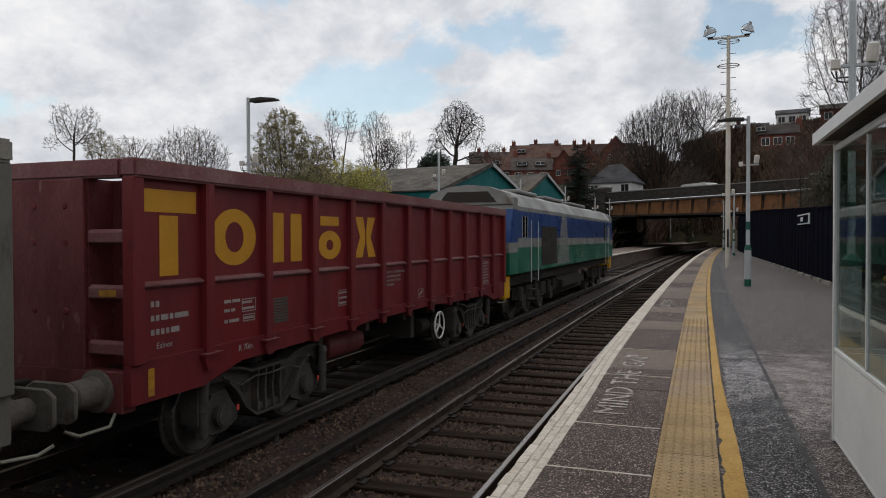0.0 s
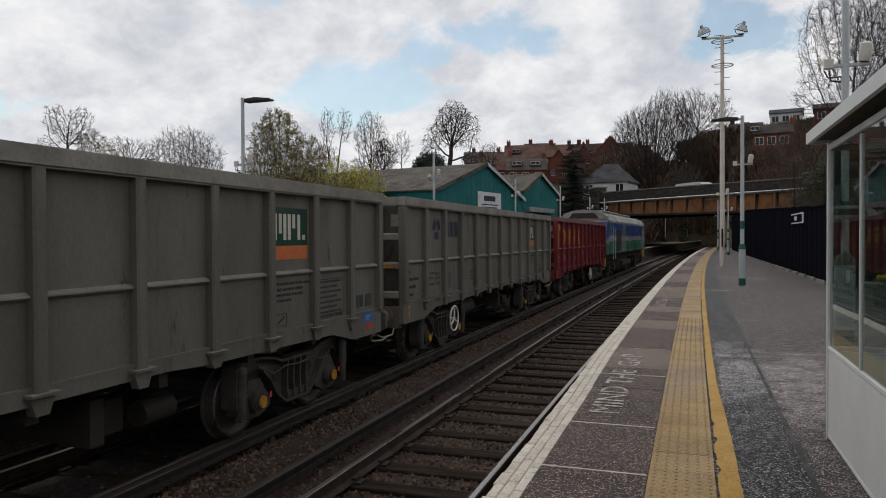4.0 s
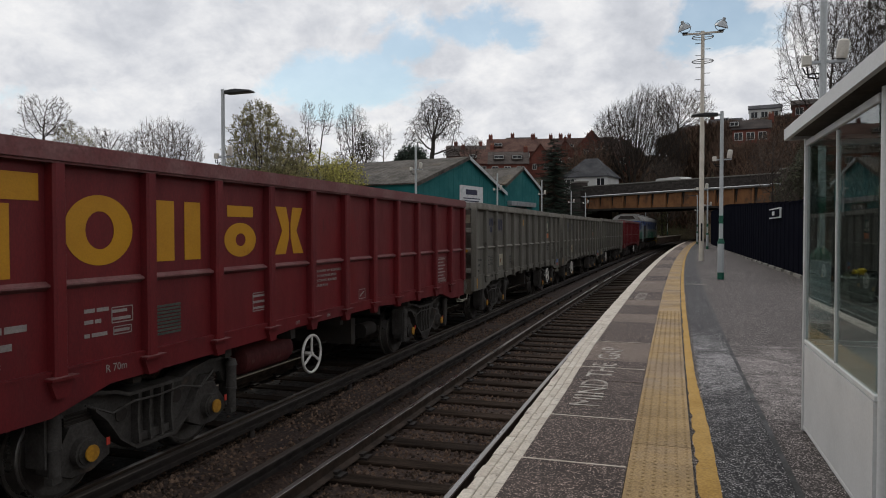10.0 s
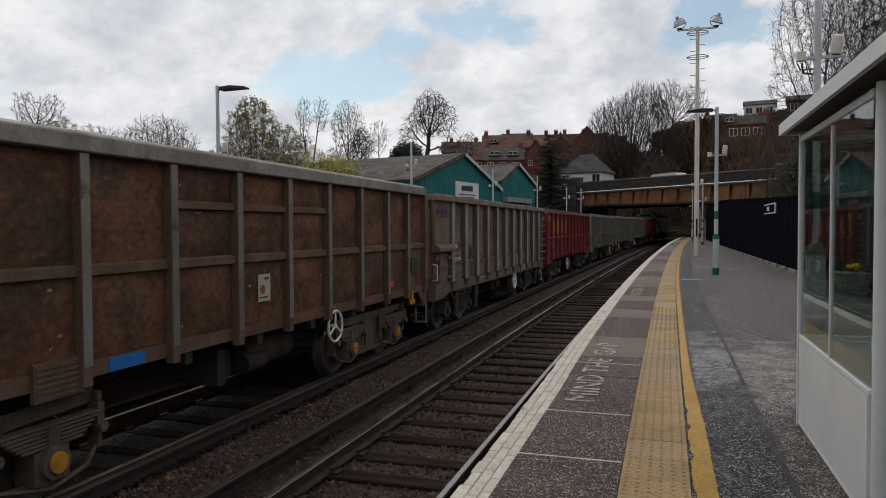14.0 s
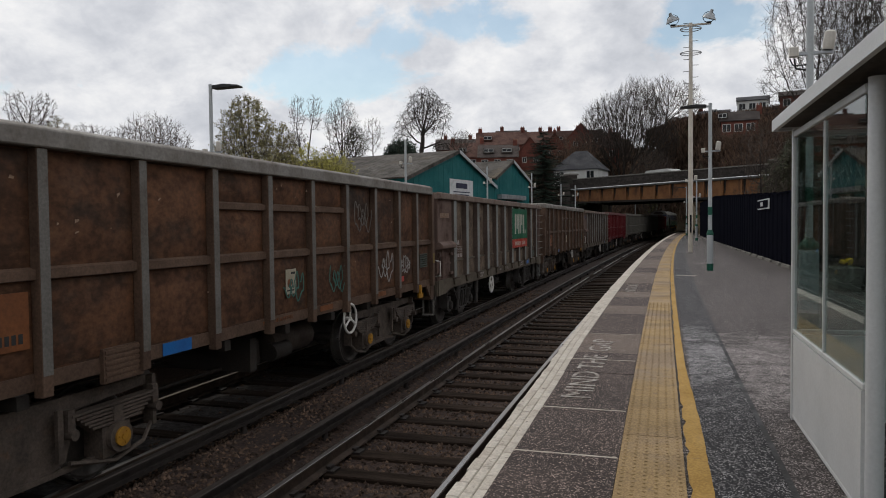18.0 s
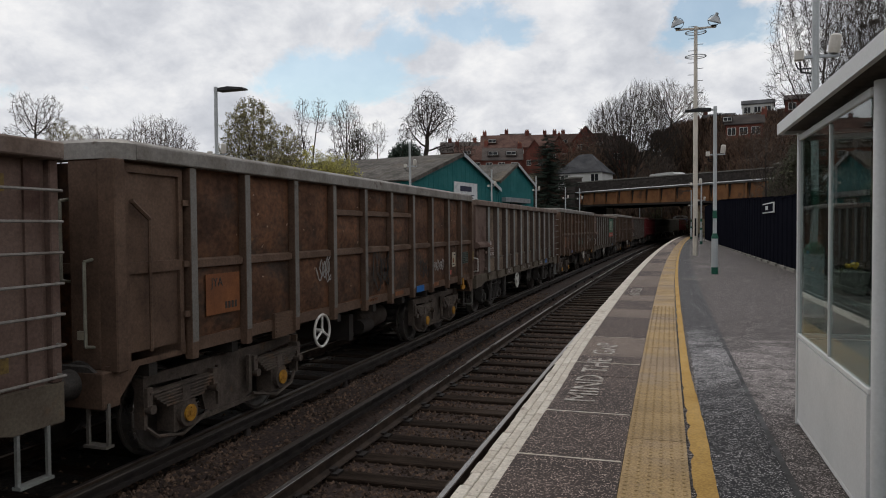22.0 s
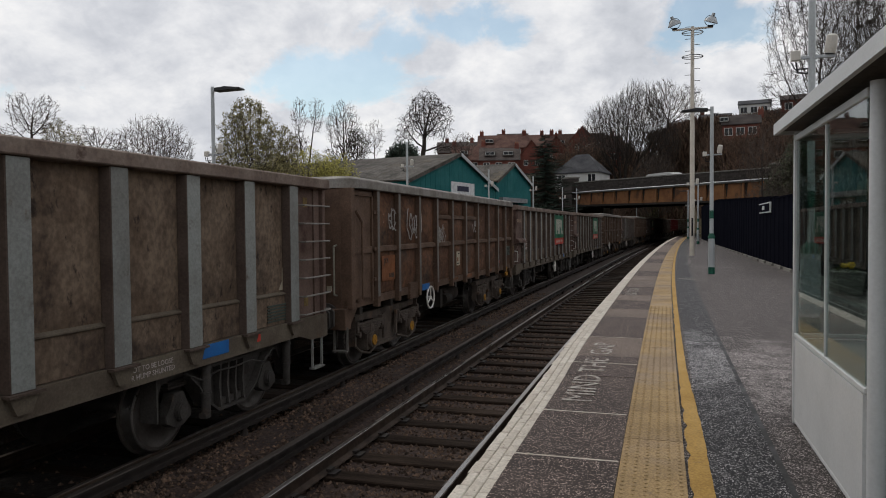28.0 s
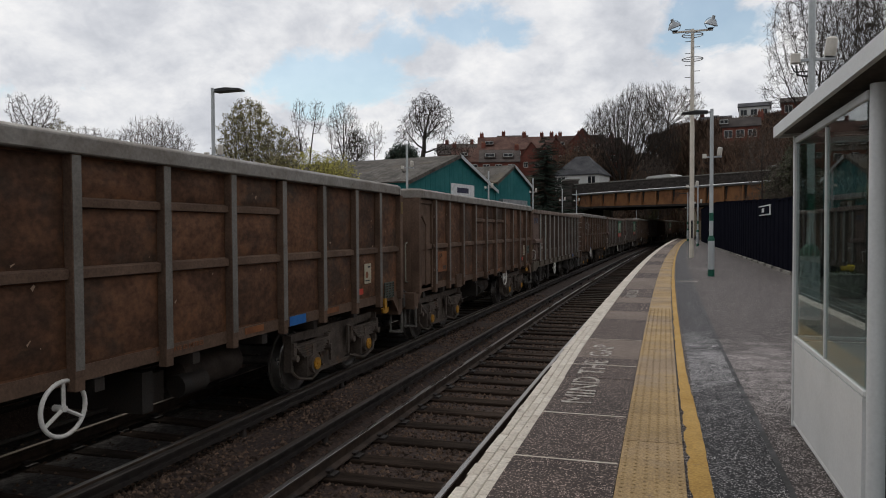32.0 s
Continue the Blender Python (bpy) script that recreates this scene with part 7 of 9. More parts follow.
    for x0, w_, top in ((-1.2, 2.3, 8.4), (L - 2.3, 1.9, 7.5)):
        b = bmesh.new()
        bx(b, x0, x0 + w_, -0.5, 0.75, 4.3, top)
        soften(b, 0.03)
        pr = part("end_pier", b, "lead", bridge, "square stone end pier")
        b = bmesh.new()
        bx(b, x0 - 0.12, x0 + w_ + 0.12, -0.62, 0.87, top, top + 0.22)
        soften(b, 0.03)
        part("pier_cap", b, "concrete", pr, "overhanging stone cap")
    # course of stones in the parapet face
    stone = once("parapet_stone", "lead", lambda q: (bx(q, -0.27, 0.27, -0.075, -0.05, 0, 0.2), soften(q, 0.01)))
    for row in range(5):
        for i in range(50):
            x = 1.0 + 0.6 * i + (0.3 if row % 2 else 0)
            if x < L - 2.4 and 6.42 + 0.24 * row + 0.2 < 7.2 + 0.5 * (1 - x / (L - 2)):
                part("stone", stone, "", bridge, at=(x, 0, 6.42 + 0.24 * row))
    # roof of a white van standing behind the parapet
    van = thing("parked_van", "white van on the road bridge, only its roof showing", "van", at=base @ Matrix.Translation((15.4, 3.0, 6.2)))
    b = bmesh.new()
    prism(b, [(-2.4, 0.5), (-2.4, 1.3), (-2.2, 1.75), (-1.9, 1.92), (1.5, 1.96), (2.0, 1.88), (2.4, 1.6), (2.4, 0.5)], -0.95, 0.95, "y")
    soften(b, 0.06, 2)
    part("body", b, "render_white", van)
    wl = once("van_wheel", "under", lambda q: cyl(q, (0, -0.1, 0), (0, 0.1, 0), 0.33, n=18))
    for x in (-1.6, 1.6):
        for y in (-0.86, 0.86):
            part("wheel", wl, "", van, at=(x, y, 0.33))


make_bridge()


# ------------------------------------------------------------------ fence, railings
def far_lamp(y, off):
    """Plain lamp post on the far platform, seen under the bridge."""
    t = thing("street_lamp", "plain pale lamp post on the far platform beyond the bridge", "lamp", "far platform lamps", at=at_pose(y, off, -0.09))
    b = bmesh.new()
    cyl(b, (0, 0, 0), (0, 0, 5.4), 0.085, 0.06, n=12)
    part("pole", b, "post_white", t)
    b = bmesh.new()
    cyl(b, (0, 0, 0), (0, 0, 0.9), 0.12, n=12)
    cyl(b, (0, 0, 0.9), (0, 0, 0.96), 0.12, 0.085, n=12)
    part("pole_base", b, "post_green", t, "dark green foot band")
    b = bmesh.new()
    prism(b, [(-0.1, 5.36), (0.9, 5.44), (0.95, 5.48), (0.9, 5.54), (-0.1, 5.48)], -0.11, 0.11, "y")
    soften(b, 0.02)
    part("lamp_head", b, "grey_steel", t)


for y, off in ((134.0, FAR_EDGE - 3.6), (150.0, FAR_EDGE - 1.6), (168.0, FAR_EDGE - 1.4)):
    far_lamp(y, off)


def make_fence():
    fence = thing("steel_fence", "tall navy-painted sheet steel fence along the back of the platform", "fence")
    y0, n = 22.5, 27
    prof = [(0.0, 0.0), (0.25, 0.0), (0.30, 0.04), (0.75, 0.04), (0.80, 0.0), (1.25, 0.0), (1.30, 0.04), (1.75, 0.04), (1.80, 0.0), (1.98, 0.0)]
    for i in range(n):
        y = y0 + 2.0 * i
        top = 2.48 + 0.95 * min(1.0, max(0.0, (y - 26) / 30.0))
        b = bmesh.new()
        lo, hi = [], []
        for q, dx in prof:
            lo.append(b.verts.new((4.12 - dx, y + q, 0.10)))
            hi.append(b.verts.new((4.12 - dx, y + q, top)))
        for j in range(len(prof) - 1):
            b.faces.new((lo[j], lo[j + 1], hi[j + 1], hi[j]))
        pan = part("panel", b, "fence", fence)
        b = bmesh.new()
        bx(b, 4.125, 4.2, y - 0.05, y + 0.05, 0.0, top)
        part("post", b, "fence", fence)
        b = bmesh.new()
        bx(b, 4.06, 4.2, y - 0.01, y + 1.99, top, top + 0.05)
        part("cap_rail", b, "fence", fence)
        b = bmesh.new()
        bx(b, 4.0, 4.25, y + 0.3, y + 1.7, 0.0, 0.10)
        part("base_kerb", b, "concrete", fence, "stained concrete base")
    board = thing("fence_notice", "small black notice with a white border on the fence", "notice")
    b = bmesh.new()
    bx(b, 4.02, 4.06, 29.3, 32.4, 2.02, 2.42)
    part("border", b, "sign_white", board)
    b = bmesh.new()
    bx(b, 4.0, 4.02, 29.5, 32.3, 2.07, 2.37)
    part("plate", b, "fence", board)
    b = bmesh.new()
    bx(b, 3.99, 4.0, 30.7, 31.3, 2.14, 2.30)
    part("pictogram", b, "sign_white", board, "small pale pictogram")
    # palisade of black upright bars
    rail = thing("bar_railing", "black iron railings of close upright bars behind the shelter", "railing")
    bar = once("iron_bar", "rail_black", lambda q: (bx(q, -0.012, 0.012, -0.02, 0.02, 0.1, 2.05), soften(q, 0.004)))
    for i in range(118):
        part("bar", bar, "", rail, at=(4.35, 7.0 + 0.13 * i, 0))
    for z in (0.35, 1.85):
        b = bmesh.new()
        bx(b, 4.37, 4.40, 6.9, 22.5, z, z + 0.05)
        part("cross_rail", b, "rail_black", rail)
    b = bmesh.new()
    bx(b, 4.25, 4.5, 6.9, 22.4, 0.0, 0.10)
    part("kerb", b, "concrete", rail, "pale kerb")


make_fence()


# ------------------------------------------------------------------ posts
def camera_unit(parent, z, side=1, big=False):
    """A shrouded security camera and a junction box on an arm."""
    s = 0.075
    b = bmesh.new()
    bx(b, -0.22, 0.30, -0.03, 0.03, z - 0.02, z + 0.02)
    arm = part("bracket", b, "grey_steel", parent)
    b = bmesh.new()
    lathe(b, (0.22, -0.02, z + 0.03), (0.12, -0.1, 1.0), [(0.0, s * 0.86), (0.02, s), (0.16, s * 1.02), (0.24, s * 0.98), (0.265, s * 0.6), (0.27, 0.0)], 20)
    part("camera_shroud", b, "cctv", arm, "cream cylindrical camera housing")
    b = bmesh.new()
    lathe(b, (0.22, -0.02, z + 0.028), (0.12, -0.1, 1.0), [(0.0, 0.0), (0.0, s * 0.84), (0.012, s * 0.84)], 20)
    part("camera_lens", b, "lens_dark", arm, "dark dome lens")
    b = bmesh.new()
    bx(b, -0.27, -0.15, -0.05, 0.05, z - 0.04, z + 0.10)
    soften(b, 0.01)
    part("junction_box", b, "cctv", arm, "pale junction box")
    b = bmesh.new()
    tube(b, [(-0.2, 0, z - 0.06), (-0.18, 0.02, z - 0.2), (-0.05, 0.03, z - 0.22), (0.0, 0.05, z - 0.1)], 0.012, 6)
    tube(b, [(-0.26, 0, z - 0.06), (-0.22, -0.02, z - 0.16), (-0.05, -0.03, z - 0.16)], 0.010, 6)
    part("cable", b, "rail_black", arm)


def platform_post(x, y, height, head="left", cam=3.4, z0=0.0, r=0.062, base=True, label="", fat=1.6):
    z0 += rise(y)
    p = thing("lamp_post" if head else "camera_post", label or "white-painted platform lamp post with green bands and a flat dark lantern", "lamp post" if head else "post", "platform posts", at=(x, y, z0))
    b = bmesh.new()
    cyl(b, (0, 0, 1.15 if base else 0.0), (0, 0, height), r, r * 0.86, n=14)
    part("shaft", b, "post_white", p)
    if base:
        b = bmesh.new()
        cyl(b, (0, 0, 0.22), (0, 0, 1.12), r * fat, n=18)
        part("base_cover", b, "post_white", p, "thick white base cover")
        b = bmesh.new()
        cyl(b, (0, 0, 0.0), (0, 0, 0.22), r * (fat + 0.05), n=18)
        part("foot_band", b, "post_green", p, "dark green foot band")
        b = bmesh.new()
        lathe(b, (0, 0, 1.12), (0, 0, 1), [(0.0, r * (fat + 0.12)), (0.06, r * (fat + 0.12)), (0.10, r * fat * 0.85), (0.16, r * 1.15), (0.17, 0.0)], 18)
        part("collar", b, "post_green", p, "dark green collar")
        b = bmesh.new()
        cyl(b, (0, 0, 1.75), (0, 0, 2.0), r * 1.05, n=14)
        part("band", b, "post_green", p, "green painted band")
    if head:
        s = -1 if head == "left" else 1
        b = bmesh.new()
        bx(b, min(0, s * 0.16), max(0, s * 0.16), -0.03, 0.03, height - 0.13, height - 0.07)
        arm = part("arm", b, "post_white", p)
        b = bmesh.new()
        prism(b, [(s * 0.12, height - 0.14), (s * 0.12, height - 0.05), (s * 0.45, height - 0.03), (s * 0.90, height - 0.08), (s * 0.92, height - 0.13)], -0.13, 0.13, "y")
        soften(b, 0.012)
        part("lantern", b, "lens_dark", p, "flat dark lantern")
    if cam:
        camera_unit(p, cam, big=True)
    return p


platform_post(1.57, 23.74, 5.25, "left", 3.75)
near_pole = platform_post(2.05, 11.1, 7.6, None, 3.88, r=0.05, fat=2.6, label="white-painted platform post with green base and a security camera")
b = bmesh.new()
bx(b, -0.10, -0.085, -0.09, 0.09, 1.55, 2.22)
flag = part("name_flag", b, "lens_dark", near_pole, "dark vertical station flag with worn pale writing")
b = bmesh.new()
for k, (w_, z) in enumerate(((0.10, 2.08), (0.06, 1.93), (0.09, 1.84), (0.08, 1.75), (0.09, 1.66))):
    bx(b, -0.089, -0.084, -0.095, -0.0905, z, z + 0.03)
    bx(b, -0.1 + 0.0, -0.1 + 0.002, -w_ / 2, w_ / 2, z, z + 0.035)
part("writing", b, "sign_white", flag)
platform_post(2.9, 58.9, 5.0, "left", 3.4, r=0.06)
platform_post(2.8, 76.5, 5.0, "left", 3.4, r=0.06)
for px, py, head, hh in ((-11.45, 16.4, "right", 5.36), (-10.6, 29.3, None, 5.3), (-10.4, 44.0, None, 5.2), (-9.1, 53.0, None, 5.3), (-8.6, 66.0, None, 5.1), (-7.9, 71.5, None, 5.2)):
    platform_post(px, py, hh + 0.05, head, 3.6 if head else hh - 1.0, z0=-0.06, r=0.055, label="" if head else "white camera post on the far platform")


def make_mast():
    m = thing("lighting_mast", "tall cream steel lighting mast with climbing rungs and two floodlights", "lighting mast", at=(1.58, 37.86, rise(37.86)))
    b = bmesh.new()
    cyl(b, (0, 0, 0), (0, 0, 6.6), 0.118, 0.112, n=16)
    part("lower_shaft", b, "post_cream", m)
    b = bmesh.new()
    cyl(b, (0, 0, 6.6), (0, 0, 7.0), 0.112, 0.095, n=16)
    cyl(b, (0, 0, 7.0), (0, 0, 11.5), 0.095, 0.085, n=16)
    part("upper_shaft", b, "post_cream", m)
    for k in range(13):
        b = bmesh.new()
        z = 7.9 + 0.36 * k / 1.2
        s = 1 if k % 2 else -1
        cyl(b, (0, 0, z), (s * 0.36, 0, z), 0.014, n=6)
        part("rung", b, "lens_dark", m)
    for z in (10.0, 11.2):
        b = bmesh.new()
        torus(b, (0, 0, z), (0, 0, 1), 0.50, 0.022, 30, 6)
        cyl(b, (-0.5, 0, z), (0.5, 0, z), 0.018, n=6)
        part("guard_hoop", b, "grey_steel", m, "blue-grey guard hoop")
    b = bmesh.new()
    bx(b, -0.95, 0.95, -0.05, 0.05, 11.36, 11.44)
    cross = part("cross_arm", b, "post_cream", m)
    for s in (-1, 1):
        b = bmesh.new()
        torus(b, (s * 0.85, 0, 11.72), (0, 1, 0), 0.27, 0.016, 20, 5)
        bx(b, s * 0.85 - 0.12, s * 0.85 + 0.12, -0.06, 0.06, 11.40, 11.50)
        yoke = part("yoke", b, "lens_dark", m)
        b = bmesh.new()
        lathe(b, (s * 0.85, -0.05, 11.62), (s * 0.35, -0.25, 1.0), [(0.0, 0.33), (0.03, 0.34), (0.12, 0.28), (0.25, 0.16), (0.30, 0.09), (0.46, 0.075), (0.47, 0.0)], 22)
        part("floodlight", b, "grey_steel", m, "round dished floodlight")
        b = bmesh.new()
        lathe(b, (s * 0.85, -0.05, 11.62), (s * 0.35, -0.25, 1.0), [(0.0, 0.0), (0.005, 0.325)], 22)
        part("lamp_glass", b, "sign_white", m)
    b = bmesh.new()
    bx(b, -0.04, 0.04, -0.17, -0.15, 1.0, 1.9)
    part("plate", b, "rail_black", m, "vertical asset marking")
    camera_unit(m, 3.6)


make_mast()


# ------------------------------------------------------------------ shelter
def make_shelter():
    s = thing("waiting_shelter", "white-painted steel platform shelter with scratched glass panes", "shelter")
    x0, x1, y0, y1 = 0.995, 2.55, 2.0, 5.92
    def post(x, y, r, top=2.22):
        b = bmesh.new()
        cyl(b, (x, y, 0), (x, y, top), r, n=20)
        part("post", b, "shelter_white", s, "round white post")
    post(x0 + 0.03, 3.93, 0.042)
    post(x0 + 0.03, y0, 0.042)
    for x, y in ((x0, y1), (x1, y1), (x1, y0), (x1, 3.93)):
        b = bmesh.new()
        bx(b, x - 0.02, x + 0.02, y - 0.02, y + 0.02, 0, 2.22)
        soften(b, 0.005)
        part("post", b, "shelter_white", s)
    def wall(ax, ay, bx_, by_, cuts, doorway=False):
        """Framed wall: panel below, panes above."""
        d = Vector((bx_ - ax, by_ - ay, 0))
        L = d.length
        m = Matrix.Translation((ax, ay, 0)) @ Matrix.Rotation(math.atan2(d.y, d.x), 4, "Z")
        b = bmesh.new()
        bx(b, 0.03, L - 0.03, -0.012, 0.012, 0.05, 0.66)
        part("lower_panel", b, "shelter_white", s, "white sheet panel with rust-chipped foot", at=m)
        for z0, z1 in ((0.67, 0.70), (2.155, 2.20), (0.02, 0.05)):
            b = bmesh.new()
            bx(b, 0.0, L, -0.014, 0.014, z0, z1)
            soften(b, 0.004)
            part("rail", b, "shelter_white", s, at=m)
        xs = [0.02] + cuts + [L - 0.02]
        for c in cuts:
            b = bmesh.new()
            bx(b, c - 0.009, c + 0.009, -0.012, 0.012, 0.70, 2.14)
            part("mullion", b, "shelter_white", s, at=m)
        for a, c in zip(xs, xs[1:]):
            b = bmesh.new()
            bx(b, a + 0.012, c - 0.012, -0.003, 0.003, 0.70, 2.155)
            g = part("pane", b, "glass", s, "clear scratched pane", at=m)
            g.visible_shadow = False
    wall(x0, y1, x0, 3.98, [1.03])
    wall(x0, y1, x1, y1, [0.8])
    wall(x1, y1, x1, 3.95, [1.0])
    wall(x1, 3.95, x1, y0, [0.95])
    wall(x0, y0, x1, y0, [0.8])
    b = bmesh.new()
    bx(b, x0 - 0.10, x1 + 0.15, y0 - 0.25, y1 + 0.20, 2.27, 2.33)
    part("roof_sheet", b, "shelter_white", s)
    # fascia boards
    for a0, a1, b0, b1 in ((x0 - 0.13, x0 - 0.10, y0 - 0.28, y1 + 0.23), (x1 + 0.15, x1 + 0.18, y0 - 0.28, y1 + 0.23)):
        b = bmesh.new()
        bx(b, a0, a1, b0, b1, 2.232, 2.318)
        part("fascia", b, "shelter_white", s, "white fascia board")
    for b0, b1 in ((y0 - 0.28, y0 - 0.25), (y1 + 0.20, y1 + 0.23)):
        b = bmesh.new()
        bx(b, x0 - 0.099, x1 + 0.149, b0, b1, 2.232, 2.318)
        part("fascia", b, "shelter_white", s, "white fascia board")
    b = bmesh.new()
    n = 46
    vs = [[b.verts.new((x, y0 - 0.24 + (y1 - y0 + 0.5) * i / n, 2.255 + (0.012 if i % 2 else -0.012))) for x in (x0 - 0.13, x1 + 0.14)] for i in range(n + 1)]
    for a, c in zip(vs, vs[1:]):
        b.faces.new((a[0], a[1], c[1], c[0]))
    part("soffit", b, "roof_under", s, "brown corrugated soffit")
    b = bmesh.new()
    bx(b, x1 - 0.45, x1 - 0.06, y0 + 0.3, y1 - 0.4, 0.42, 0.46)
    part("bench", b, "rail_black", s, "narrow dark bench")


make_shelter()

# stone planter with daffodils
pl = thing("flower_planter", "moulded stone planter with yellow daffodils beside the railings", "planter", at=(3.95, 17.6, 0))
b = bmesh.new()
prism(b, [(-0.22, 0.0), (0.22, 0.0), (0.27, 0.42), (0.30, 0.46), (0.30, 0.5), (-0.30, 0.5), (-0.30, 0.46), (-0.27, 0.42)], -0.5, 0.5, "y")
soften(b, 0.012)
part("trough", b, "concrete", pl)
b = bmesh.new()
rng = random.Random(8)
for i in range(70):
    x, y, h = rng.uniform(-0.24, 0.24), rng.uniform(-0.44, 0.44), rng.uniform(0.06, 0.15)
    a = rng.uniform(0, 6.28)
    p = Vector((x, y, 0.48))
    t = p + Vector((0.08 * math.cos(a), 0.08 * math.sin(a), h))
    e = Vector((-math.sin(a), math.cos(a), 0)) * 0.012
    b.faces.new([b.verts.new(v) for v in (p - e, p + e, t)])
part("leaves", b, "scrub_green", pl)
b = bmesh.new()
for i in range(9):
    x, y, z = rng.uniform(-0.12, 0.12), (-0.3 if i % 2 else -0.05) + rng.uniform(-0.08, 0.08), rng.uniform(0.58, 0.66)
    lathe(b, (x, y, z), (rng.uniform(-1, 1), -1, 0.3), [(0.0, 0.015), (0.03, 0.02), (0.0, 0.055), (-0.005, 0.01)], 8)
part("blooms", b, "petal", pl, "bright yellow daffodil blooms")


# ------------------------------------------------------------------ sheds and houses
def window(parent, w, h, m, frame_mat="render_white"):
    fr = once("window_frame_%d_%d_%s" % (w * 100, h * 100, frame_mat), frame_mat, lambda q: (bx(q, -w / 2, w / 2, -0.06, 0.02, -h / 2, -h / 2 + 0.09), bx(q, -w / 2, w / 2, -0.06, 0.02, h / 2 - 0.09, h / 2), bx(q, -w / 2, -w / 2 + 0.09, -0.06, 0.02, -h / 2, h / 2), bx(q, w / 2 - 0.09, w / 2, -0.06, 0.02, -h / 2, h / 2), bx(q, -0.04, 0.04, -0.05, 0.02, -h / 2, h / 2)))
    f = part("window", fr, "", parent, "white-framed window", at=m)
    part("pane", once("window_pane_%d_%d" % (w * 100, h * 100), "dark_glass", lambda q: bx(q, -w / 2 + 0.05, w / 2 - 0.05, -0.02, 0.0, -h / 2 + 0.05, h / 2 - 0.05)), "", f)
    return f


def house(x, y, z, rz, w, d, h, rise, wall, roof, label, wins=(), gable=(), chimneys=(), dormers=(), hip=False, category="house", roof_over=0.3):
    """A pitched-roof building; its front is the local -y side, the ridge runs along x."""
    ho = thing("house" if category == "house" else "shed", label, category, "buildings round the station", at=pose(x, y, z, 0, 0, rz))
    b = bmesh.new()
    bx(b, -w / 2, w / 2, -d / 2, d / 2, -4, h)
    if not hip:
        for s in (-1, 1):
            prism(b, [(-d / 2, h), (d / 2, h), (0, h + rise)], s * (w / 2) - (0.25 if s > 0 else 0), s * (w / 2) + (0.25 if s < 0 else 0), "x")
    part("wall", b, wall, ho)
    o = roof_over
    for s in (-1, 1):
        b = bmesh.new()
        sl = rise / (d / 2)
        ridge = w / 2 + (o if not hip else -d * 0.42)
        v = [(-w / 2 - o, s * (d / 2 + o), h - sl * o), (w / 2 + o, s * (d / 2 + o), h - sl * o), (ridge, 0, h + rise), (-ridge, 0, h + rise)]
        lo = [b.verts.new(p) for p in v]
        hi = [b.verts.new((p[0], p[1], p[2] + 0.14)) for p in v]
        b.faces.new(lo)
        b.faces.new(hi[::-1])
        for i in range(4):
            b.faces.new((lo[i], lo[(i + 1) % 4], hi[(i + 1) % 4], hi[i]))
        part("roof", b, roof, ho)
    if hip:
        for s in (-1, 1):
            b = bmesh.new()
            v = [(s * (w / 2 + o), -d / 2 - o, h - rise / (d / 2) * o), (s * (w / 2 + o), d / 2 + o, h - rise / (d / 2) * o), (s * (w / 2 - d * 0.42), 0, h + rise)]
            lo = [b.verts.new(p) for p in v]
            hi = [b.verts.new((p[0], p[1], p[2] + 0.14)) for p in v]
            b.faces.new(lo)
            b.faces.new(hi[::-1])
            for i in range(3):
                b.faces.new((lo[i], lo[(i + 1) % 3], hi[(i + 1) % 3], hi[i]))
            part("roof", b, roof, ho)
    for wx, wz, ww, wh in wins:
        window(ho, ww, wh, pose(wx, -d / 2 - 0.02, wz))
    for wy, wz, ww, wh in gable:
        window(ho, ww, wh, pose(-w / 2 - 0.02, wy, wz, 0, 0, -90))
    for cx in chimneys:
        b = bmesh.new()
        bx(b, cx - 0.5, cx + 0.5, -0.35, 0.35, h + rise - 0.6, h + rise + 1.1)
        ch = part("chimney", b, wall if wall != "render_white" else "house_brick", ho)
        for q in (-0.25, 0.25):
            b = bmesh.new()
            cyl(b, (cx + q, 0, h + rise + 1.1), (cx + q, 0, h + rise + 1.5), 0.13, 0.10, n=10)
            part("chimney_pot", b, "chimney", ch)
    for dx, dw in dormers:
        b = bmesh.new()
        zc = h + rise * 0.42
        bx(b, dx - dw / 2, dx + dw / 2, -d / 2 + d * 0.06, -d * 0.05, zc - 0.35, zc + 0.75)
        dm = part("dormer", b, roof, ho)
        window(dm, dw * 0.86, 0.8, pose(dx, -d / 2 + d * 0.06 - 0.02, zc + 0.25))
    return ho


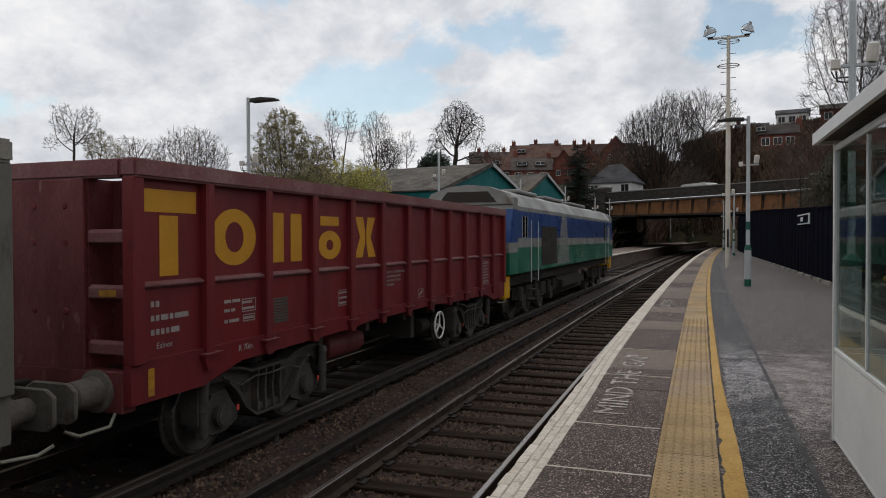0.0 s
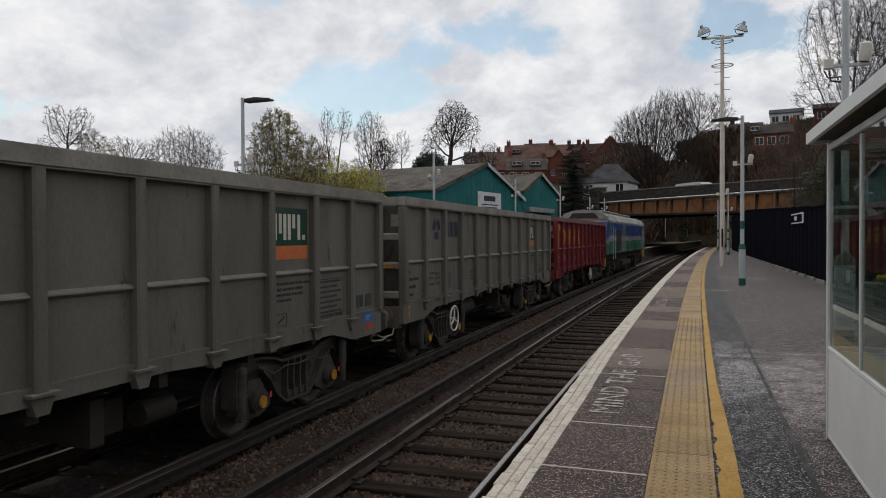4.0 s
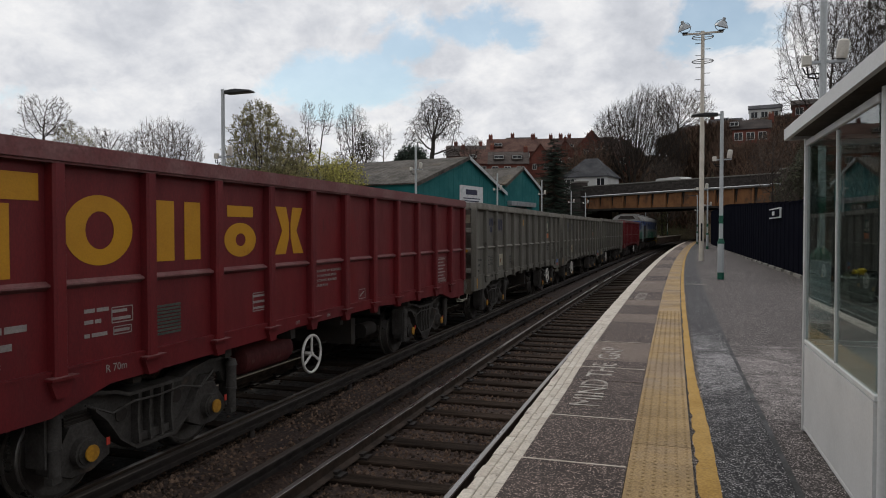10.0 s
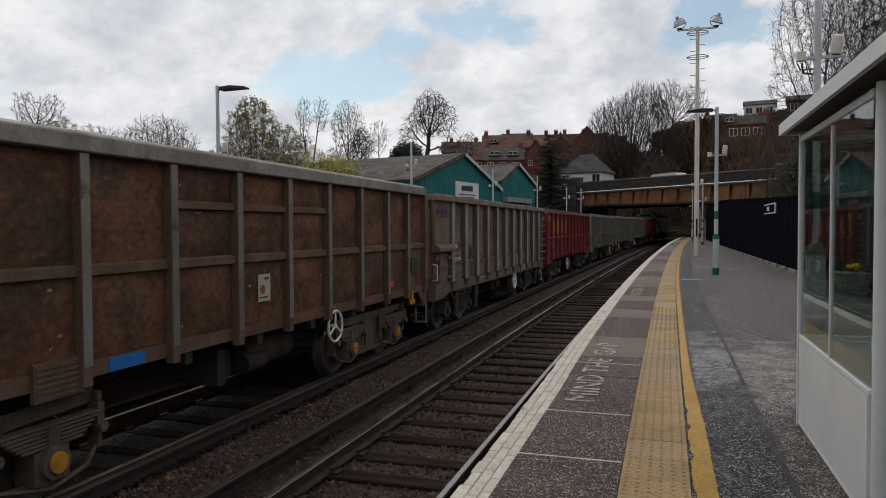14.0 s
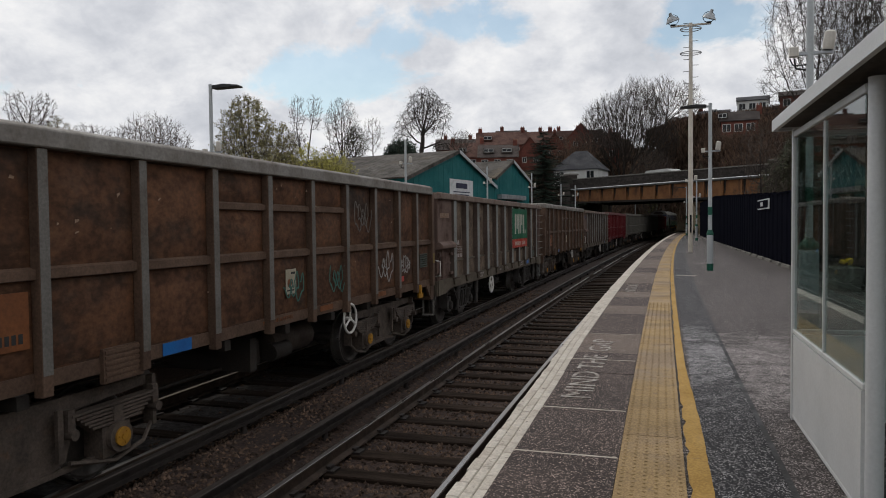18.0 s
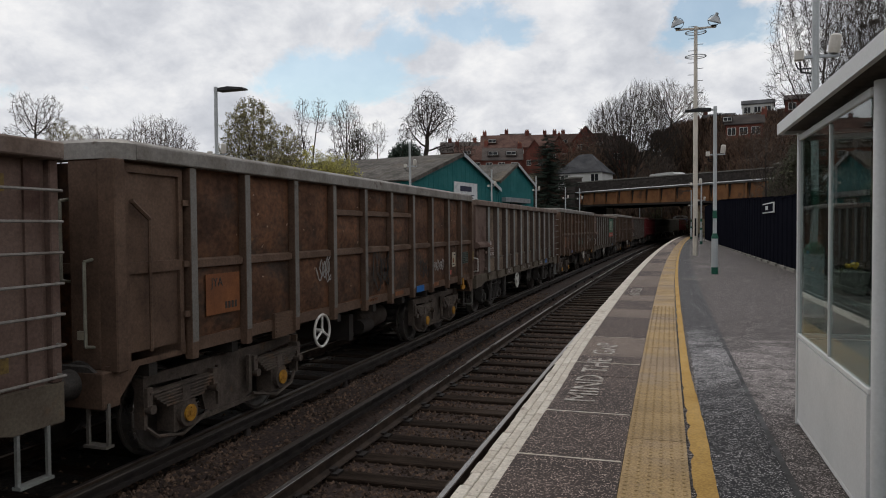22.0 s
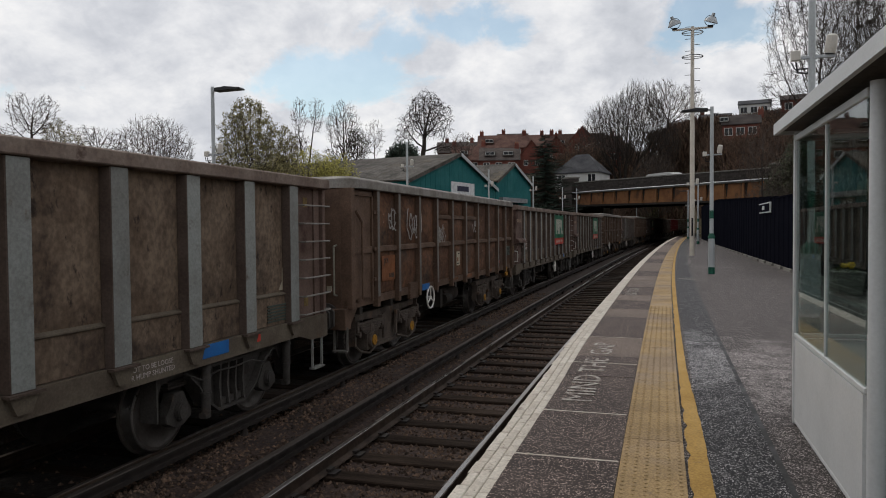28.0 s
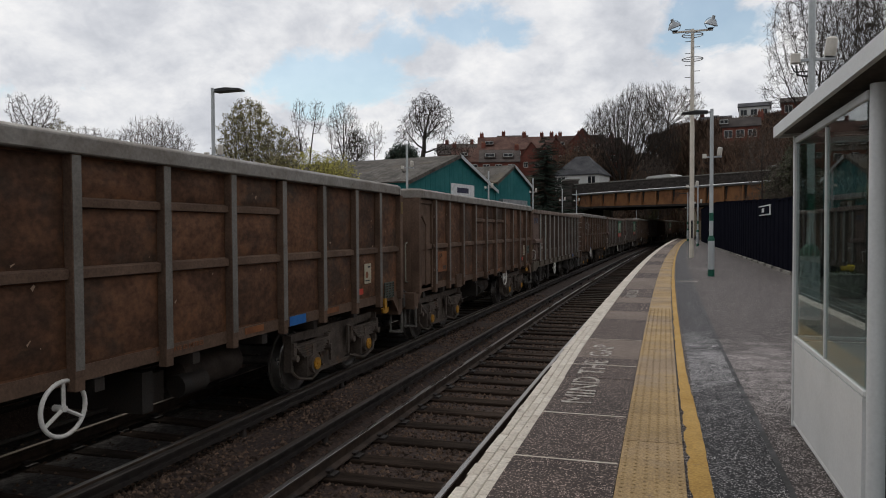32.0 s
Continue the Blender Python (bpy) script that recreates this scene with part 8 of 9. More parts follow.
def make_sheds():
    # two teal gables that stand side by side, ridges running back from the platform
    rz = math.degrees(math.atan2(0.2, -0.98)) + 180
    def along_wall(k):
        return Vector((-18.3 + 0.2 * k, 65.5 + 0.98 * k, 0))
    for k0, apex, k1, top, eave, deep in ((-9.8, -0.3, 8.2, 8.55, 5.6, 30.0), (8.3, 13.0, 18.3, 8.6, 6.5, 22.0)):
        c = along_wall((k0 + k1) / 2)
        back = Vector((-0.98, 0.2, 0))
        mid = c + back * deep / 2
        sh = thing("shed", "teal-clad trade shed with a grey corrugated pitched roof and white verge", "shed", "buildings round the station", at=Matrix.Translation((mid.x, mid.y, 0)) @ Matrix.Rotation(math.atan2(-0.2, 0.98), 4, "Z"))
        w = k1 - k0
        a = apex - (k0 + k1) / 2
        b = bmesh.new()
        prism(b, [(-w / 2, -1.5), (w / 2, -1.5), (w / 2, eave), (a, top), (-w / 2, eave)], deep / 2 - 0.2, deep / 2, "x")
        part("gable_wall", b, "teal", sh, "teal gable wall")
        b = bmesh.new()
        bx(b, -deep / 2, deep / 2 - 0.2, -w / 2, w / 2, -1.5, eave - 0.05)
        part("shed_body", b, "teal", sh)
        seam = once("cladding_seam", "teal", lambda q: bx(q, 0, 0.012, -0.02, 0.02, 0, 1))
        for i in range(int(w / 0.9)):
            yy = -w / 2 + 0.45 + 0.9 * i
            hgt = eave + (top - eave) * (1 - abs(yy - a) / (w / 2 + abs(a)))
            part("seam", seam, "", sh, at=Matrix.Translation((deep / 2, yy, -1.0)) @ Matrix.Diagonal((1, 1, hgt + 0.6, 1)))
        for s, yy in ((-1, -w / 2), (1, w / 2)):
            b = bmesh.new()
            v = [(-deep / 2, yy + s * 0.2, eave - 0.1), (deep / 2 + 0.25, yy + s * 0.2, eave - 0.1), (deep / 2 + 0.25, a, top), (-deep / 2, a, top)]
            lo = [b.verts.new(p) for p in v]
            hi = [b.verts.new((p[0], p[1], p[2] + 0.12)) for p in v]
            b.faces.new(lo)
            b.faces.new(hi[::-1])
            for i in range(4):
                b.faces.new((lo[i], lo[(i + 1) % 4], hi[(i + 1) % 4], hi[i]))
            rf = part("roof", b, "slate", sh, "weathered grey corrugated roof")
            b = bmesh.new()
            d = Vector((0, a - yy - s * 0.2, top - eave + 0.1))
            for q in (0.0,):
                v0 = Vector((deep / 2 + 0.27, yy + s * 0.2, eave - 0.28))
                pts = [v0, v0 + Vector((0, 0, 0.34)), v0 + d + Vector((0, 0, 0.34)), v0 + d]
                A = [b.verts.new(p) for p in pts]
                B = [b.verts.new(p + Vector((0.06, 0, 0))) for p in pts]
                b.faces.new(A[::-1])
                b.faces.new(B)
                for i in range(4):
                    b.faces.new((A[i], A[(i + 1) % 4], B[(i + 1) % 4], B[i]))
            part("verge_board", b, "post_white" if s > 0 else "slate", rf, "white verge board" if s > 0 else "dark verge tiles")
            # corrugations
            n = int(deep / 0.7)
            for i in range(n):
                b = bmesh.new()
                xx = -deep / 2 + deep * (i + 0.5) / n
                v = [Vector((xx, yy + s * 0.2, eave + 0.02)), Vector((xx, a, top + 0.12))]
                cyl(b, v[0], v[1], 0.022, n=4)
                part("roof_seam", b, "slate", rf)
        if k0 < 0:
            for q0, q1, z0, z1, mt, nm in ((-1.9, 3.0, 3.3, 5.9, "sign_white", "sign_board"), (-0.7, 1.7, 5.05, 5.55, "logo_navy", "sign_heading")):
                b = bmesh.new()
                cc = (k0 + k1) / 2
                bx(b, deep / 2 + (0.0 if nm == "sign_board" else 0.06), deep / 2 + (0.06 if nm == "sign_board" else 0.075), q0 - cc, q1 - cc, z0, z1)
                part(nm, b, mt, sh, "large white sign board" if mt == "sign_white" else "navy heading block")
            for k in range(5):
                b = bmesh.new()
                bx(b, deep / 2 + 0.06, deep / 2 + 0.07, -1.2 - cc + 0.2 * (k % 2), 2.3 - cc - 0.2 * (k % 3), 4.65 - 0.26 * k, 4.75 - 0.26 * k)
                part("sign_line", b, "logo_navy", sh)
        else:
            b = bmesh.new()
            bx(b, deep / 2, deep / 2 + 0.5, -4.2, 2.8, 4.3, 4.8)
            part("canopy", b, "grey_steel", sh, "pale fascia over the entrance")
            b = bmesh.new()
            bx(b, deep / 2, deep / 2 + 0.1, -2.0, 1.0, 3.4, 4.2)
            part("name_board", b, "lens_dark", sh, "dark name board")
            part("name_writing", words("OFF LIC", 0.6, "sign_white"), "", sh, at=Matrix.Translation((deep / 2 + 0.11, -0.5, 3.8)) @ Euler((math.pi / 2, 0, math.pi / 2)).to_matrix().to_4x4())


make_sheds()
TERR = "brown-tiled brick terrace house on the hillside"
house(-12.6, 123.0, 6.4, -12, 7.6, 6.4, 4.4, 3.0, "render_white", "slate_dark", "white cottage with a dark hipped slate roof above the bridge", [(-2.6, 3.3, 1.4, 1.3), (2.6, 3.3, 1.4, 1.3)], hip=True)
for x, y, eave, top, w, d, rz, wl, roof, ch, dm in (
    (-38.9, 180.9, 21.9, 25.4, 12.5, 9.0, 12, "house_brick", "tiles", (-5.5, 5.5), ((-3.5, 2.4),)),
    (-42.7, 166.6, 17.6, 21.3, 11.0, 9.0, 14, "house_brick", "tiles", (-5.0, 2.0), ((-2.6, 2.0), (2.4, 2.8))),
    (-36.1, 164.1, 17.2, 20.2, 9.0, 8.0, 12, "house_brick", "tiles_grey", (4.0,), ((-2.2, 2.6), (2.0, 2.6))),
    (-28.8, 167.5, 17.9, 21.7, 9.0, 6.0, 96, "house_brick", "tiles", (), ()),
    (-20.5, 182.9, 20.9, 25.2, 14.0, 9.0, 6, "house_brick", "tiles", (-6.0, 1.0), ((-3.5, 2.0),)),
    (-18.3, 177.1, 22.1, 25.7, 9.0, 6.5, 98, "house_brick", "tiles", (), ()),
    (-24.2, 174.3, 19.8, 23.2, 9.0, 5.5, 98, "house_brick", "tiles", (-2.0,), ()),
    (-13.0, 176.0, 19.5, 23.4, 8.5, 8.0, 3, "house_brick", "tiles", (2.0,), ((-1.5, 1.8),)),
    (-54.4, 192.4, 22.4, 25.6, 11.0, 9.0, 16, "house_brick", "tiles_grey", (-3.0, 4.0), ()),
    (-31.1, 195.5, 23.5, 27.0, 13.0, 9.0, 9, "house_brick", "tiles", (-5.0, 0.0, 5.0), ()),
    (-38.6, 192.2, 24.2, 27.2, 8.0, 8.0, 11, "house_brick", "tiles_grey", (-2.5,), ()),
    (21.7, 183.7, 30.1, 31.3, 6.8, 6.0, -7, "render_white", "slate_dark", (), ()),
    (15.2, 149.2, 20.9, 22.9, 6.6, 7.0, -6, "house_brick", "slate_brown", (3.5,), ((-3.0, 1.8),)),
    (13.0, 184.5, 27.0, 28.6, 7.0, 8.0, -4, "house_brick", "slate_dark", (-3.0,), ((0.0, 1.6),)),
    (6.4, 191.9, 26.4, 28.2, 7.0, 8.0, -2, "house_brick", "slate_brown", (2.0,), ()),
    (29.4, 167.0, 28.0, 29.3, 8.6, 6.0, -9, "house_brick", "slate_brown", (), ()),
):
    z = land(x, y) - 0.3
    h = eave - z
    gables = [(-1.3, h - 1.4, 1.0, 1.3), (1.3, h - 1.4, 1.0, 1.3)] if rz > 80 else ()
    word = "brick house with a brown pitched roof on the hillside" if wl == "house_brick" else "pale rendered house with a grey roof on the hillside"
    if len(dm) > 0:
        word = "brick terrace house with white dormer windows on the hillside"
    house(x, y, z, rz, w, d, h, top - eave, wl, roof, word, [(w * q, h - 1.4, 1.5, 1.5) for q in (-0.34, -0.02, 0.3)], gables, ch, dm)


# ------------------------------------------------------------------ trees
def limb_mesh(name, segs, material, sides):
    verts, faces = [], []
    for p0, p1, r0, r1 in segs:
        ax = (p1 - p0)
        if ax.length < 1e-5:
            continue
        ax.normalize()
        s = ax.orthogonal().normalized()
        t = ax.cross(s)
        n0 = len(verts)
        for p, r in ((p0, r0), (p1, r1)):
            for i in range(sides):
                a = 2 * math.pi * i / sides
                verts.append(p + r * (math.cos(a) * s + math.sin(a) * t))
        for i in range(sides):
            j = (i + 1) % sides
            faces.append((n0 + i, n0 + j, n0 + sides + j, n0 + sides + i))
    me = bpy.data.meshes.new(name)
    me.from_pydata([tuple(v) for v in verts], [], faces)
    me.materials.append(M[material])
    return me


def grow_tree(x, y, z, lobes, label, seed, fork=0.4, points=700, step=0.35, tip=0.014, power=2.3, twigs=5, twig_len=0.6, droop=0.0, up=0.25, stems=1, bark="bark", twig_mat="twig", leaf=None, leaf_size=0.1, leaf_count=3, leaf_on=0.0, ivy=0, category="tree"):
    """A tree whose limbs grow towards points strewn through the lobes of its crown.
    lobes: (sideways, height of the middle, half width, half height); fork: height of the first limbs."""
    rng = np.random.default_rng(seed)
    vol = np.array([l[2] ** 2 * l[3] for l in lobes])
    points, step = int(points * 2.6), step * 0.82
    which = rng.choice(len(lobes), points, p=vol / vol.sum())
    q = rng.normal(size=(points, 3))
    q /= np.linalg.norm(q, axis=1)[:, None]
    q *= (rng.random(points) ** 0.42)[:, None]
    lob = np.array(lobes)[which]
    goal = np.stack([lob[:, 0] + q[:, 0] * lob[:, 2], q[:, 1] * lob[:, 2], lob[:, 1] + q[:, 2] * lob[:, 3]], 1)
    goal = goal[goal[:, 2] > fork * 0.6]
    pos, par = [], []
    for s in range(stems):
        a = 6.28 * s / stems + 0.4
        foot = np.array([0.25 * math.cos(a), 0.25 * math.sin(a), -0.6]) if stems > 1 else np.array([0, 0, -0.6])
        lean = rng.normal(size=2) * 0.02
        n = max(2, int((fork + 0.6) / step))
        last = -1
        for i in range(n + 1):
            h = (fork + 0.6) * i / n
            pos.append(foot + np.array([lean[0] * h + 0.04 * math.sin(h * 1.3 + seed), lean[1] * h, h]) * (1 if stems == 1 else np.array([1, 1, 1])))
            par.append(last)
            last = len(pos) - 1
    pos = np.array(pos)
    near = np.full(len(goal), 1e9)
    who = np.zeros(len(goal), int)

    def look_at(i0):
        d = np.linalg.norm(goal[:, None, :] - pos[None, i0:, :], axis=2)
        k = d.argmin(1)
        v = d[np.arange(len(goal)), k]
        better = v < near
        near[better] = v[better]
        who[better] = k[better] + i0

    look_at(0)
    shoots = [0] * len(pos)
    for turn in range(140):
        keep = np.array([shoots[k] < 3 for k in who], bool)
        goal, near, who = goal[keep], near[keep], who[keep]
        if len(goal) == 0:
            break
        act = np.zeros((len(pos), 3))
        d = goal - pos[who]
        d /= np.maximum(np.linalg.norm(d, axis=1), 1e-6)[:, None]
        np.add.at(act, who, d)
        grown = np.unique(who)
        v = act[grown]
        v /= np.maximum(np.linalg.norm(v, axis=1), 1e-6)[:, None]
        v = v + rng.normal(size=v.shape) * 0.10 + np.array([0, 0, up])
        v /= np.linalg.norm(v, axis=1)[:, None]
        i0 = len(pos)
        pos = np.concatenate([pos, pos[grown] + v * step])
        par += list(grown)
        for k in grown:
            shoots[k] += 1
        shoots += [0] * len(grown)
        look_at(i0)
        keep = near > step * 1.5
        goal, near, who = goal[keep], near[keep], who[keep]
    n = len(pos)
    load = np.zeros(n)
    kids = np.zeros(n, int)
    for i in range(n - 1, -1, -1):
        if load[i] == 0:
            load[i] = tip ** power
        if par[i] >= 0:
            load[par[i]] += load[i]
            kids[par[i]] += 1
    rad = [float(v) for v in load ** (1 / power)]
    thick, thin, ends = [], [], []
    for i in range(n):
        if par[i] < 0:
            continue
        a, b = Vector(pos[par[i]]), Vector(pos[i])
        (thick if rad[i] > tip * 2.6 else thin).append((a, b, min(rad[par[i]], rad[i] * 1.5), rad[i]))
        if rad[i] < tip * 2.2:
            d = (b - a).normalized()
            for k in range(twigs if kids[i] == 0 else (2 if rng.random() < 0.7 else 0)):
                e = (d * (0.9 if kids[i] == 0 else 0.5) + Vector(rng.normal(size=3)) * 0.34 + Vector((0, 0, up * 0.6 - droop))).normalized()
                L = twig_len * rng.uniform(0.5, 1.15)
                m = b + e * L * 0.5
                e2 = (e + Vector(rng.normal(size=3)) * 0.10 + Vector((0, 0, 0.1 - droop * 1.3))).normalized()
                f = m + e2 * L * 0.5
                thin.append((b, m, tip * 0.8, tip * 0.62))
                thin.append((m, f, tip * 0.62, tip * 0.4))
                ends.append((m, e))
                ends.append((f, e2))
    t = thing("tree" if category == "tree" else "shrub", label, category, "trees", at=Matrix.Translation((x, y, z)) @ Matrix.Rotation(math.atan2(-x, y), 4, "Z"))
    part("trunk", limb_mesh("trunk", thick, bark, 5), "", t, "grey-brown trunk and limbs")
    part("twig_crown", limb_mesh("twig_crown", thin, twig_mat, 3), "", t, "fine winter twigs")
    def sheet(name, places, size, material, word):
        verts, faces = [], []
        for c in places:
            u = Vector(rng.normal(size=3)).normalized()
            v = u.orthogonal().normalized()
            s = size * rng.uniform(0.5, 1.2)
            n0 = len(verts)
            verts += [tuple(c + u * s), tuple(c + v * s * 0.6), tuple(c - u * s), tuple(c - v * s * 0.6)]
            faces.append((n0, n0 + 1, n0 + 2, n0 + 3))
        me = bpy.data.meshes.new(name)
        me.from_pydata(verts, [], faces)
        me.materials.append(M[material])
        part(name, me, "", t, word)
    if leaf:
        sheet("crown", [p + Vector(rng.normal(size=3)) * leaf_size * 1.3 for p, d in ends if p.z > leaf_on for i in range(leaf_count)], leaf_size, leaf, "scattered opening leaves")
    if ivy:
        tr = rad[1]
        sheet("ivy", [Vector(((tr + abs(rng.normal()) * 0.4) * math.cos(a), (tr + abs(rng.normal()) * 0.4) * math.sin(a), rng.random() ** 1.2 * (fork + 3.0))) for a in rng.uniform(0, 6.28, ivy)], 0.24, "scrub_green", "dark ivy on the trunk")
    return t


BARE = "leafless winter tree with a fine twiggy crown"
ROUND = "rounded tree breaking into small olive leaf"
FRESH = "bushy shrub in fresh yellow-green leaf"
# beyond the far platform
grow_tree(-54.9, 51.1, 0.5, [(-1.0, 12.2, 1.3, 1.5), (1.1, 12.2, 1.3, 1.4), (0.1, 11.0, 1.9, 1.2), (-1.9, 10.0, 0.8, 0.8)], BARE + " opening like a fan", 1, 9.2, 420, 0.24, 0.013, twig_len=0.45)
grow_tree(-54.2, 53.2, 0.5, [(0.0, 9.7, 1.5, 1.9), (1.3, 9.0, 1.1, 1.2)], ROUND, 2, 6.5, 320, 0.22, 0.010, leaf="bud", leaf_size=0.05, leaf_count=2, twig_len=0.4)
grow_tree(-54.6, 58.5, 0.5, [(-0.6, 9.9, 1.7, 1.8), (1.4, 9.7, 1.5, 1.7)], BARE, 3, 6.5, 420, 0.24, 0.013, twig_len=0.5)
grow_tree(-47.3, 58.2, 0.5, [(0.0, 8.6, 3.7, 3.5)], "leafless shrub with a domed fan of upright twigs", 4, 3.0, 900, 0.28, 0.012, up=0.5, stems=4, twig_len=0.7, category="shrub")
grow_tree(-25.7, 40.6, 0.3, [(0.0, 7.1, 1.75, 2.6), (2.0, 5.9, 1.25, 2.2), (-1.1, 5.4, 1.2, 2.0), (0.8, 5.0, 2.2, 2.2)], ROUND, 5, 2.2, 1300, 0.20, 0.008, leaf="bud", leaf_size=0.06, leaf_count=3, twig_len=0.32, up=0.4)
grow_tree(-42.7, 76.9, 0.8, [(0.0, 10.2, 2.0, 2.2)], BARE, 6, 6.0, 350, 0.30, 0.014, up=0.4, stems=3)
grow_tree(-39.7, 75.2, 0.8, [(-0.9, 13.7, 1.0, 2.5), (1.1, 14.1, 1.0, 2.2), (-1.0, 11.0, 1.3, 1.3)], BARE + " on two slim stems", 7, 8.0, 420, 0.30, 0.015, stems=2, twig_len=0.6)
grow_tree(-35.9, 77.0, 0.8, [(0.0, 12.7, 2.1, 3.1), (0.3, 9.5, 2.4, 1.6)], BARE, 8, 7.0, 800, 0.28, 0.013, up=0.3)
grow_tree(-34.0, 76.8, 0.8, [(0.0, 10.3, 1.4, 2.1)], "ivy-dark leafless tree with crooked limbs", 9, 6.0, 420, 0.28, 0.016, leaf="ivy_leaf", leaf_size=0.08, leaf_count=1, twig_mat="bark")
grow_tree(-32.9, 79.4, 0.8, [(0.0, 11.6, 1.3, 2.2)], "slim pale leafless sapling", 10, 7.0, 260, 0.30, 0.011, bark="twig")
grow_tree(-30.1, 90.1, 1.0, [(0.3, 15.7, 2.7, 3.2), (2.7, 14.8, 1.2, 2.6), (-2.3, 14.0, 1.3, 2.2), (2.6, 11.2, 1.7, 0.7), (-3.4, 12.8, 0.8, 1.2)], "stout leafless tree with thick drooping pollarded limbs", 11, 9.3, 900, 0.30, 0.018, power=2.0, droop=0.55, up=0.1, twig_len=0.9, twig_mat="bark")
grow_tree(-25.7, 93.5, 1.0, [(0.0, 11.6, 1.9, 1.9)], BARE, 12, 8.0, 260, 0.32, 0.013, twig_len=0.7)
grow_tree(-30.4, 82.6, 0.8, [(0.0, 9.4, 1.7, 1.7), (-1.4, 8.8, 1.0, 1.3)], "dark evergreen bush behind the shed roof", 13, 5.0, 420, 0.30, 0.015, leaf="conifer", leaf_size=0.16, leaf_count=3, category="shrub")
for i, (px, py, h, w) in enumerate(((-27.9, 53.1, 7.9, 2.0), (-29.6, 51.2, 7.1, 1.8), (-26.4, 55.2, 7.6, 1.9), (-31.5, 53.5, 6.6, 1.9), (-25.2, 52.0, 6.6, 1.6))):
    grow_tree(px, py, 0.2, [(0.0, h - 2.3, w, 2.4)], FRESH, 20 + i, 1.5, 420, 0.26, 0.008, leaf="yellow_leaf", leaf_size=0.07, leaf_count=2, stems=3, up=0.4, twig_len=0.45, category="shrub")
# on the slopes behind the bridge
grow_tree(-7.3, 157.8, land(-7.3, 157.8) - 0.3, [(2.8, 19.0, 6.2, 9.0), (-2.2, 17.0, 6.6, 7.8), (-6.6, 14.0, 4.2, 6.0), (7.2, 14.5, 4.4, 6.8)], "broad leafless tree with a dense fan of twigs and ivy", 30, 3.0, 5000, 0.52, 0.023, up=0.7, stems=7, ivy=500, twig_len=1.9, twigs=4, twig_mat="bark")
grow_tree(2.0, 176.0, land(2.0, 176.0) - 0.3, [(-1.0, 8.5, 4.2, 5.5), (4.0, 7.6, 4.0, 4.6)], BARE, 31, 5.0, 1300, 0.55, 0.022, up=0.6, twig_len=1.4)
grow_tree(-1.0, 146.0, land(-1.0, 146.0) - 0.3, [(0.0, 10.0, 5.0, 6.5)], BARE + " hung with ivy", 32, 4.0, 1200, 0.55, 0.022, up=0.6, stems=3, ivy=600, twig_len=1.4)
# beside the near platform
grow_tree(9.0, 46.4, 0.6, [(-0.6, 11.8, 2.4, 3.8), (-1.6, 8.9, 1.5, 2.0), (1.2, 11.0, 2.2, 4.2)], BARE + " beside the platform", 33, 4.5, 2600, 0.28, 0.0085, twig_len=0.7, up=0.2, power=2.7, twigs=5, twig_mat="bark")
grow_tree(12.0, 50.8, 0.8, [(0.0, 12.7, 3.0, 4.6), (0.5, 9.0, 2.5, 3.0)], BARE + " with old nests", 34, 5.5, 2400, 0.30, 0.0085, twig_len=0.7, up=0.2, power=2.7, twigs=5, twig_mat="bark")
grow_tree(12.0, 42.6, 0.8, [(0.0, 10.9, 2.7, 4.6)], BARE + " beside the platform", 35, 3.5, 2200, 0.28, 0.0085, twig_len=0.7, up=0.2, power=2.7, twigs=5, twig_mat="bark")
grow_tree(6.9, 54.0, 0.5, [(0.0, 5.6, 1.6, 2.4)], "thin leafless sapling behind the fence", 36, 2.0, 260, 0.26, 0.010)
for i, (px, py, h) in enumerate(((11.4, 73.0, 6.5), (12.8, 71.4, 6.5), (13.8, 73.6, 7.5))):
    grow_tree(px, py, land(px, py) - 0.2, [(0.0, h * 0.55, h * 0.36, h * 0.45)], "ivy-hung thicket in front of the bridge abutment", 110 + i, 0.4, 360, 0.3, 0.012, stems=4, up=0.3, twig_len=0.6, leaf="ivy_leaf", leaf_size=0.10, leaf_count=2, category="shrub")
nest = once("old_nest", "bark", lambda b: ([tube(b, [(0.24 * math.cos(a), 0.24 * math.sin(a), 0.05 * math.sin(3 * a)), (0.2 * math.cos(a + 1.6), 0.2 * math.sin(a + 1.6), 0.12 + 0.05 * math.cos(5 * a)), (0.22 * math.cos(a + 3.0), 0.22 * math.sin(a + 3.0), 0.06)], 0.022, 4) for a in [0.35 * k for k in range(18)]], lathe(b, (0, 0, -0.1), (0, 0, 1), [(0.0, 0.0), (0.04, 0.16), (0.16, 0.22), (0.12, 0.12), (0.10, 0.0)], 10)))
for nx, ny, nz in ((11.7, 49.2, 13.6), (12.3, 49.6, 13.9), (12.9, 49.0, 13.2)):
    tagged(part("bird_nest", nest, "", None, at=(nx, ny, nz)), "dark ragged twig nest high in a bare tree", "nest")
for i, (px, py, h) in enumerate(((7.5, 68, 6.0), (9.0, 62, 5.6), (8.2, 58, 5.0), (7.2, 63, 4.6), (9.5, 74, 6.0), (8.0, 80, 5.5), (9.0, 70, 4.6))):
    grow_tree(px, py, land(px, py) - 0.2, [(0.0, h * 0.55, h * 0.42, h * 0.45)], "tangled leafless thicket shrub on the bank", 60 + i, 0.4, 260, 0.3, 0.011, stems=4, up=0.35, twig_len=0.6, category="shrub")
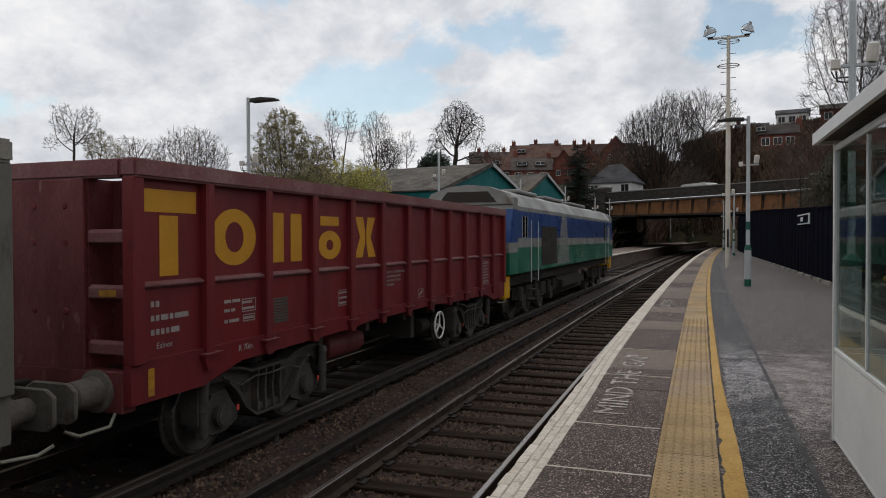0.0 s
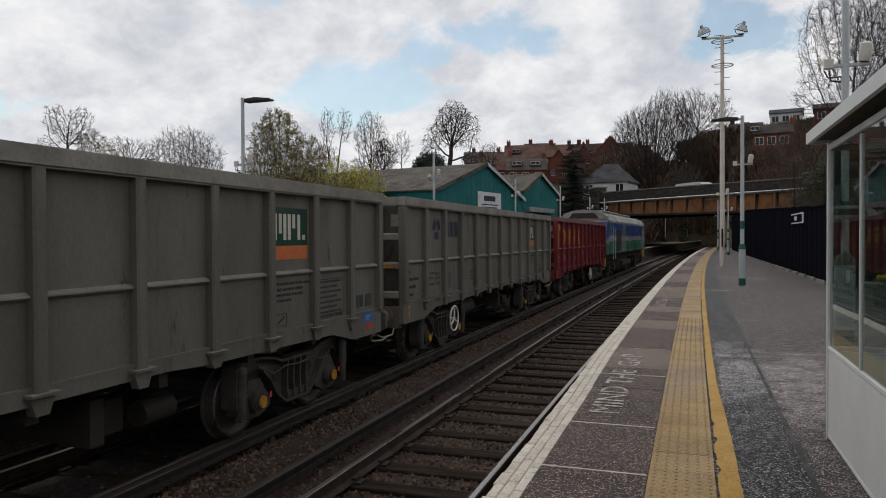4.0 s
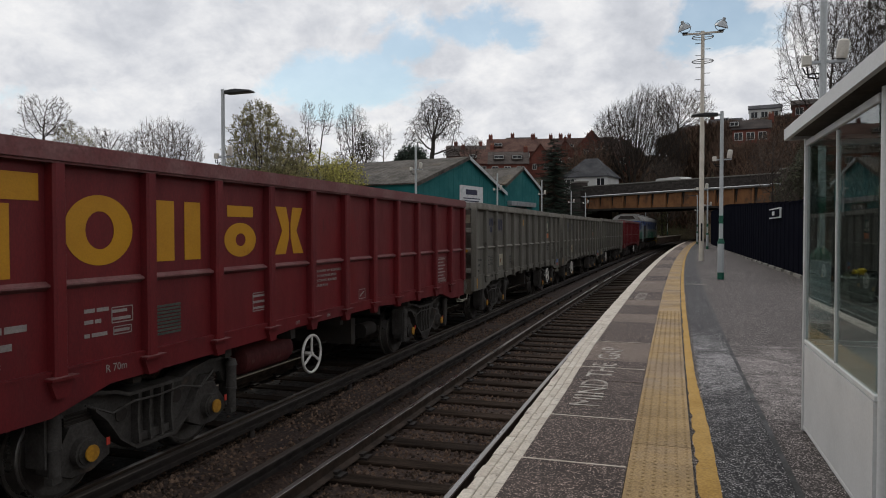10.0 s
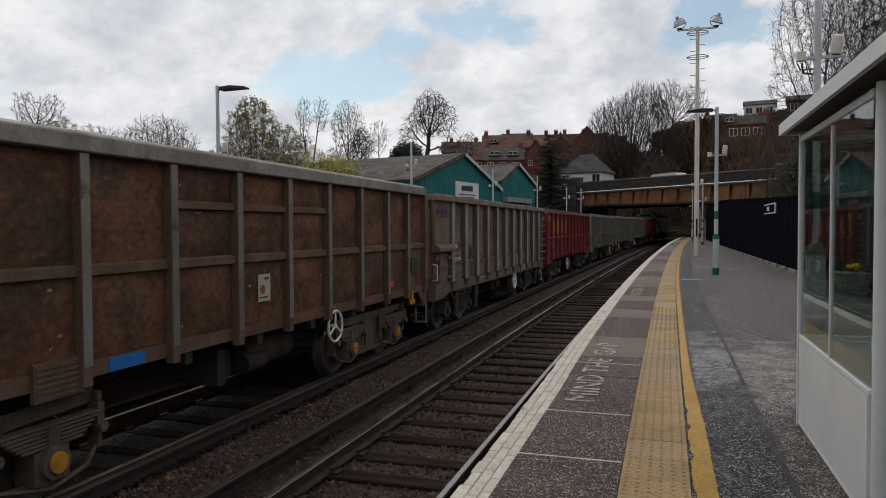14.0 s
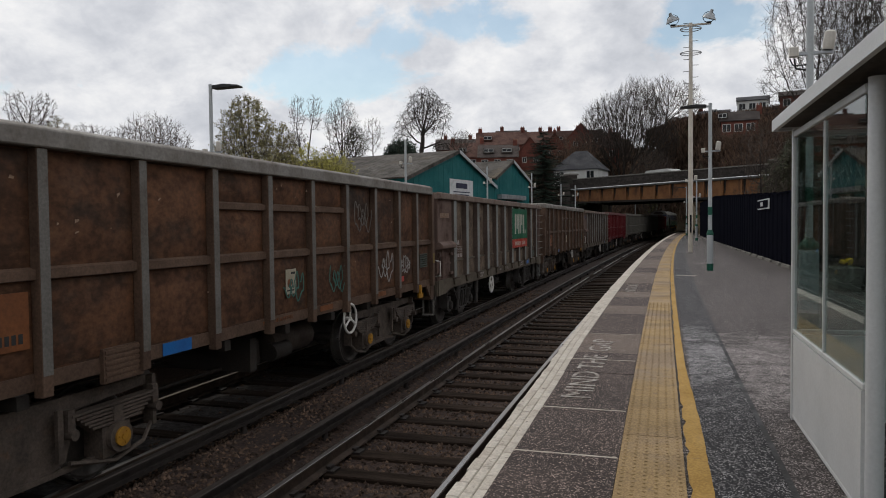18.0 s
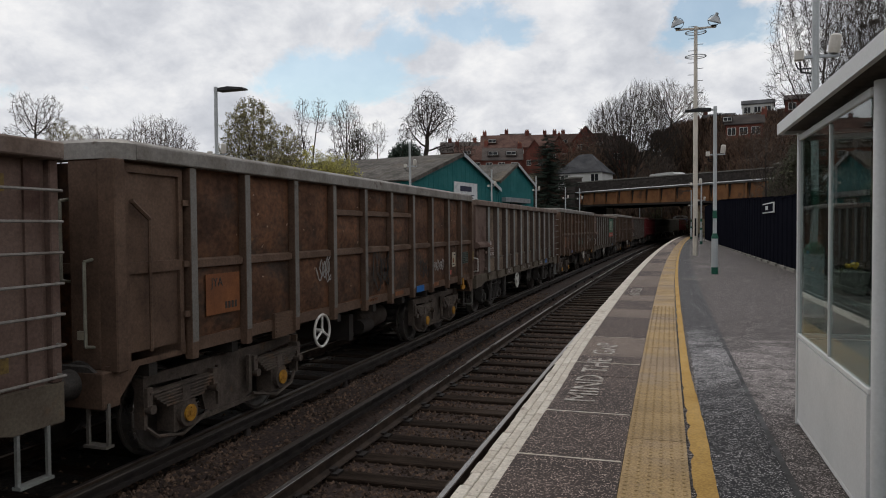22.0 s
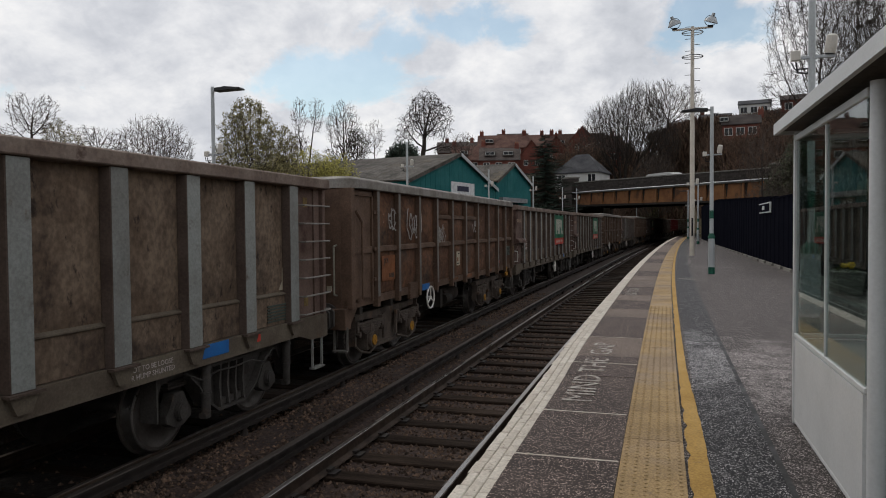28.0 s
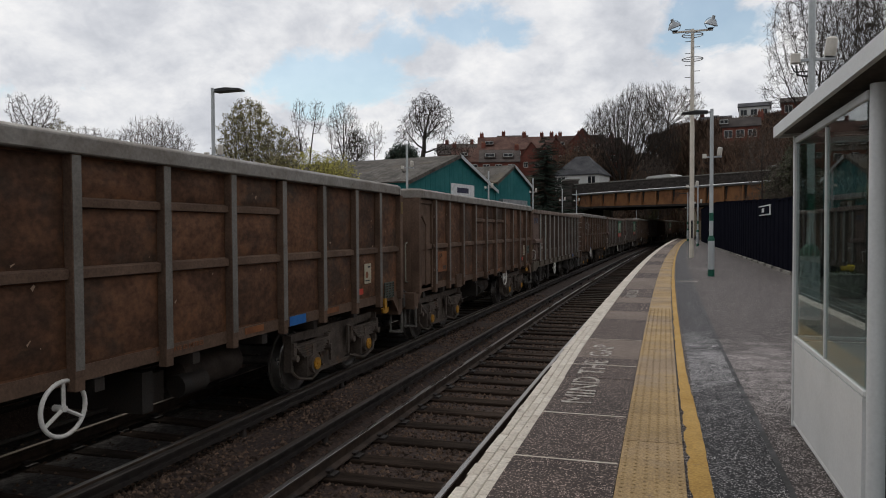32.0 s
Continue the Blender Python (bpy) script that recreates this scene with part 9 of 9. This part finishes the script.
for i, (px, py, h) in enumerate(((11, 118, 5.5), (15, 121, 6.0), (19, 126, 6.0), (13, 128, 6.0), (17, 133, 5.0), (22, 130, 6.0), (9, 124, 5.5), (24, 122, 6.5), (6, 140, 7.0), (-14, 140, 8.0), (-19, 146, 8.0), (10, 134, 5.0))):
    grow_tree(px, py, land(px, py) - 0.2, [(0.0, h * 0.55, h * 0.45, h * 0.45)], "tangled brown thicket on the hillside", 80 + i, 0.4, 260, 0.4, 0.018, stems=4, up=0.35, twig_len=0.8, category="shrub", twig_mat="scrub")


def make_conifer():
    rng = random.Random(77)
    t = thing("conifer", "dark green spruce with tiered drooping branches", "tree", "trees", at=(-14.5, 93.9, 0.0))
    b = bmesh.new()
    cyl(b, (0, 0, -1), (0, 0, 14.0), 0.22, 0.02, n=8)
    part("trunk", b, "bark", t)
    verts, faces = [], []
    segs = []
    h = 1.2
    while h < 14.0:
        f = h / 14.4
        for k in range(9 if f < 0.85 else 5):
            a = rng.uniform(0, 6.28)
            long = (7.6 * (1 - f) ** 0.85 + 0.15) * rng.uniform(0.55, 1.12)
            p = Vector((0, 0, h + rng.uniform(-0.15, 0.15)))
            n = max(2, int(long / 0.28))
            for i in range(n):
                q = (i + 1) / n
                c = p + Vector((math.cos(a) * long * q, math.sin(a) * long * q, -0.32 * long * q + 0.22 * long * q * q))
                wide = 0.50 * (1.15 - q) + 0.14
                for j in range(9):
                    side = rng.uniform(-1, 1)
                    tipd = Vector((math.cos(a + side * 1.1), math.sin(a + side * 1.1), rng.uniform(-0.75, 0.05))).normalized() * wide * rng.uniform(0.6, 1.2)
                    e = Vector((-math.sin(a), math.cos(a), rng.uniform(-0.5, 0.5))) * 0.075
                    n0 = len(verts)
                    verts += [tuple(c - e), tuple(c + e), tuple(c + tipd)]
                    faces.append((n0, n0 + 1, n0 + 2))
            segs.append((p, p + Vector((math.cos(a) * long, math.sin(a) * long, -0.10 * long)), 0.04, 0.012))
        h += 0.34
    part("branch_whorl", limb_mesh("branch_whorl", segs, "bark", 3), "", t, "thin drooping branches")
    me = bpy.data.meshes.new("needles")
    me.from_pydata(verts, [], faces)
    me.materials.append(M["conifer"])
    part("needles", me, "", t)


make_conifer()


def scrub(name, label, material, seed, count, place, size):
    """Undergrowth: many thin upright stems and leaf tufts, one sheet of stuff."""
    rng = random.Random(seed)
    verts, faces = [], []
    for i in range(count):
        x, y = place(rng)
        z = land(x, y)
        for k in range(5):
            a, lean = rng.uniform(0, 6.28), rng.uniform(0.1, 0.7)
            h = size * rng.uniform(0.4, 1.2)
            p = Vector((x + rng.gauss(0, 0.4), y + rng.gauss(0, 0.4), z - 0.1))
            q = p + Vector((math.cos(a) * lean * h, math.sin(a) * lean * h, h))
            e = Vector((-math.sin(a + 0.7), math.cos(a + 0.7), 0)) * size * 0.035
            m = (p + q) / 2 + Vector((rng.gauss(0, 0.1), rng.gauss(0, 0.1), 0.1)) * h
            n0 = len(verts)
            verts += [tuple(p - e), tuple(p + e), tuple(m + e * 1.6), tuple(m - e * 1.6), tuple(q)]
            faces += [(n0, n0 + 1, n0 + 2, n0 + 3), (n0 + 3, n0 + 2, n0 + 4)]
    me = bpy.data.meshes.new(name)
    me.from_pydata(verts, [], faces)
    me.materials.append(M[material])
    tagged(new(name, me), label, "undergrowth", kind="stuff")


def hillside(rng):
    while True:
        y = rng.uniform(96, 225)
        x = rng.uniform(-22, 40)
        if abs(x - at_line(y, FAR_TRACK).x) > 9.2 and not (10 < x < 25 and 137 < y < 146):
            return x, y


def bankside(rng):
    y = rng.uniform(24, 100)
    return rng.uniform(6.5, 24) + 0.02 * y, y


scrub("brown_scrub", "brown leafless brambles and saplings on the hillside", "scrub", 3, 12000, hillside, 2.6)
scrub("green_scrub", "green and brown rough grass and ivy on the hillside", "scrub_green", 4, 9000, hillside, 1.2)


def upper_slope(rng):
    while True:
        x, y = rng.uniform(-8, 36), rng.uniform(112, 182)
        if land(x, y) > 2.0 and not (11 < x < 24 and 134 < y < 155):
            return x, y


scrub("slope_scrub", "brown saplings and brambles below the hillside houses", "scrub", 7, 7000, upper_slope, 2.8)
scrub("bank_scrub", "brown brambles on the bank behind the fence", "scrub", 5, 4500, bankside, 2.4)
scrub("bank_grass", "rough green growth on the bank behind the fence", "scrub_green", 6, 2500, bankside, 1.1)


# ------------------------------------------------------------------ pieces of the platform and track, last
def edge_pieces():
    rng = random.Random(12)
    # white-painted edge bricks, three courses wide where the camera is near
    y = 2.4
    while y < 20.0:
        for k in range(3):
            ww = 0.073 - 0.27 * worn(y) / 3
            o0 = -0.012 + worn(y) + ww * k
            wob = rng.uniform(-0.012, 0.006) if k == 0 else 0.0
            b = strip_piece(y + 0.075 * k, y + 0.075 * k + 0.225, o0 + wob, o0 + ww - 0.002, -0.075, 0.003 + rng.uniform(-0.002, 0.002), 0.0018)
            if y < 11:
                soften(b, 0.006)
            part("edge_brick", b, "coping", platform)
        y += 0.225
    part("coping_stone", strip_piece(-6.0, 2.4, 0.033, 0.235, -0.075, 0.003), "coping", platform)
    y = 20.2
    while y < P_END:
        part("coping_stone", strip_piece(y, y + 2.4, -0.012, 0.205, -0.075, 0.003), "coping", platform)
        y += 2.4
    # bands of asphalt and slab between edge and tactile strip
    cuts = [2.3, 3.47, 4.65, 5.83, 7.3, 8.45, 9.9, 12.2, 13.4, 15.0, 16.2, 18.4, 20.5, 22.5, 25.0, 27.5, 30.5, 34, 38, 43, 49, 56, 64, 74, 86, 100, 112]
    tones = ["slab_dark", "slab_dark", "slab_dark", "slab_dark", "slab_dark", "slab_light", "slab_dark", "slab_light", "slab_dark", "slab_light", "slab_dark", "slab_light", "slab_light", "slab_dark", "slab_light", "slab_light", "slab_dark", "slab_light", "slab_dark", "slab_light", "slab_light", "slab_dark", "slab_light", "slab_dark", "slab_light", "slab_light"]
    part("edge_slab", strip_piece(-6.0, 2.3, 0.21, 0.918, -0.03, 0.0), "slab_dark", platform)
    for a, c, tone in zip(cuts, cuts[1:], tones):
        part("edge_slab", strip_piece(a, c, 0.21 + 0.5 * worn(c), 0.918, -0.03, rng.uniform(-0.002, 0.002), 0.004), tone, platform)
    # pale joint lines across the band
    for yy in (4.65, 5.83, 9.9, 8.0):
        part("joint_line", strip_piece(yy - 0.008, yy + 0.010, 0.22, 0.91, 0.0025, 0.0045, 0.0), "coping", platform, "pale joint line")
    # tactile tiles
    def tile(q, domes):
        bx(q, 0.0, 0.4, 0.0, 0.396, -0.03, 0.0)
        if domes:
            for i in range(6):
                for j in range(6):
                    c = (0.033 + 0.0667 * i, 0.033 + 0.0667 * j)
                    n = 6
                    lo = [q.verts.new((c[0] + 0.014 * math.cos(6.283 * k / n), c[1] + 0.014 * math.sin(6.283 * k / n), 0.0005)) for k in range(n)]
                    hi = [q.verts.new((c[0] + 0.008 * math.cos(6.283 * k / n), c[1] + 0.008 * math.sin(6.283 * k / n), 0.0055)) for k in range(n)]
                    for k in range(n):
                        q.faces.new((lo[k], lo[(k + 1) % n], hi[(k + 1) % n], hi[k]))
                    q.faces.new(hi)
    near_tile = once("tactile_tile", "tactile", lambda q: tile(q, True))
    far_tile = once("tactile_tile_far", "tactile", lambda q: tile(q, False))
    for i in range(295):
        yy = -6.0 + 0.4 * i
        part("tactile_tile", near_tile if 2.5 < yy < 14 else far_tile, "", platform, at=at_pose(yy, 0.922, rng.uniform(0.001, 0.004)))
    # yellow line, broken at its edges
    b = bmesh.new()
    prev = None
    yy = -6.0
    while yy < P_END:
        step = 0.12 if yy < 16 else 1.5
        wdt = 0.13 if yy < 5.6 else max(0.085, 0.13 - 0.02 * (yy - 5.6))
        j = 0.0035
        l = 1.338 + rng.uniform(-j, j) + (0.03 * rng.random() ** 9 if yy < 16 else 0)
        r = 1.338 + wdt + rng.uniform(-j, j)
        cur = [b.verts.new(at_line(yy, l, 0.004)), b.verts.new(at_line(yy, r, 0.004))]
        if prev:
            b.faces.new((prev[0], prev[1], cur[1], cur[0]))
        prev = cur
        yy += step
    part("yellow_line", b, "line_yellow", platform, "worn yellow painted line")
    for txt, yy, sz in (("MIND", 6.75, 0.40), ("THE", 7.88, 0.40), ("GAP", 8.96, 0.40)):
        part("lettering", words(txt, sz, "text_white"), "", platform, "worn white painted warning words", at=at_pose(yy, 0.48, 0.004) @ Matrix.Rotation(math.pi / 2, 4, "Z") @ Matrix.Diagonal((1.15, 0.95, 1, 1)))
    part("cross_mark", strip_piece(21.35, 21.45, 1.5, 2.05, 0.002, 0.004, 0.0), "coping", platform, "short white cross line")
    # fainter second notice further on
    part("lettering", words("MIND THE GAP", 0.36, "text_white"), "", platform, "worn white painted warning words", at=at_pose(17.0, 0.48, 0.004) @ Matrix.Rotation(math.pi / 2, 4, "Z") @ Matrix.Diagonal((0.8, 0.95, 1, 1)))


edge_pieces()


def sleepers():
    rng = random.Random(9)
    for c, tr, n in ((NEAR_TRACK, near_track, 180), (FAR_TRACK, far_track, 150)):
        me = once("sleeper%d" % (c * 10), "sleeper", lambda q: (bx(q, -1.28, 1.28, -0.125, 0.125, -0.14, 0.0), soften(q, 0.012)))
        ch = once("rail_chair", "third", lambda q: (bx(q, -0.16, 0.16, -0.08, 0.08, 0.0, 0.025), bx(q, -0.10, -0.05, -0.05, 0.05, 0.03, 0.06), bx(q, 0.05, 0.10, -0.05, 0.05, 0.03, 0.06)))
        for i in range(n):
            y = -20.6 + 0.72 * i + rng.uniform(-0.05, 0.05)
            s = part("sleeper", me, "", tr, at=at_pose(y + rng.uniform(-0.02, 0.02), c, -1.083 + rng.uniform(-0.02, 0.004)) @ Matrix.Rotation(rng.uniform(-0.018, 0.018), 4, "Z"))
            if 0 < y < 40:
                for o in (-0.7525, 0.7525):
                    part("rail_chair", ch, "", s, at=(o, 0, 0.0))


sleepers()


# ------------------------------------------------------------------ what moves
def gone(t):
    """Metres that the train has rolled at t seconds."""
    q = t / 32.0
    return 163.805 * q - 7.92 * q * q + 143.74 * q ** 3 - 89.23 * q ** 4 + 0.8 * max(0.0, (t - 29.6) / 2.4) ** 1.25


def along(s):
    return s - (BEND ** 2 * s ** 3 / 6 if s > 0 else 0.0)


def motions():
    for ob, sets, mid in WAGONS:
        rows = []
        for i in range(65):
            t = i * 0.5
            rows.append((t, at_pose(along(mid + gone(t)), FAR_TRACK, RAIL_Z)))
        walk(ob, rows)
        times = [0.0]
        while times[-1] < 32.0:
            s = mid + gone(times[-1])
            times.append(min(32.0, times[-1] + (1 / 15 if -14 < s < 45 else 0.8)))
        for w in sets:
            y = w.location.y
            turned, last, out = 0.0, gone(0.0), []
            for t in times:
                step = (gone(t) - last) / AXLE_R
                last = gone(t)
                if step > 1.4:
                    step = 1.4
                turned -= step
                out.append((t, Matrix.Translation((0, y, AXLE_R)) @ Matrix.Rotation(turned, 4, "X")))
            walk(w, out)


motions()
